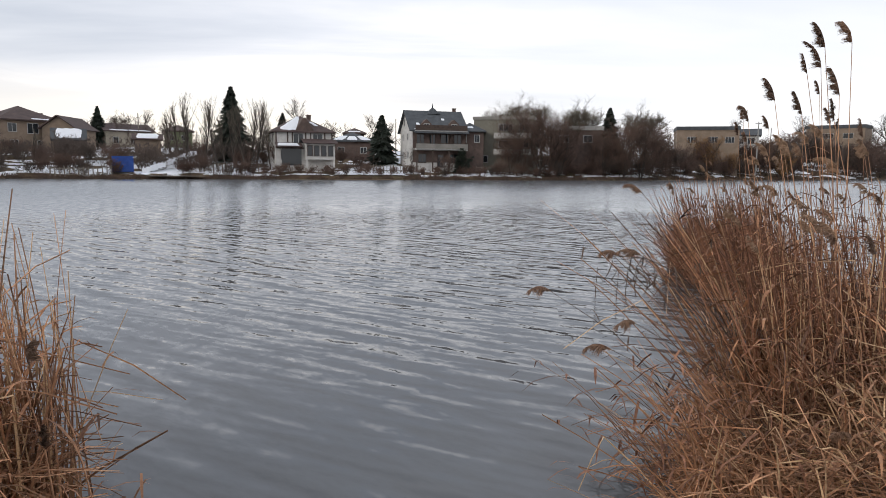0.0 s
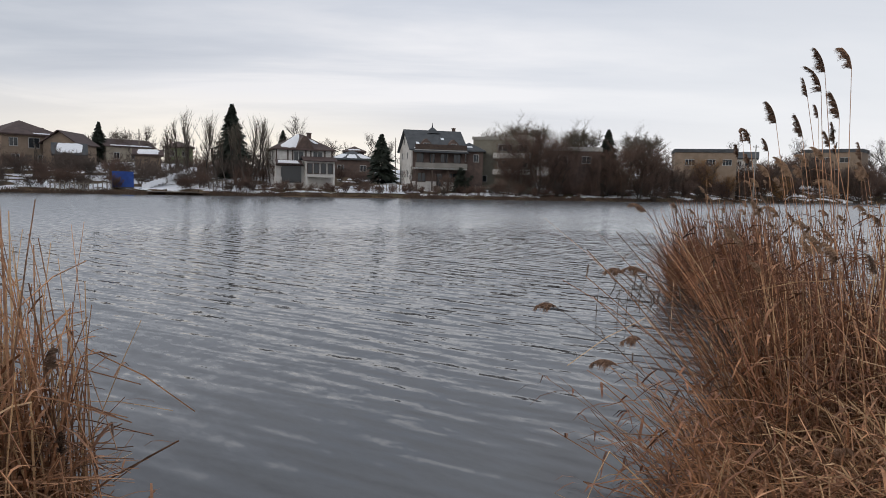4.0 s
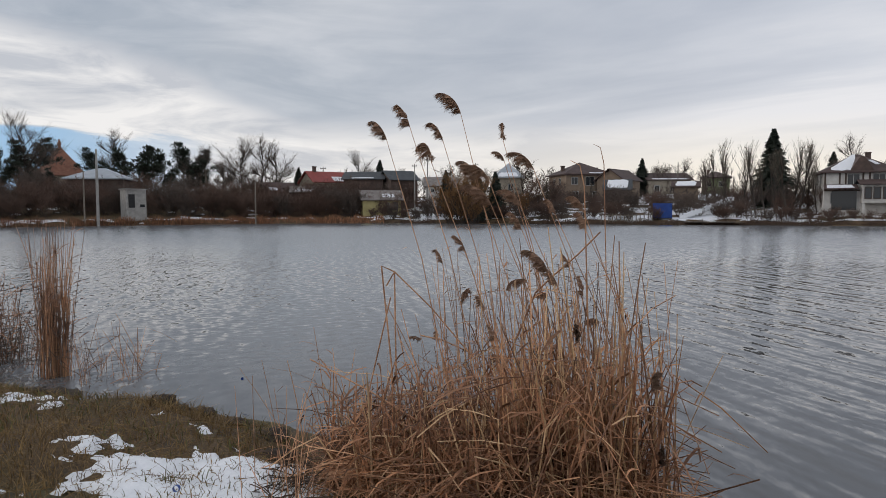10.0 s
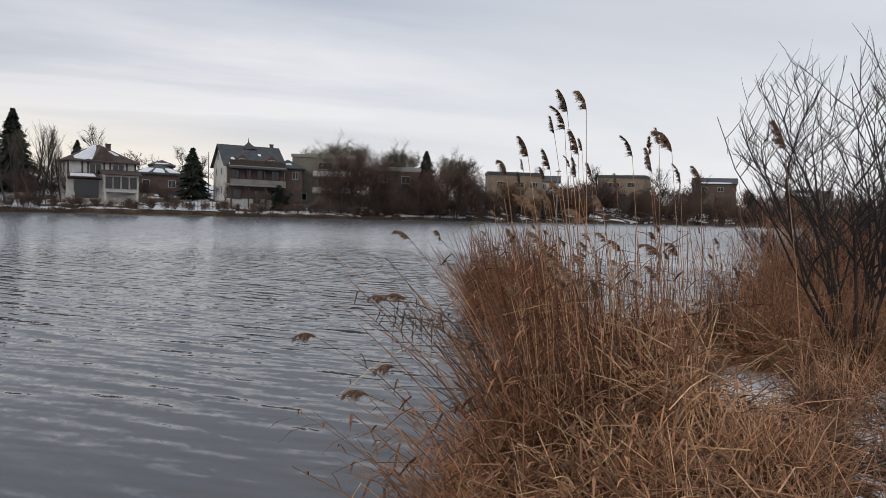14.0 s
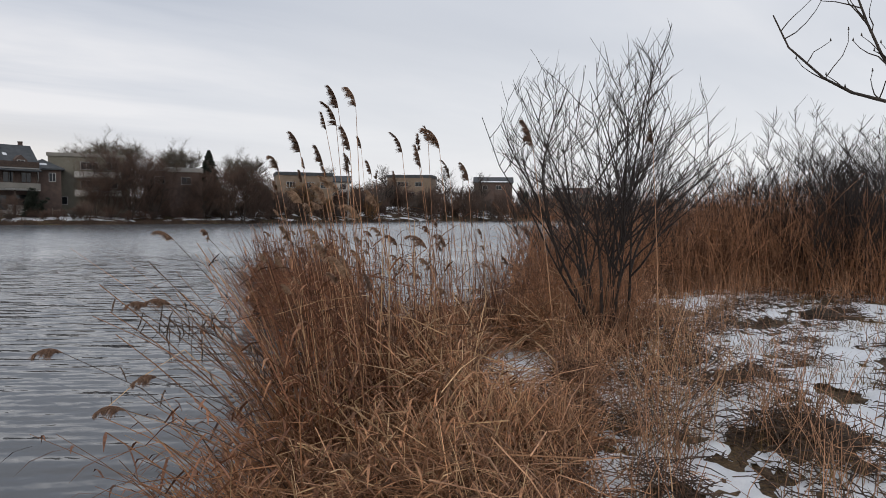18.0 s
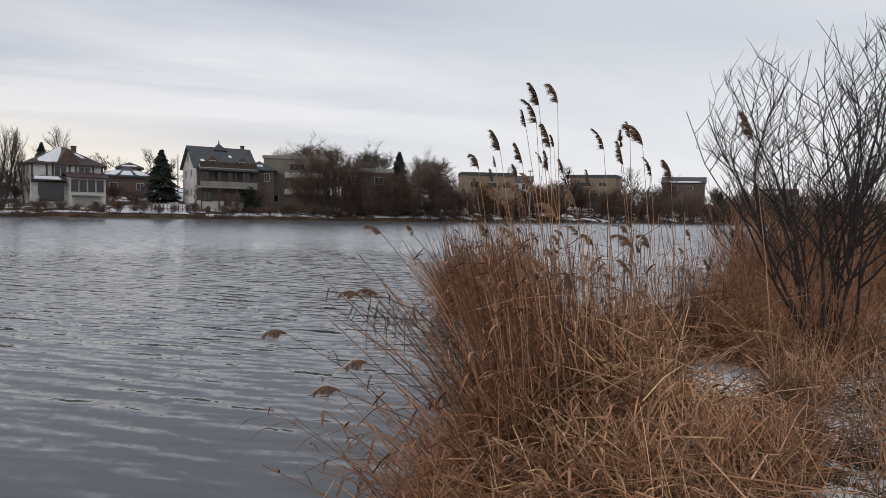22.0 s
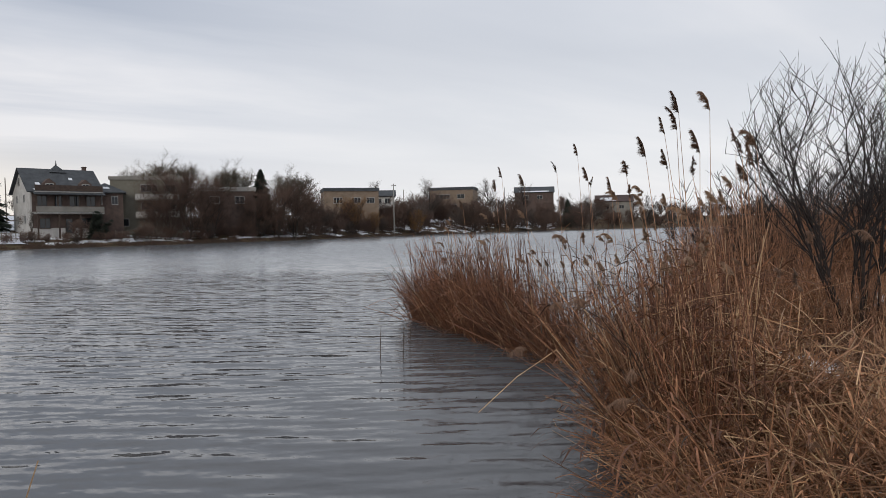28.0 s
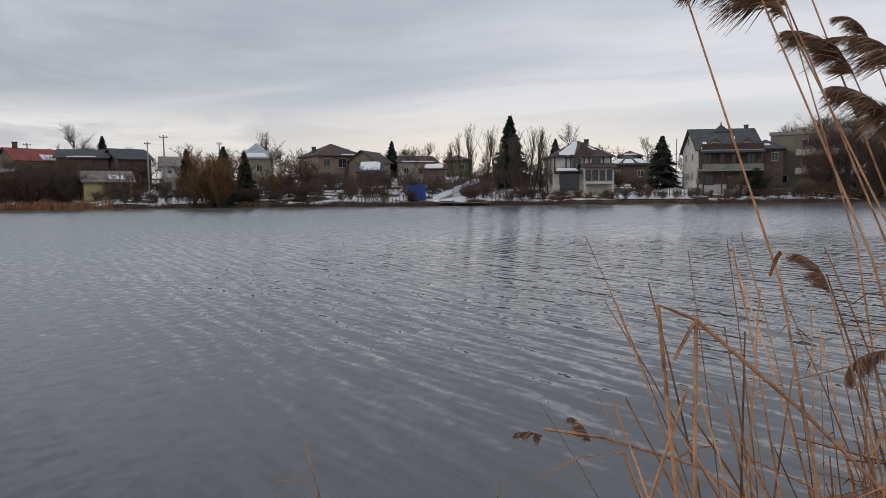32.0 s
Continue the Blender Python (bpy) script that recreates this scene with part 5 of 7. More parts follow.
def far_snow():
    """Snow lying in patches on the far slope."""
    bs = np.arange(-88, 42, 0.16)
    ss = np.concatenate([np.arange(0.8, 10, 0.3), np.arange(10, 40, 0.9)])
    B, S = np.meshgrid(bs, ss, indexing="ij")
    D = shore(B) + S
    X, Y = D * np.sin(np.radians(B)), D * np.cos(np.radians(B))
    t = 1.15 * fbm(X * 0.33, Y * 0.45, 6)
    t = t + 0.24 * np.exp(-((B + 44.2) / 1.9) ** 2) + 0.18 * np.exp(-((B + 21.6) / 2.0) ** 2) + 0.46 * np.exp(-((B + 3.4) / 1.7) ** 2) + 0.16 * np.exp(-((B + 27.5) / 2.4) ** 2) + 0.22 * np.exp(-((B + 16.5) / 3.0) ** 2) + 0.2 * np.exp(-((B + 9.5) / 1.6) ** 2) + 0.12 * np.exp(-((B - 6) / 2.5) ** 2)
    t = t + np.where(B < -49, np.where((S > 2.6) & (S < 3.4), 0.16, -0.34), 0.0) - np.where(B > 18, 0.12, 0.0)
    t = t + 0.30 * np.exp(-((B + 22.0) / 1.8) ** 2 - ((S - 8) / 6) ** 2) + 0.25 * np.exp(-((B + 43.0) / 2.2) ** 2 - ((S - 6) / 5) ** 2)
    t = np.clip(t - 0.05, -0.1, 0.10)
    Z = height(X, Y) + t
    n, m = B.shape
    i, j = np.nonzero((t[:-1, :-1] > -0.06) | (t[1:, 1:] > -0.06))
    q = lambda a, b_: a * m + b_
    f = np.stack([q(i, j), q(i, j + 1), q(i + 1, j + 1), q(i + 1, j)], -1)
    used, inv = np.unique(f, return_inverse=True)
    v = np.stack([X, Y, Z], -1).reshape(-1, 3)[used]
    ob = mesh_object("snow", v.tolist(), inv.reshape(f.shape).tolist(), SNOW, smooth=True)
    return tagged(ob, "patches of old snow on the far slope", "snow", kind="stuff")


far_reeds(-90, -48, RUST, 0.5, 1.0, 0.0045, "rusty dead reeds fringing the western waterline")
far_reeds(-48, 32, DARKWEED, 0.2, 0.55, 0.0040, "dark dead weeds fringing the far waterline")
far_snow()


# ---- near bank: reeds ----
def inside(poly, x, y):
    hit_ = False
    for (ax, ay), (bx, by) in zip(poly, poly[1:] + poly[:1]):
        if (ay > y) != (by > y) and x < (bx - ax) * (y - ay) / (by - ay) + ax:
            hit_ = not hit_
    return hit_


def sample(poly, n, r):
    xs, ys = [p[0] for p in poly], [p[1] for p in poly]
    got = []
    while len(got) < n:
        x, y = r.uniform(min(xs), max(xs)), r.uniform(min(ys), max(ys))
        u = min(max((x - 4.4) * 0.67 + (y - 4.3) * 0.74, -1.0), 0.9)
        if math.hypot(x - 4.4 - 0.67 * u, y - 4.3 - 0.74 * u) < (0.50 if u > -0.25 else 0.34):  # a bare gap where snow shows
            continue
        if inside(poly, x, y):
            got.append((x, y))
    return got


WIND = np.array([-1.0, 0.15, 0.0])


def stalk(s, r, x, y, h, lean=0.12, rad=0.0042, broken=0.25, spread=0.2, wild=0.05):
    """One dry stalk, often snapped; returns its points."""
    z = max(ground_z(x, y) - 0.05, -0.35)
    d = WIND * lean * r.uniform(0.2, 1.6) + np.array([r.normal(0, spread), r.normal(0, spread), 0])
    if r.random() < wild:
        d = d * 2.6 + np.array([r.normal(0, 0.3), r.normal(0, 0.3), 0])
        h /= math.sqrt(1 + 0.6 * float(d @ d))
    p0 = np.array([x, y, z])
    pts = [p0 + d * h * u ** 1.5 + np.array([0, 0, h * u]) for u in (0, 0.3, 0.6, 0.85, 1.0)]
    if r.random() < broken:
        k = int(r.integers(1, 4))
        a = r.uniform(0, 2 * np.pi)
        bend = np.array([math.cos(a), math.sin(a), r.uniform(-0.7, 0.35)])
        bend /= np.linalg.norm(bend)
        rest = h * r.uniform(0.25, 0.6)
        pts = pts[:k + 1] + [pts[k] + bend * rest * 0.5, pts[k] + bend * rest + np.array([0, 0, -0.1 * rest])]
    n = len(pts)
    s.tube(pts, np.linspace(rad, rad * 0.45, n), 3)
    return pts


def leaf(s, r, p, length, width=0.012, droop=0.6):
    a = r.uniform(0, 2 * np.pi)
    d = np.array([math.cos(a), math.sin(a), r.uniform(-0.1, 0.8)]) + WIND * 0.5
    d /= np.linalg.norm(d)
    q = [p, p + d * length * 0.4, p + d * length * 0.75 + np.array([0, 0, -droop * length * 0.15]), p + d * length + np.array([0, 0, -droop * length * 0.5])]
    across = np.cross(d, (0.3, 0.2, 1.0))
    across /= np.linalg.norm(across) + 1e-9
    s.blade(q, [width * 0.6, width, width * 0.8, width * 0.15], across)


def litter(s, r, x, y, z, length, rad=0.004):
    """A fallen stalk lying in the tangle."""
    a, b = r.uniform(0, 2 * np.pi), r.normal(0.1, 0.35)
    d = np.array([math.cos(a) * math.cos(b), math.sin(a) * math.cos(b), math.sin(b)])
    p = np.array([x, y, z])
    s.tube([p - d * length / 2 + (0, 0, -0.05 * length), p, p + d * length / 2 + (0, 0, -0.08 * length)], [rad, rad, rad * 0.5], 3)


def plume_mesh(seed, length, mat, droop=1.0, full=1.0, hair=1.0):
    """A feathery seed head: a bent axis with fine hair that the wind combs to one side. It starts at the origin, along +z, and hangs towards -x."""
    r = np.random.default_rng(seed)
    s = Strands()
    us = np.linspace(0, 1, 9)
    ang = us**1.4 * 1.25 * droop
    axis = np.zeros((9, 3))
    for i in range(1, 9):
        axis[i] = axis[i - 1] + np.array([-math.sin(ang[i]), 0, math.cos(ang[i])]) * length / 8
    s.tube(axis, np.linspace(0.0035, 0.001, 9), 3)
    tufts = int(r.integers(9, 13))
    for k in range(tufts):  # separate tufts give the ragged outline
        u = 8 * (0.04 + 0.94 * (k + r.uniform(0, 0.7)) / tufts)
        i = min(int(u), 7)
        p0 = axis[i] * (1 - u % 1) + axis[i + 1] * (u % 1)
        t = axis[i + 1] - axis[i]
        t /= np.linalg.norm(t)
        sweep = r.uniform(0.25, 1.1)
        main = t * 0.6 + np.array([-0.8, 0, -0.38]) * sweep + np.array([0, r.normal(0, 0.22), 0])
        main /= np.linalg.norm(main)
        reach = full * length * r.uniform(0.26, 0.52) * (1.12 - 0.55 * (u / 8)) * (0.55 + min(u / 1.6, 1) * 0.45)
        for _ in range(74):
            ln = reach * r.uniform(0.45, 1.05)
            p = p0 + t * r.normal(0, 0.03) * length
            d = main + r.normal(0, 0.17, 3)
            d /= np.linalg.norm(d)
            across = np.cross(d, r.normal(0, 1, 3))
            across /= np.linalg.norm(across) + 1e-9
            s.blade([p, p + d * ln * 0.5 + (-0.02 * ln, 0, -0.05 * ln), p + d * ln + (-0.1 * ln, 0, -0.24 * ln)], [0.0026 * hair, 0.0040 * hair, 0.0008 * hair], across)
    v = np.concatenate(s.v)
    me = bpy.data.meshes.new("plume")
    me.from_pydata(v.tolist(), [], s.f)
    me.materials.append(mat)
    return me


PLUMES = [plume_mesh(50 + k, 0.24 + 0.02 * k, PLUME, 0.6 + 0.15 * k) for k in range(5)]
DARKS = [plume_mesh(60 + k, 0.24 + 0.02 * k, DARKPLUME, 0.15 + 0.2 * k, 0.85) for k in range(4)]
NODDING = [plume_mesh(72 + k, 0.17, DARKPLUME, 0.9, 1.25, 1.5) for k in range(2)]
PALES = [plume_mesh(66 + k, 0.24 + 0.03 * k, PALEPLUME, 0.7 + 0.2 * k) for k in range(3)]


def tall_reed(parent, top, foot, meshes, r, rad=0.0048, size=1.0, turn=0.0, mat=STRAW, bend=1.0):
    """A stalk from foot to top with a plume; a part of its clump."""
    top, foot = np.array(top, float), np.array(foot, float)
    bow = np.array([0.10, 0, 0.04]) * bend * (1 if top[0] < foot[0] else -1)
    pts = [foot, foot * 0.66 + top * 0.34 + bow, foot * 0.33 + top * 0.67 + bow, top]
    s = Strands()
    s.tube(pts, [rad, rad * 0.9, rad * 0.7, rad * 0.45], 5)
    for _ in range(3):
        u = r.uniform(0.25, 0.75)
        leaf(s, r, foot * (1 - u) + top * u + bow * 0.8, r.uniform(0.18, 0.4), 0.011)
    reed = s.done("reed", mat, parent)
    if meshes:
        d = Vector(pts[3]) - Vector(pts[2])
        p = new("plume", meshes[int(r.integers(len(meshes)))])
        p.parent = reed
        tilt = math.degrees(math.atan2(d.x, d.z)) * 0.8
        p.matrix_basis = pose(*top, r.normal(0, 8), tilt, turn + r.normal(0, 22)) @ Matrix.Diagonal((size, size, size, 1))
    return reed


def clump(name, label, poly, seed, count, h_of, leaves=1.2, fallen=0.5, broken=0.28, lean=0.12, spread=0.16, rad=0.0044, mats=(STRAW, RUST, THATCH), gold=0.0, wild=0.05, long=0.9, blade=1.0):
    r = np.random.default_rng(seed)
    ob = new(name)
    st, lf, lt, gd = Strands(), Strands(), Strands(), Strands()
    for x, y in sample(poly, count, r):
        h = h_of(x, y) * r.uniform(0.55, 1.1)
        pale, dark = (gold(x, y), 0.0) if callable(gold) else (gold, 0.0)
        if callable(gold):
            dark = 0.75 * (1 - min(pale / 0.5, 1.0))
        which = r.random()
        pts = stalk(gd if which < pale else lf if which < pale + dark else st, r, x, y, h, lean, rad * r.uniform(0.6, 1.45), broken, spread, wild)
        for _ in range(r.poisson(leaves)):
            i = int(r.integers(1, len(pts) - 1))
            leaf(lf, r, pts[i] + (pts[i + 1] - pts[i]) * r.random(), r.uniform(0.12, 0.34) * min(1.0, 0.5 + h / 3) * (0.6 + 0.4 * blade), r.uniform(0.005, 0.013) * blade)
    for x, y in sample(poly, int(count * fallen), r):
        h = h_of(x, y)
        litter(lt, r, x, y, max(ground_z(x, y), 0) + h * r.uniform(0.05, 0.5) ** 1.3, r.uniform(0.3, long), 0.0036)
    st.done("stalk_mass", mats[0], ob, kind="stuff")
    lf.done("leaves", mats[1], ob, kind="stuff")
    lt.done("litter", mats[2], ob, kind="stuff")
    if gold:
        gd.done("pale_stalk_mass", GOLD, ob, "pale straw stalks", kind="stuff")
    tagged(ob, label, "reeds")
    return ob


# the clump left of the gap
LEFT = [(-3.9, 1.6), (-3.4, 1.45), (-2.8, 1.55), (-2.42, 1.9), (-2.2, 2.5), (-2.3, 3.0), (-2.9, 3.0), (-3.6, 2.7), (-4.2, 2.3)]
left_clump = clump("reed_clump", "tangled clump of dry brown reeds at the water's edge", LEFT, 71, 1500, lambda x, y: 0.80 + 0.55 * float(smooth(np.array(y + 0.55 * x), -0.1, 1.1)), 2.2, 1.7, 0.62, 0.06, 0.20, 0.0062, (RUST, RUST, STRAW), gold=0.22, wild=0.03, blade=1.4)
MIDDLE = [(-3.0, 2.1), (-2.4, 2.1), (-2.05, 2.6), (-2.2, 3.0), (-2.9, 2.9)]
left_mid = clump("reed_clump", "upright golden reed stalks in the middle of the clump", MIDDLE, 74, 150, lambda x, y: 1.75, 0.7, 0.0, 0.25, 0.05, 0.07, 0.0062, gold=0.45)
LEFT_BACK = [(-3.4, 2.3), (-2.2, 2.6), (-2.2, 3.2), (-3.2, 3.2), (-3.9, 2.9), (-3.8, 2.4)]
left_back = clump("reed_clump", "thin upright dry reeds standing in the shallows", LEFT_BACK, 72, 190, lambda x, y: 1.75, 0.6, 0.1, 0.2, 0.16, 0.1, 0.005)
rr = np.random.default_rng(73)
for x, y, z, size in [(-4.06, 2.31, 2.52, 0.80), (-3.93, 2.41, 2.61, 0.95), (-3.80, 2.61, 2.52, 0.78), (-3.77, 2.77, 2.72, 0.92), (-3.70, 3.18, 2.56, 0.78), (-3.78, 2.47, 2.36, 1.0), (-3.50, 2.93, 2.38, 0.42), (-3.26, 2.95, 2.31, 0.75),
                      (-3.58, 2.70, 2.24, 0.85), (-3.45, 2.70, 2.22, 0.80), (-3.45, 2.72, 2.06, 0.95), (-3.23, 2.75, 2.06, 0.70), (-3.18, 2.70, 1.90, 0.70), (-2.67, 2.65, 1.90, 0.70), (-2.60, 2.50, 2.02, 0.55), (-3.05, 2.90, 2.00, 0.6)]:
    tall_reed(left_clump, (x, y, z), (x + 0.62 + rr.normal(0, 0.08), y + 0.12 + rr.normal(0, 0.1), -0.1), PLUMES, rr, 0.0046, size)
for x, y, z, size in [(-2.42, 1.86, 1.72, 0.62), (-2.44, 1.98, 1.64, 0.55), (-3.42, 2.41, 1.76, 0.55), (-3.66, 2.45, 1.66, 0.50), (-2.72, 2.40, 1.58, 0.42), (-2.60, 2.35, 1.70, 0.40), (-3.1, 2.2, 1.42, 0.5), (-2.86, 2.0, 1.30, 0.5), (-2.48, 2.3, 1.55, 0.5)]:
    tall_reed(left_clump, (x, y, z), (x + rr.normal(0.10, 0.08), y + rr.normal(0.12, 0.08), 0.1), PLUMES, rr, 0.004, size)
for x, y, z in [(-2.10, 2.36, 1.08), (-2.02, 2.30, 0.72), (-2.33, 2.0, 1.36)]:  # dark nodding heads
    tall_reed(left_clump, (x, y, z), (x - 0.30, y + 0.10, 0.0), NODDING, rr, 0.0036, 0.66, 150)
for x, y, z in [(-3.02, 3.46, 2.48), (-2.57, 2.42, 2.28)]:  # two bare stalks with hooked tips
    s_ = Strands()
    s_.tube([(x + 0.05, y, -0.1), (x + 0.06, y, 1.2), (x + 0.02, y, z - 0.12), (x - 0.01, y, z), (x - 0.07, y, z + 0.03)], [0.005, 0.0045, 0.0035, 0.0028, 0.002], 5)
    s_.done("reed", STRAW, left_clump, "bare stalk with a hooked tip")

# bent and snapped stalks that stand out of the left clump
for path in ([(-4.0, 2.3, 0.0), (-3.99, 2.28, 0.9), (-4.07, 2.26, 1.64), (-3.98, 2.30, 1.60), (-3.72, 2.40, 1.36), (-3.42, 2.48, 1.05)],
             [(-3.9, 2.34, 0.0), (-3.97, 2.30, 0.9), (-3.98, 2.30, 1.60), (-4.03, 2.27, 1.50)],
             [(-4.25, 2.2, 0.0), (-4.2, 2.24, 0.7), (-4.0, 2.28, 1.42)],
             [(-3.25, 2.62, 1.0), (-3.02, 2.63, 1.50), (-2.88, 2.62, 1.62), (-2.69, 2.59, 1.76), (-2.52, 2.55, 1.90)],
             [(-4.54, 3.14, 0.96), (-4.3, 3.15, 0.95), (-3.95, 3.1, 0.9), (-3.6, 3.0, 0.7)]):
    s_ = Strands()
    s_.tube(path, np.linspace(0.0065, 0.0048, len(path)), 6)
    s_.done("reed", STRAW, left_clump, "snapped and bent stalk")
for x, y, z in [(-2.95, 2.44, 1.60), (-4.54, 3.14, 0.93), (-4.35, 3.16, 0.92), (-3.2, 2.5, 1.05), (-2.75, 2.45, 0.98), (-3.5, 2.55, 1.5), (-3.1, 2.9, 1.45), (-2.6, 2.7, 1.35)]:
    p_ = new("plume", PLUMES[int(rr.integers(5))])
    p_.parent = left_clump
    p_.matrix_basis = pose(x, y, z, rr.normal(0, 20), -75 + rr.normal(0, 25), rr.uniform(-30, 30)) @ Matrix.Diagonal((0.5, 0.5, 0.5, 1))

# the large bed right of the gap and its point out in the water
RIGHT = [(1.3, 2.7), (2.0, 3.2), (2.8, 3.9), (3.7, 5.1), (4.2, 6.4), (4.7, 7.2), (5.4, 6.9), (6.3, 5.9), (6.0, 4.9), (5.0, 4.6), (4.2, 3.8), (3.5, 3.0), (2.7, 2.3), (1.9, 2.2), (1.3, 2.5)]


def right_h(x, y):
    """Lower in front, where the stalks are trampled and broken, and in a lane where snow shows; tallest in the middle."""
    u = (x * 0.62 + y * 0.78) - 3.0
    peak = math.exp(-(((x - 2.6) / 0.9) ** 2 + ((y - 4.3) / 0.9) ** 2))
    lane = math.exp(-(((x - 3.6) * 0.755 - (y - 3.35) * 0.656) / 0.34) ** 2) * float(smooth(np.array(y), 2.4, 3.2))
    return (0.52 + (0.40 + 0.45 * peak) * float(smooth(np.array(u), 0.0, 2.0))) * (1 - 0.5 * lane)


right_bed = clump("reed_bed", "large tangled bed of rusty dry reeds on the bank", RIGHT, 81, 2700, right_h, 1.8, 1.5, 0.55, 0.12, 0.34, 0.0064, (STRAW, RUST, STRAW), gold=lambda x, y: 0.5 - 0.38 * float(smooth(np.array(y - 0.75 * x), 0.7, 1.9)), wild=0.42, long=1.5, blade=1.7)
TALL = [(1.8, 3.4), (2.0, 4.2), (2.5, 5.0), (3.2, 5.2), (3.4, 4.5), (2.8, 3.7), (2.2, 3.2)]
tall_bed = clump("reed_bed", "tall upright dry reeds rising from the bed", TALL, 86, 330, lambda x, y: 1.75, 2.4, 0.05, 0.35, 0.16, 0.15, 0.0052, (DARKRUST, RUST, THATCH), gold=0.12, wild=0.12, blade=1.6)
THIN = [(3.2, 4.4), (3.1, 5.3), (3.9, 6.6), (4.7, 6.6), (5.6, 6.0), (5.0, 5.1), (4.0, 4.3)]
clump("reed_bed", "thin line of upright reeds with water showing between", THIN, 89, 190, lambda x, y: 1.75, 1.2, 0.05, 0.15, 0.10, 0.10, 0.0055, (DARKRUST, DARKRUST, THATCH), gold=0.08)
POINT = [(4.1, 6.4), (4.15, 7.5), (4.25, 8.8), (4.4, 10.6), (4.7, 13.0), (6.5, 13.0), (6.0, 11), (5.1, 9), (4.5, 7.4), (4.3, 6.5)]
point_bed = clump("reed_bed", "reed bed running out into the water", POINT, 82, 1600, lambda x, y: 1.3, 1.5, 0.9, 0.3, 0.24, 0.14, 0.0070, (DARKRUST, DARKRUST, THATCH), gold=0.05, wild=0.12, long=1.2)
clump("reed_bed", "thin tall reeds standing up from the bed in the water", POINT, 90, 900, lambda x, y: 2.0, 1.4, 0.0, 0.2, 0.16, 0.09, 0.0070, (DARKRUST, DARKRUST, THATCH), gold=0.05)
OVER = [(3.9, 7.4), (4.1, 8.8), (4.35, 10.6), (4.6, 12.8), (4.9, 12.8), (4.7, 10.4), (4.5, 8.6), (4.3, 7.4)]
clump("reed_bed", "rusty reeds leaning far out over the water", OVER, 87, 420, lambda x, y: 1.35, 2.0, 0.6, 0.35, 0.40, 0.16, 0.006, (DARKRUST, DARKRUST, THATCH), gold=0.05, wild=0.10)
EDGE = [(1.0, 2.5), (1.12, 3.2), (1.62, 3.9), (2.4, 4.7), (3.1, 5.4), (3.4, 5.2), (2.7, 4.2), (1.9, 3.2), (1.5, 2.6)]
edge_bed = clump("reed_clump", "leaning and broken reeds trailing over the water", EDGE, 83, 700, lambda x, y: 0.88, 2.2, 1.3, 0.55, 0.45, 0.36, 0.0048, (RUST, DARKRUST, STRAW), gold=0.14, wild=0.35, long=1.1, blade=1.5)
WISP = [(1.7, 3.5), (1.9, 4.3), (2.4, 4.9), (2.7, 4.6), (2.2, 3.8)]
clump("reed_clump", "long thin reeds that the wind bends out over the water", WISP, 78, 110, lambda x, y: 1.75, 2.2, 0.0, 0.12, 0.42, 0.16, 0.0046, (RUST, DARKWEED, THATCH), gold=0.2)
for x, y, z in [(2.37, 4.09, 2.80), (2.38, 3.81, 2.78), (2.31, 4.18, 2.64), (2.36, 4.10, 2.66), (2.10, 4.19, 2.45), (2.38, 3.9, 2.46), (2.25, 4.1, 2.35), (2.42, 4.0, 2.30), (1.95, 4.25, 2.30), (1.92, 4.2, 2.12), (2.79, 3.82, 2.46), (3.00, 3.93, 2.50), (3.26, 4.00, 2.54), (2.97, 3.83, 2.36), (3.68, 4.44, 2.32), (4.00, 4.58, 2.32), (3.29, 4.22, 2.62), (3.21, 2.78, 2.46), (3.67, 2.14, 2.44)]:
    tall_reed(right_bed, (x, y, z), (x + 0.28 + rr.normal(0, 0.08), y + 0.1 + rr.normal(0, 0.1), 0.1), DARKS if rr.random() < 0.75 else PLUMES, rr, 0.0042, rr.uniform(0.55, 0.8), bend=0.3)
for x, y, z in [(1.14, 4.04, 1.80), (1.41, 4.18, 1.80), (0.95, 3.88, 1.38), (1.06, 3.75, 1.40), (0.45, 3.64, 1.18), (0.86, 3.18, 1.08), (0.68, 3.01, 0.97)]:
    tall_reed(edge_bed, (x, y, z), (x + 0.95, y + 0.05, 0.25), PLUMES, rr, 0.0036, 0.52, 20, DARKWEED)
for x, y, z in [(4.18, 7.20, 2.84), (4.29, 7.12, 2.50), (4.40, 7.20, 2.42), (4.00, 8.66, 2.64), (4.26, 8.46, 2.52), (4.31, 7.77, 2.66), (4.05, 8.9, 2.45), (4.6, 7.0, 2.35), (3.9, 9.6, 2.2)]:
    tall_reed(point_bed, (x, y, z), (x + 0.25, y + 0.1, -0.1), DARKS, rr, 0.0044, rr.uniform(0.6, 0.85), bend=0.3)
for k in range(38):  # pale ragged heads that nod in the tops of the tall reeds
    x, y = sample(TALL if k < 26 else POINT, 1, rr)[0]
    z = rr.uniform(1.3, 2.2)
    tall_reed(right_bed if k < 26 else point_bed, (x - 0.3, y, z), (x, y, 0.05), PALES, rr, 0.0036, rr.uniform(0.4, 0.68), bend=0.5)
for k in range(44):  # small ragged heads in the tops of the bed
    x, y = sample(RIGHT if k < 22 else POINT, 1, rr)[0]
    h = (1.6 if k < 22 else 1.5) * rr.uniform(0.8, 1.15)
    tall_reed(right_bed if k < 22 else point_bed, (x - 0.22, y, h), (x, y, 0.05), DARKS if rr.random() < 0.3 else PLUMES, rr, 0.0032, rr.uniform(0.35, 0.6))

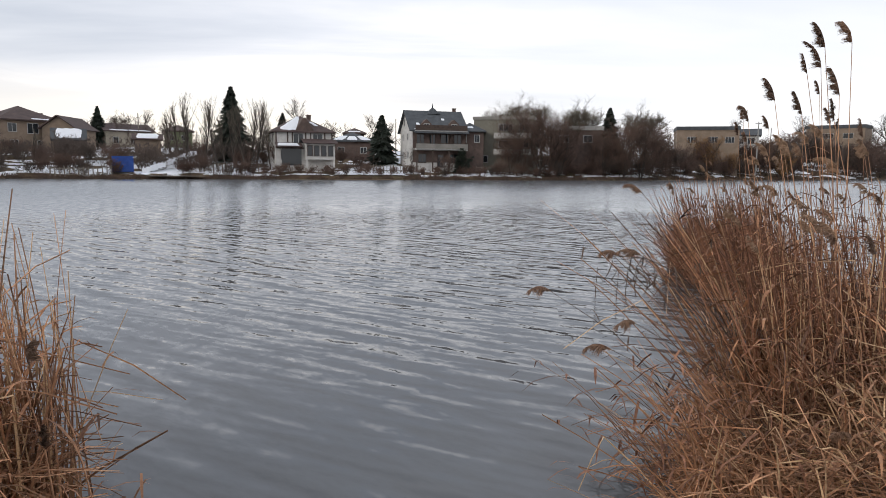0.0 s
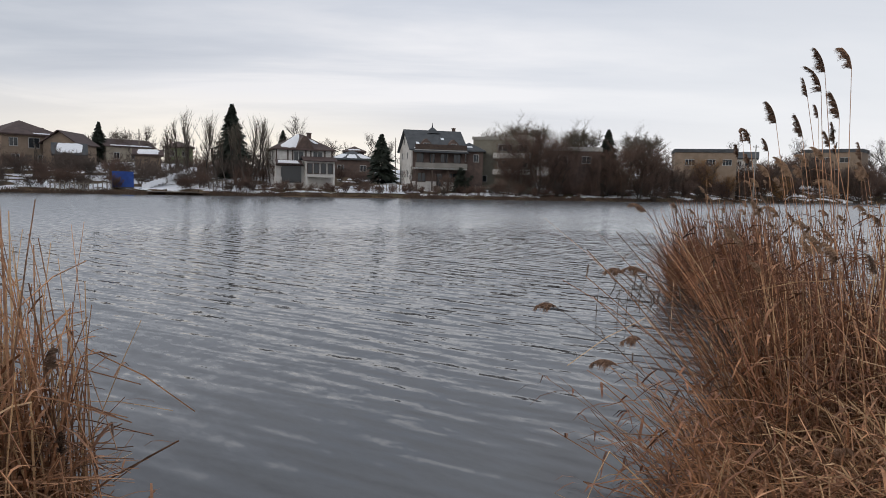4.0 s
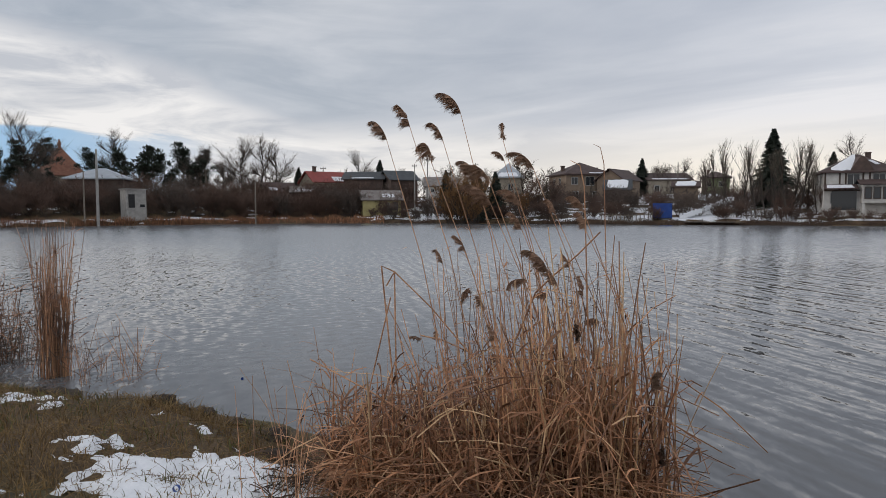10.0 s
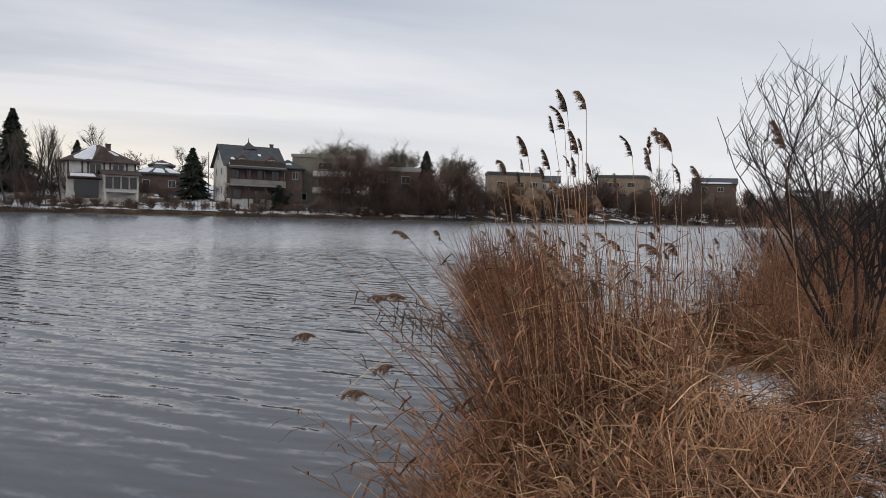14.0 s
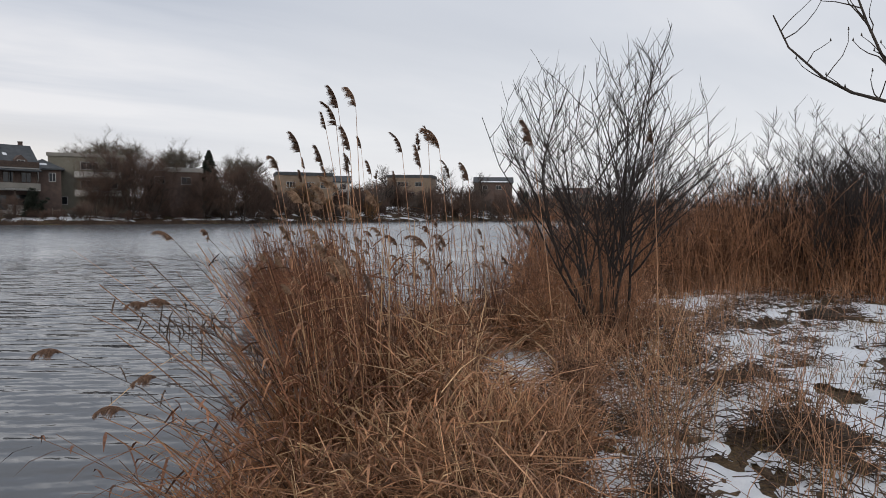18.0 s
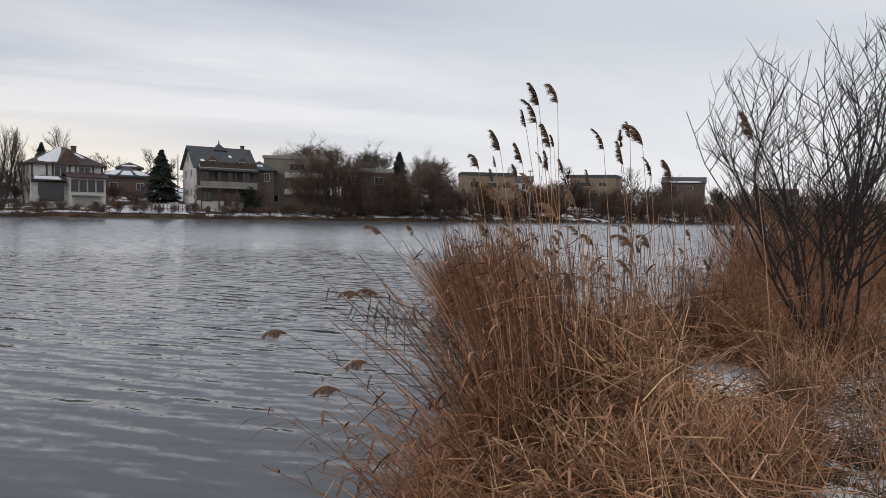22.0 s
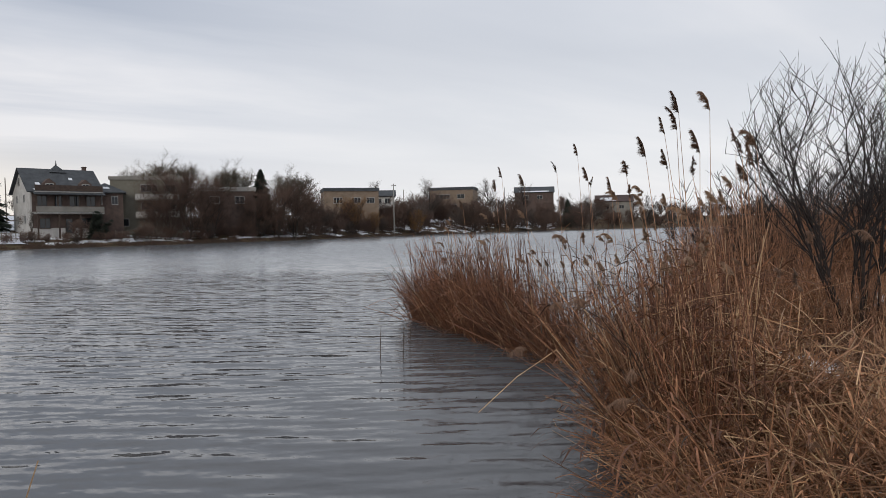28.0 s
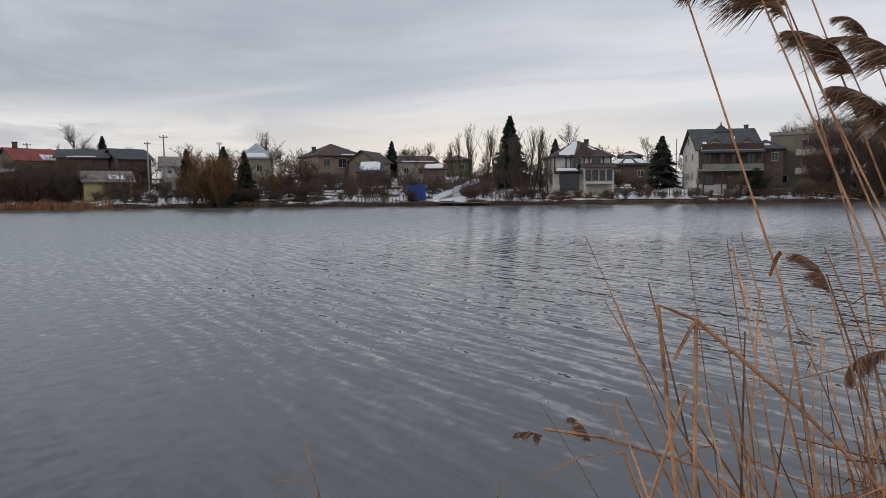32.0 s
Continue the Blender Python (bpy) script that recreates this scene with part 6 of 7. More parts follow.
BELT_FRONT = [(1.9, 1.5), (2.6, 1.5), (3.3, 2.2), (4.2, 3.1), (3.8, 3.6), (2.6, 2.6), (1.8, 2.2)]
sticks, lying = Strands(), Strands()
for x, y in sample(RIGHT, 110, rr):  # long broken stalks that lie across the bed
    litter(sticks, rr, x, y, max(ground_z(x, y), 0.0) + right_h(x, y) * rr.uniform(0.35, 0.95), rr.uniform(0.4, 1.0), 0.0042)
for x, y in sample(BELT_FRONT, 90, rr):
    litter(lying, rr, x, y, max(ground_z(x, y), 0.0) + rr.uniform(0.08, 0.5), rr.uniform(0.4, 0.9), 0.0042)
sticks.done("fallen_stalk_mass", GOLD, right_bed, "pale broken stalks", kind="stuff")
lying.done("fallen_stalk_mass", STRAW, right_bed, "brown broken stalks", kind="stuff")
for x, y in sample(RIGHT, 18, rr):
    p_ = new("plume", PLUMES[int(rr.integers(5))])
    p_.parent = right_bed
    p_.matrix_basis = pose(x, y, max(ground_z(x, y), 0.0) + right_h(x, y) * rr.uniform(0.6, 0.95), rr.normal(0, 20), -70 + rr.normal(0, 30), rr.uniform(-180, 180)) @ Matrix.Diagonal((0.5, 0.5, 0.5, 1))
hang = Strands()
arch = [(2.05, 4.15, 0.45), (1.75, 4.07, 0.95), (1.4, 3.98, 1.25), (1.15, 3.92, 1.36), (0.95, 3.88, 1.38)]
hang.tube(arch, [0.005, 0.0045, 0.004, 0.0035, 0.003], 5)
hang.tube([(2.0, 4.0, 0.5), (1.6, 3.9, 1.02), (1.25, 3.82, 1.22), (1.06, 3.75, 1.30)], [0.005, 0.0045, 0.0035, 0.003], 5)
for k in range(22):  # withered leaves that hang from the bent stalks
    q = along(np.array(arch), rr.uniform(0.25, 1.0)) + np.array([rr.normal(0, 0.05), rr.normal(0, 0.08), rr.normal(-0.02, 0.04)])
    ln = rr.uniform(0.10, 0.28)
    hang.blade([q, q + (rr.normal(0, 0.02), rr.normal(0, 0.02), -ln * 0.5), q + (rr.normal(0, 0.05), rr.normal(0, 0.03), -ln)], [0.006, 0.013, 0.002], (0.8, 0.6, 0.0))
tagged(hang.done("reed_clump", DARKWEED), "withered dark reed leaves hanging over the water", "reeds")

BELT = [(2.0, 1.3), (2.6, 1.5), (3.1, 2.1), (4.2, 3.1), (5.4, 4.1), (6.7, 5.1), (7.3, 5.9), (6.2, 5.8), (5.0, 4.9), (4.0, 3.9), (3.0, 2.8), (2.0, 2.4)]
clump("dry_grass", "belt of matted dry grass and broken reeds", BELT, 84, 2000, lambda x, y: 0.62 + 0.25 * math.sin(3 * x) * math.sin(2.6 * y), 1.0, 1.2, 0.4, 0.03, 0.34, 0.0036, (STRAW, RUST, THATCH), gold=0.15, wild=0.2)
VERGE = [(2.8, 1.2), (3.6, 1.7), (4.6, 2.2), (5.9, 3.2), (7.3, 4.3), (8.4, 5.3), (7.6, 5.8), (6.9, 4.9), (5.6, 3.9), (4.4, 2.9), (3.3, 2.0), (2.7, 1.5)]
clump("dry_grass", "thin dry grass standing through the snow", VERGE, 88, 620, lambda x, y: 0.62, 1.0, 0.8, 0.3, 0.03, 0.26, 0.0036, (STRAW, RUST, DARKWEED), gold=0.25, wild=0.2, long=0.6)
SKIRT = [(5.0, 4.5), (5.7, 4.0), (6.6, 4.4), (7.0, 5.1), (6.7, 5.9), (5.6, 5.9), (5.0, 5.3)]
clump("dry_grass", "reddish dead grass round the foot of the bush", SKIRT, 85, 800, lambda x, y: 1.0, 1.6, 0.8, 0.35, 0.02, 0.2, 0.004, (RUST, RUST, THATCH))
# reeds along the near shore to the west
WEST = [(-12.6, 0.4), (-11.4, 1.0), (-10.6, 1.5), (-11.0, 2.1), (-12.6, 1.6), (-13.6, 0.6)]
clump("reed_clump", "clump of thin brown reeds behind the black case", WEST, 91, 430, lambda x, y: 1.3, 1.6, 0.9, 0.35, 0.05, 0.18, 0.0048, (THATCH, RUST, DARKWEED))
TUFT = [(-9.72, 1.7), (-9.45, 1.72), (-9.45, 1.98), (-9.72, 1.98)]
clump("reed_clump", "narrow upright tuft of brown reeds in the shallows", TUFT, 92, 130, lambda x, y: 1.95, 1.8, 0.3, 0.08, 0.0, 0.05, 0.005, (STRAW, RUST, DARKWEED))
SPARSE = [(-10.4, 1.5), (-8.6, 1.8), (-8.2, 2.6), (-9.8, 3.0)]
clump("reed_clump", "sparse broken stalks in the shallows", SPARSE, 93, 60, lambda x, y: 0.9, 0.5, 0.3, 0.4, 0.1, 0.2)
STRAY = [(-5.4, 2.3), (-4.3, 2.0), (-3.8, 2.3), (-4.2, 3.0), (-5.2, 2.9)]
clump("reed_clump", "few thin stalks at the edge of the bank", STRAY, 94, 26, lambda x, y: 1.0, 0.5, 0.5, 0.3, 0.1, 0.15)


tall_reed(edge_bed, (-11.96, 1.46, 1.69), (-11.9, 1.4, 0.1), DARKS, rr, 0.005, 1.0)


# ---- near bank: the bare bush, thicket and overhanging branch ----
def bush(at, h, seed, label, stems=16, spread=0.42, fine_r=0.0036, mat=TWIG, thick=0.013, low=0.22):
    r = np.random.default_rng(seed)
    ob = new("bush")
    wood, fine = Strands(), Strands()
    for k in range(stems):
        a = r.uniform(0, 2 * np.pi)
        out_ = r.uniform(0.05, spread)
        base = np.array([math.cos(a) * 0.22, math.sin(a) * 0.22, -0.1]) * r.uniform(0.2, 1)
        ln = h * r.uniform(0.72, 1.0)
        stem = bough(wood, r, base, np.array([math.cos(a) * out_, math.sin(a) * out_, 1.0]), ln, thick * r.uniform(0.6, 1.4), 8, 0.09, 0.02, 5)
        for j in range(17 if thick > 0.02 else 9):
            u = r.uniform(low, 0.97) * 8
            p = stem[min(int(u), 7)] * (1 - u % 1) + stem[min(int(u) + 1, 8)] * (u % 1)
            b2 = bough(wood, r, p, rand_dir(r, 1.0, 0.85), ln * r.uniform(0.14, 0.36), 0.0056, 5, 0.12, 0.06, 3)
            for _ in range(7):
                v = r.uniform(0.15, 0.95) * 5
                q = b2[min(int(v), 4)] * (1 - v % 1) + b2[min(int(v) + 1, 5)] * (v % 1)
                bough(fine, r, q, rand_dir(r, 1.0, 0.8), r.uniform(0.12, 0.42), fine_r, 3, 0.14, 0.05)
    wood.done("stem", DARKTWIG, ob)
    fine.done("crown", mat, ob)
    ob.matrix_world = pose(*at, ground_z(*at))
    return tagged(ob, label, "bush")


def tall_bush(at, seed):
    """Stems that fan out low and turn upwards, with straight shoots, in a rounded crown."""
    r = np.random.default_rng(seed)
    ob = new("bush")
    wood, fine = Strands(), Strands()
    core, half = np.array([0.0, 0.0, 2.35]), np.array([1.36, 1.36, 1.50])

    def shoot(s, p, d, length, rad, k, wobble, lift, sides):
        """A bough, shortened where it would leave the crown."""
        for part in (1.0, 0.75, 0.5):
            tip = p + (d / np.linalg.norm(d) + np.array([0, 0, lift])) * length * part * 0.9
            if float((((tip - core) / half) ** 2).sum()) < r.uniform(0.85, 1.15):
                return bough(s, r, p, d, length * part, rad, k, wobble, lift, sides)
        return None

    for k in range(13):
        a = 2 * np.pi * (k + r.uniform(0, 0.9)) / 13
        out_ = r.uniform(0.05, 0.38)
        base = np.array([math.cos(a), math.sin(a), 0]) * r.uniform(0.03, 0.17) + np.array([0, 0, -0.1])
        stem = bough(wood, r, base, np.array([math.cos(a) * out_, math.sin(a) * out_, 1.0]), r.uniform(1.3, 2.2), r.uniform(0.024, 0.036), 6, 0.06, 0.0, 6)
        for j in range(4):
            u = 0.99 if j == 0 else r.uniform(0.55, 0.97)
            b2 = a + r.normal(0, 0.9)
            spread_ = r.uniform(0.15, 1.0)
            limb = shoot(wood, along(stem, u), np.array([math.cos(b2) * spread_, math.sin(b2) * spread_, 1.0]), r.uniform(1.1, 2.3), r.uniform(0.010, 0.015), 7, 0.10, 0.035, 5)
            if limb is None:
                continue
            axis = (limb[-1] - limb[0]) / np.linalg.norm(limb[-1] - limb[0])
            for _ in range(7):
                sub = shoot(fine, along(limb, r.uniform(0.12, 0.97)), axis * 0.6 + rand_dir(r, 0.35, 0.85), r.uniform(0.35, 0.85), r.uniform(0.0052, 0.0068), 4, 0.12, 0.05, 3)
                if sub is None:
                    continue
                for _ in range(4):
                    shoot(fine, along(sub, r.uniform(0.2, 1.0)), axis * 0.4 + rand_dir(r, 0.6, 0.7), r.uniform(0.12, 0.38), r.uniform(0.0034, 0.0044), 3, 0.1, 0.05, 3)
    wood.done("stem", DARKTWIG, ob)
    fine.done("crown", DARKTWIG, ob)
    ob.matrix_world = pose(*at, ground_z(*at))
    return tagged(ob, "tall bare many-stemmed bush rising from the reeds", "bush")


tall_bush((5.98, 4.55), 101)
THICK = [(6.6, 6.4), (8.5, 6.6), (10.5, 7.1), (12.4, 6.2), (13.2, 4.6), (14.6, 4.7), (19, 6.4), (22, 9), (15, 12.5), (9, 9.8), (7.0, 8.6)]
clump("reed_bed", "dense rusty thicket of dead reeds and weeds", THICK, 111, 7500, lambda x, y: 1.75 + 0.06 * max(x - 8, 0) + 0.5 * math.sin(x * 1.3 + 2 * math.sin(y)) * math.sin(y * 1.7), 2.0, 0.6, 0.35, 0.03, 0.22, 0.0058, mats=(RUST, RUST, THATCH), wild=0.12)
for x, y, h in ((15.0, 5.6, 3.6), (17.5, 6.5, 3.8), (13.8, 8.0, 2.9), (12.0, 8.6, 2.6), (16.0, 9.0, 3.2), (14.6, 4.6, 3.2), (19.0, 7.5, 4.0), (14.2, 5.2, 3.0), (13.6, 6.0, 2.6), (15.6, 6.9, 3.6), (9.5, 8.4, 2.4)):
    bush((x, y), h, int(x * 10), "tangled bare shrub in the thicket", 18, 0.95, 0.0065, DARKTWIG)


def overhang():
    """Branches of a tree that stands beside the path."""
    r = np.random.default_rng(121)
    ob = new("tree")
    s, f = Strands(), Strands()
    foot = np.array([3.9, -1.3, ground_z(3.9, -1.3) - 0.2])
    s.tube([foot, foot + (-0.03, 0.05, 0.9), foot + (-0.12, 0.2, 1.7), foot + (-0.2, 0.3, 3.2)], [0.09, 0.075, 0.06, 0.03], 8)
    for path, rad in (([(3.75, -1.15, 1.3), (3.25, -0.4, 1.85), (2.98, 0.15, 2.16), (2.94, 0.27, 2.27), (2.88, 0.45, 2.42), (2.83, 0.57, 2.47), (2.78, 0.65, 2.53), (2.72, 0.76, 2.66), (2.69, 0.81, 2.79)], 0.0115),
                      ([(3.1, -0.1, 2.02), (2.94, 0.27, 2.27), (2.90, 0.40, 2.43), (2.88, 0.45, 2.52), (2.86, 0.49, 2.61), (2.84, 0.53, 2.72), (2.82, 0.57, 2.85), (2.81, 0.60, 3.0)], 0.009),
                      ([(3.7, -1.0, 2.2), (3.2, -0.25, 2.6), (2.97, 0.18, 2.75), (2.93, 0.30, 2.80), (2.90, 0.40, 2.83), (2.86, 0.5, 2.9)], 0.009),
                      ([(3.7, -1.05, 2.0), (3.2, -0.3, 2.5), (2.97, 0.18, 2.59), (2.95, 0.24, 2.62), (2.93, 0.31, 2.65)], 0.007),
                      ([(3.7, -1.05, 1.9), (3.2, -0.3, 2.3), (2.97, 0.17, 2.47), (2.94, 0.28, 2.50), (2.89, 0.40, 2.52), (2.86, 0.47, 2.56)], 0.008)):
        pts = np.array(path)
        s.tube(pts, np.linspace(rad, 0.0028, len(pts)), 6)
        for k in range(16):
            i = int(r.integers(1, len(pts) - 1))
            u = r.random()
            p = pts[i] * (1 - u) + pts[i + 1] * u
            tw = bough(s, r, p, rand_dir(r, 0.7, 0.9), r.uniform(0.05, 0.24), 0.0028, 4, 0.22, 0.08, 4)
            s.tube([tw[-1], tw[-1] + (0, 0, 0.012)], [0.004, 0.001], 4)
    s.done("trunk", BARK, ob)
    return tagged(ob, "bare tree branch with knobbly buds hanging over the bank", "tree")


overhang()


# ---- near bank: snow, grass, litter ----
def snow_depth(amount, X, Y):
    t = amount(X, Y) + 0.13 * fbm(X * 1.3, Y * 1.3, 5) + 0.17 * fbm(X * 4.5, Y * 4.5, 3) + 0.09 * fbm(X * 13, Y * 13, 2)
    return np.clip(t, -0.08, 0.036 + 0.03 * fbm(X * 3, Y * 3, 3))


def snow_sheet(name, x0, x1, y0, y1, step, amount, label):
    xs, ys = np.arange(x0, x1, step), np.arange(y0, y1, step)
    X, Y = np.meshgrid(xs, ys, indexing="ij")
    t = snow_depth(amount, X, Y)
    rim_ = np.minimum(np.minimum(X - x0, x1 - X), np.minimum(Y - y0, y1 - Y)) + 1.1 * fbm(X * 1.1, Y * 1.1, 4)
    t = t - 0.2 * (1 - smooth(rim_, 0.0, 1.6))
    Z = height(X, Y) + t
    t = np.where(near_side(X, Y) < 0.1, -0.08, t)
    n, m = X.shape
    i, j = np.nonzero((t[:-1, :-1] > -0.035) & (t[1:, 1:] > -0.035))
    q = lambda a, b_: a * m + b_
    f = np.stack([q(i, j), q(i + 1, j), q(i + 1, j + 1), q(i, j + 1)], -1)
    used, inv = np.unique(f, return_inverse=True)
    v = np.stack([X, Y, Z], -1).reshape(-1, 3)[used]
    ob = mesh_object(name, v.tolist(), inv.reshape(f.shape).tolist(), SNOW, smooth=True)
    return tagged(ob, label, "snow", kind="stuff")


def left_amount(X, Y):
    t = np.full(X.shape, -0.066)
    for cx, cy, rx, ry, k in ((-4.35, 1.15, 0.62, 0.55, 0.17), (-3.8, 1.45, 0.5, 0.42, 0.15), (-5.15, 1.6, 0.28, 0.14, 0.12), (-5.6, -0.25, 0.6, 0.3, 0.12), (-4.95, 0.15, 0.2, 0.14, 0.10), (-4.9, -0.5, 0.5, 0.3, 0.13), (-3.2, 1.35, 0.5, 0.3, 0.08), (-3.3, 0.6, 0.6, 0.4, 0.10), (-11.0, -0.2, 0.7, 0.4, 0.12)):
        t = np.maximum(t, -0.075 + k * np.exp(-(((X - cx) / rx) ** 2 + ((Y - cy) / ry) ** 2) * 0.7))
    return t


def right_amount(X, Y):
    t = 0.065 * smooth(X * 0.75 - Y * 0.62 - 0.2, -1.9, 1.0) - 0.004 - 0.03 * smooth(X, 7, 12)
    t = t + 0.16 * np.exp(-(((X - 4.65) / 0.42) ** 2 + ((Y - 4.6) / 0.42) ** 2))
    return t - 0.1 * smooth(Y - 6.6 - 0.2 * X, 0, 1.2) - 0.12 * np.exp(-(((X - 4.6) / 0.5) ** 2 + ((Y - 1.7) / 0.35) ** 2)) - 0.05 * smooth(1.5 - X, 0, 1.5)


snow_sheet("snow", -13.0, -1.8, -3.2, 3.4, 0.035, left_amount, "patches of thawing snow on the grass bank")
snow_sheet("snow", 0.8, 26.0, -7.0, 9.0, 0.07, right_amount, "thawing snow on the path beside the reeds")


snow_sheet("snow", 24.9, 60.0, -12.0, 17.0, 0.3, lambda X, Y: right_amount(X, Y) + 0.05, "snow on the open ground past the thicket")
for x, y, h in ((23.0, 6.4, 3.2), (25.5, 5.6, 3.0), (28.0, 8.0, 3.6)):
    bush((x, y), h, int(x * 10), "tangled bare shrub past the thicket", 12, 0.9, 0.008)


def grass():
    r = np.random.default_rng(131)
    dead, green = Strands(), Strands()
    n = 0
    while n < 44000:
        pick = r.random()
        if pick < 0.1:
            x, y = r.uniform(-2.6, 2.6), r.uniform(-4.0, 1.6)
        elif pick < 0.55:
            x, y = r.uniform(-9.5, -2.2), r.uniform(-2.4, 2.5)
        else:
            x, y = r.uniform(1.5, 13), r.uniform(-0.5, 7.5)
        if lookup(_edge, x, y) < 0.1:
            continue
        n += 1
        if x > 0 and math.sin(x * 2.3 + 1.7 * math.sin(y * 1.9)) * math.sin(y * 2.9 + 1.3 * math.sin(x * 2.1)) < 0.25 and x - y > 1.6:
            continue
        tuft = math.sin(x * 2.3 + 1.7 * math.sin(y * 1.9)) * math.sin(y * 2.9 + 1.3 * math.sin(x * 2.1)) * 0.5
        h = r.uniform(0.03, 0.10) * (1.0 if x < 0 else 1.3) * (1.8 if tuft > 0.22 else 1.0)
        z = ground_z(x, y)
        d = r.normal(0, 0.7, 2) * h
        a = r.uniform(0, np.pi)
        s = green if (tuft < -0.1 and r.random() < 0.32 and x < 0) else dead
        s.blade([(x, y, z - 0.01), (x + d[0] * 0.4, y + d[1] * 0.4, z + h * 0.7), (x + d[0], y + d[1], z + h)], [0.006, 0.005, 0.001], (math.cos(a), math.sin(a), 0))
    tagged(dead.done("dead_grass", GRASS), "short dead grass on the bank", "grass", kind="stuff")
    tagged(green.done("green_grass", GREEN), "short green grass on the bank", "grass", kind="stuff")


grass()


def straw_litter():
    r = np.random.default_rng(133)
    s = Strands()
    for _ in range(2600):
        x, y = (r.uniform(-8.5, -3), r.uniform(-1.6, 2.2)) if r.random() < 0.85 else (r.uniform(2.2, 9), r.uniform(0, 5))
        if lookup(_edge, x, y) > 0.1:
            litter(s, r, x, y, ground_z(x, y) + 0.035, r.uniform(0.06, 0.36), 0.0022)
    tagged(s.done("straw_litter", GRASS), "bits of broken straw strewn on the turf", "straw", kind="stuff")


straw_litter()


def weeds():
    """Tall dry stems and dark tussocks between the snow patches of the path."""
    r = np.random.default_rng(141)
    ob = new("weeds")
    st, tw = Strands(), Strands()
    spots_ = [(4.7, 1.75, 0.5, 260), (3.9, 2.6, 0.5, 220), (5.4, 2.6, 0.55, 200), (6.3, 3.6, 0.6, 240), (7.2, 2.9, 0.4, 120), (8.4, 4.6, 0.6, 200), (5.0, 3.6, 0.7, 320), (9.6, 3.8, 0.4, 90), (3.2, 1.6, 0.35, 150), (10.5, 5.6, 0.6, 250), (9.4, 5.2, 0.6, 260), (12.0, 5.8, 0.8, 300), (10.8, 4.2, 0.5, 200), (13.2, 5.2, 0.8, 260), (8.8, 5.9, 0.7, 300), (7.8, 4.4, 0.4, 200), (7.6, 5.2, 0.7, 260), (6.6, 1.8, 0.3, 70), (4.3, 1.2, 0.5, 260), (8.0, 3.4, 0.4, 130), (9.0, 2.8, 0.35, 90), (11.5, 4.6, 0.5, 120), (6.0, 2.7, 0.4, 160), (7.0, 4.2, 0.5, 200), (3.6, 0.9, 0.3, 120), (5.6, 1.3, 0.3, 90), (4.75, 1.75, 0.45, 420), (-3.85, 1.3, 0.22, 90), (-3.45, 1.1, 0.2, 60), (-4.9, -0.45, 0.15, 40), (-3.3, 0.9, 0.2, 60)]
    for cx, cy, rad, n in spots_:
        for _ in range(n):
            x, y = cx + r.normal(0, rad * 0.34), cy + r.normal(0, rad * 0.34)
            if r.random() < 0.16:
                stalk(st, r, x, y, r.uniform(0.3, 0.9), 0.05, 0.003, 0.4, 0.25)
            else:
                litter(tw, r, x, y, ground_z(x, y) + r.uniform(0.0, 1.0) ** 2 * 0.24, r.uniform(0.10, 0.32), 0.0042)
    px_, py_ = r.uniform(2.2, 13, 14000), r.uniform(-3, 7, 14000)
    thaw = snow_depth(right_amount, px_, py_)
    for x, y, d in zip(px_, py_, thaw):  # ragged tufts where the ground has thawed
        if d < -0.015 and lookup(_edge, x, y) > 0.1:
            for _ in range(3):
                litter(tw, r, x + r.normal(0, 0.05), y + r.normal(0, 0.05), ground_z(x, y) + r.uniform(0.0, 0.09), r.uniform(0.06, 0.2), 0.0042)
    st.done("stems", STRAW, ob, kind="stuff")
    tw.done("tussock", DARKWEED, ob, kind="stuff")
    return tagged(ob, "dry weeds and dark tussocks in the snow", "weeds")


weeds()


def bank_weeds():
    r = np.random.default_rng(145)
    ob = new("weeds")
    s = Strands()
    for k in range(16):
        pts = stalk(s, r, r.uniform(-4.6, -3.3), r.uniform(-0.75, -0.35), r.uniform(0.35, 0.8), 0.02, 0.0042, 0.2, 0.14)
        for _ in range(4):
            i = int(r.integers(1, len(pts) - 1))
            bough(s, r, pts[i], rand_dir(r, 0.9, 0.7), r.uniform(0.08, 0.2), 0.0022, 3, 0.2, 0.05)
    s.done("stem_mass", DARKWEED, ob, kind="stuff")
    return tagged(ob, "thin dark dead weed stems in the snow", "weeds")


bank_weeds()


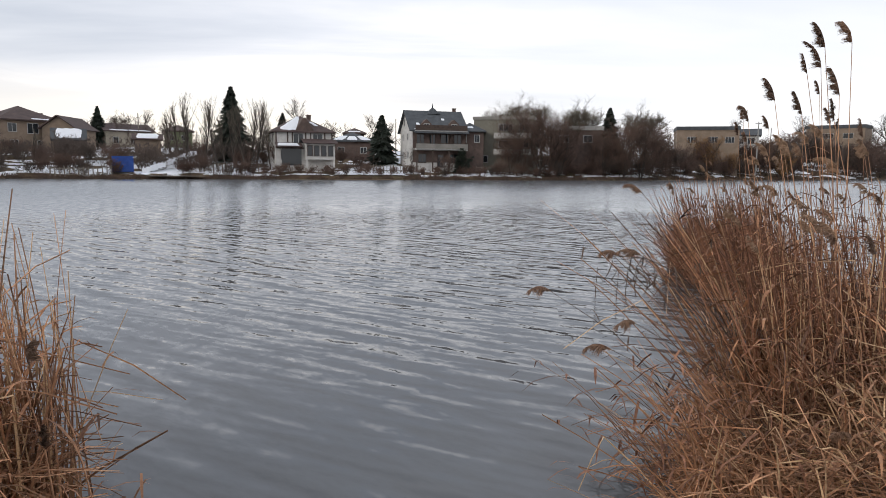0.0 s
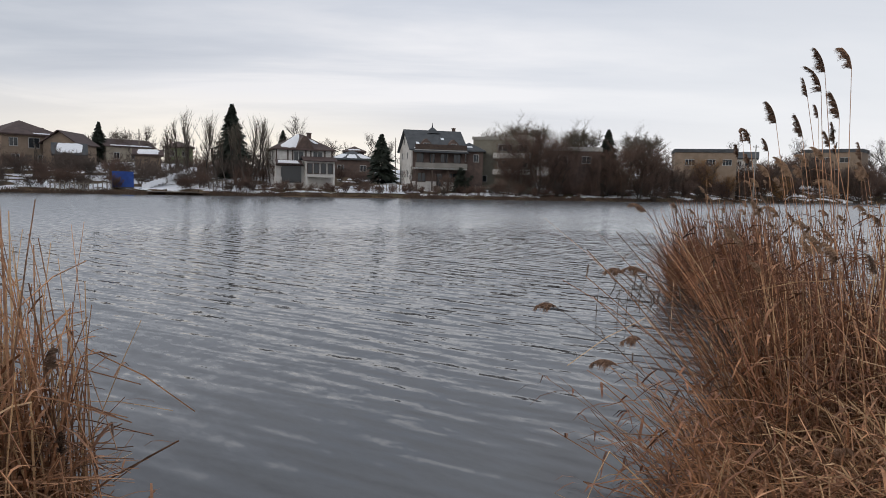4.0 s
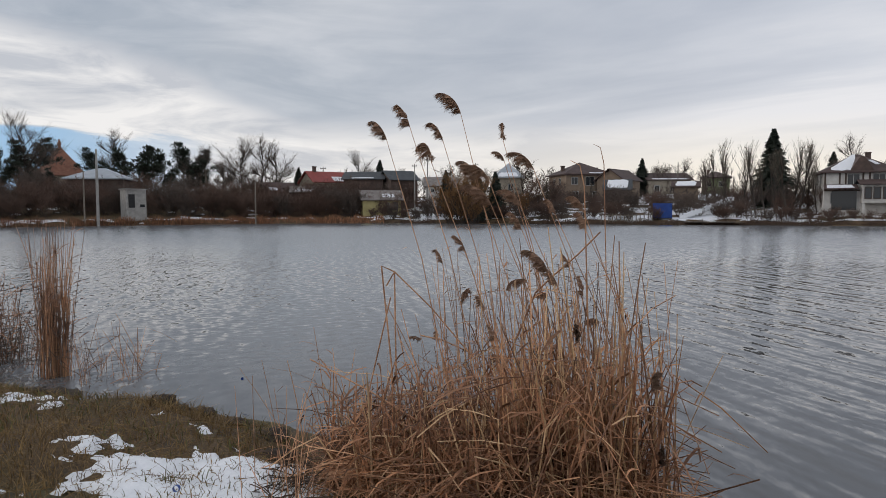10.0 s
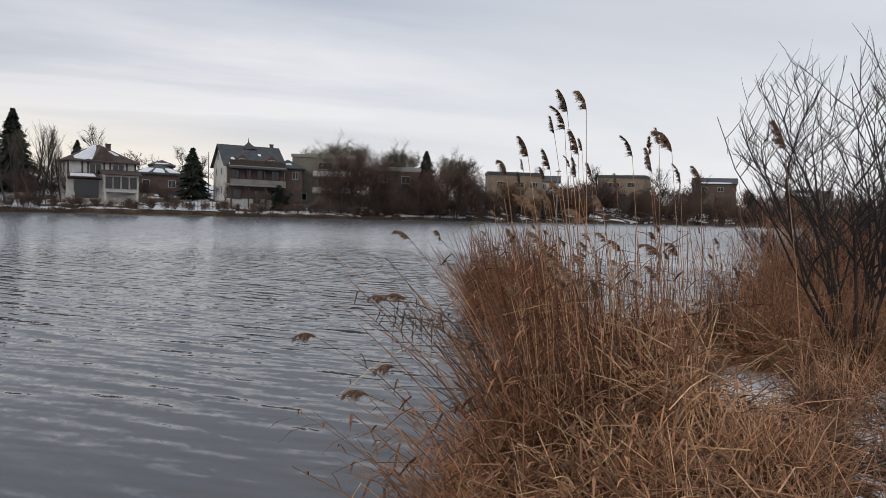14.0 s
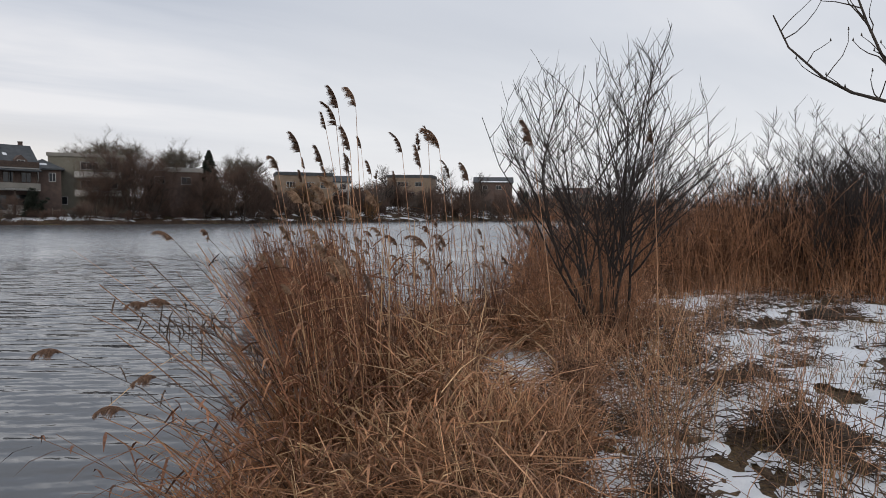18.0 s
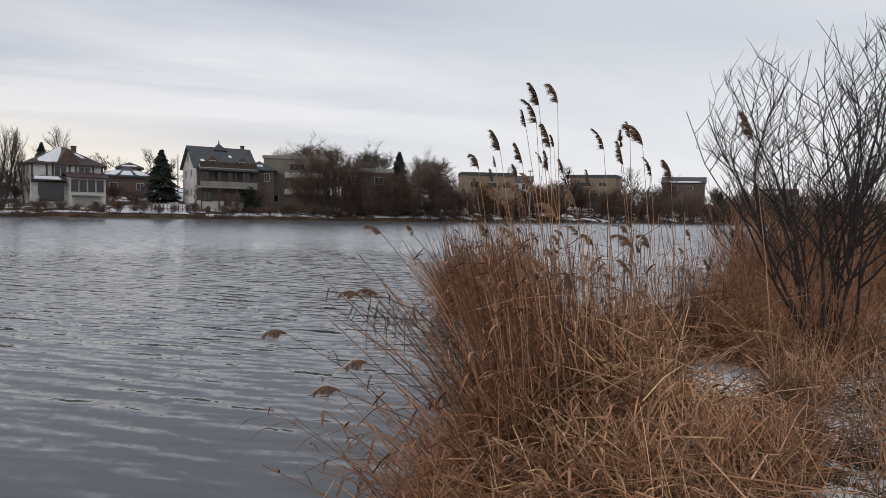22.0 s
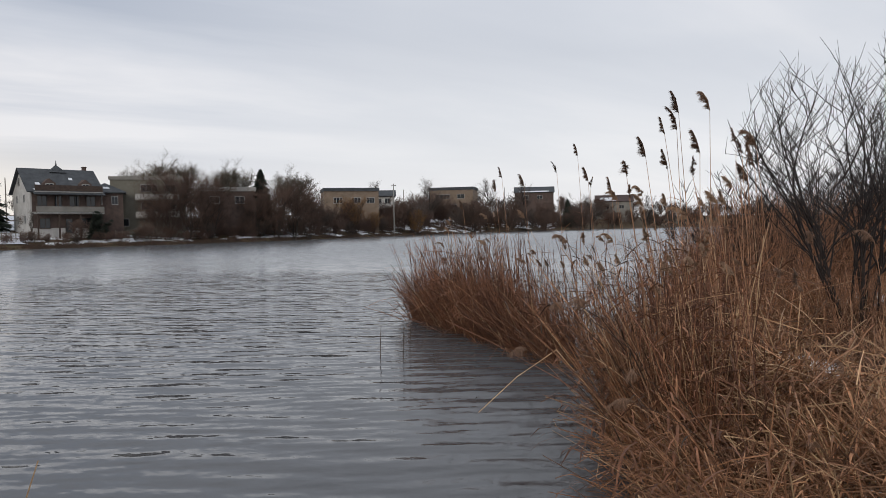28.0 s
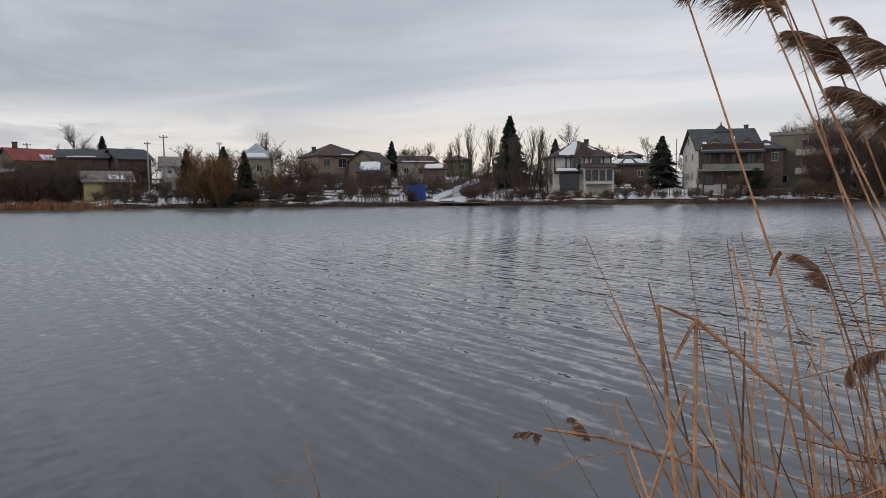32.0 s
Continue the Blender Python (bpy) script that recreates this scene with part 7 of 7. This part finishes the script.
def black_case():
    """An open black plastic case lying on its side on the turf."""
    ob = new("case")
    x, y = -8.3, 0.65
    ob.matrix_world = pose(x, y, ground_z(x, y) + 0.01, 0, 0, 62) @ pose(0, 0, 0, 14, 9, 0) @ Matrix.Diagonal((0.70, 0.72, 0.72, 1))
    solid("tray", joined(box(-0.34, 0.34, -0.20, 0.20, 0.0, 0.04), box(-0.34, 0.34, 0.16, 0.20, 0.04, 0.22), box(-0.34, 0.34, -0.20, -0.16, 0.04, 0.18), box(-0.34, -0.30, -0.16, 0.16, 0.04, 0.20), box(0.30, 0.34, -0.16, 0.16, 0.04, 0.20)), BLACK, ob, bevel=0.006)
    lid = solid("lid", joined(box(-0.36, 0.32, -0.22, 0.16, 0.0, 0.05), box(-0.26, 0.2, -0.14, 0.08, 0.05, 0.075)), BLACK, ob, bevel=0.005)
    lid.matrix_basis = pose(0.01, 0.02, 0.222, -4, 3, 4)
    for sx in (-0.22, 0.22):
        solid("latch", box(sx - 0.03, sx + 0.03, -0.225, -0.195, 0.08, 0.16), IRON, ob, bevel=0.004)
    for k in range(2):
        wheel = Strands()
        wheel.tube([(-0.30 + 0.6 * k, -0.20, 0.05), (-0.30 + 0.6 * k, -0.24, 0.05)], [0.05, 0.05], 10)
        wheel.done("wheel", BLACK, ob)
    return tagged(ob, "scuffed open black plastic case lying on the turf", "case")


black_case()


def bottle(x, y, z, size, turn, tilt, label):
    ob = new("bottle")
    ob.matrix_world = pose(x, y, z, tilt, 0, turn)
    prof = [(0.0, 0.0), (0.030, 0.0), (0.034, 0.01), (0.033, 0.07), (0.034, 0.08), (0.033, 0.14), (0.028, 0.17), (0.012, 0.21), (0.012, 0.235)]
    s = Strands()
    s.tube([(0, 0, zz * size) for _, zz in prof], [rr_ * size + 0.0005 for rr_, _ in prof], 12)
    s.done("body", PLASTIC, ob)
    c = Strands()
    c.tube([(0, 0, 0.235 * size), (0, 0, 0.255 * size)], [0.014 * size, 0.014 * size], 12)
    c.done("cap", BLUE, ob)
    return tagged(ob, label, "bottle")


bottle(-4.35, 1.02, ground_z(-4.35, 1.02) + 0.09, 1.3, 40, 82, "crumpled pale blue plastic bottle lying in the snow")
bottle(-7.05, 3.0, -0.02, 1.0, 10, 24, "pale plastic bottle bobbing at the bank")


def clods():
    r = np.random.default_rng(151)
    for x, y, s in ((-9.15, 1.55, 0.24), (-8.8, 1.5, 0.22), (-7.3, 2.15, 0.17), (-6.6, 2.2, 0.15), (-6.9, 2.15, 0.11), (-8.0, 1.4, 0.24), (-8.35, 1.25, 0.17), (-6.0, 2.25, 0.12), (-5.4, 2.25, 0.15), (-3.95, 0.75, 0.16), (-4.8, 1.85, 0.15), (4.9, 1.6, 0.3), (7.6, 1.6, 0.2), (8.8, 2.6, 0.22), (10.6, 4.4, 0.3)):
        bm = bmesh.new()
        bmesh.ops.create_icosphere(bm, subdivisions=4, radius=1.0)
        off = r.uniform(0, 50)
        for v in bm.verts:
            k = 1 + 0.35 * noise.noise(v.co * 1.6 + Vector((off, 0, 0))) + 0.2 * noise.noise(v.co * 5 + Vector((0, off, 0))) + 0.12 * noise.noise(v.co * 13 + Vector((off, off, 0)))
            v.co = Vector((v.co.x * k * s, v.co.y * k * s * 0.75, v.co.z * k * s * 0.42))
        me = bpy.data.meshes.new("clod")
        bm.to_mesh(me)
        bm.free()
        me.materials.append(EARTH)
        me.shade_smooth()
        ob = new("clod", me)
        ob.matrix_world = pose(x, y, ground_z(x, y), 0, 0, r.uniform(0, 360))
        tagged(ob, "rough dark clod of turf at the bank's edge", "clod", "clods of turf")


clods()


def rag(x, y, size, seed, mat, label):
    r = np.random.default_rng(seed)
    n = 14
    X, Y = np.meshgrid(np.linspace(-1, 1, n), np.linspace(-0.6, 0.6, n), indexing="ij")
    wx, wy = x + X * size + 0.1 * size * fbm(X * 2 + seed, Y * 2), y + Y * size
    Z = height(wx, wy) + 0.05 + 0.09 * fbm(X * 2.2 + seed, Y * 2.2, 3)
    v = np.stack([wx, wy, Z], -1).reshape(-1, 3)
    f = [(i * n + j, (i + 1) * n + j, (i + 1) * n + j + 1, i * n + j + 1) for i in range(n - 1) for j in range(n - 1)]
    ob = mesh_object("rag", v.tolist(), f, mat, smooth=True)
    m = ob.modifiers.new("thick", "SOLIDIFY")
    m.thickness = 0.012
    return tagged(ob, label, "rag")


rag(-10.3, 0.4, 0.2, 3, RAG, "crumpled green plastic scrap on the bank")
rag(-9.7, 0.75, 0.22, 9, PLASTIC, "crumpled pale plastic scrap beside the black case")
for x, y in ((2.61, 9.14), (2.45, 9.05), (2.2, 9.3)):  # stalks standing in the open water
    s_ = Strands()
    s_.tube([(x, y, -0.5), (x + 0.01, y, 0.15), (x + 0.03, y, 0.5)], [0.006, 0.006, 0.004], 5)
    tagged(s_.done("stalk", DARKWEED), "dark broken stalk standing in the water", "stalk", "stalks in the water")
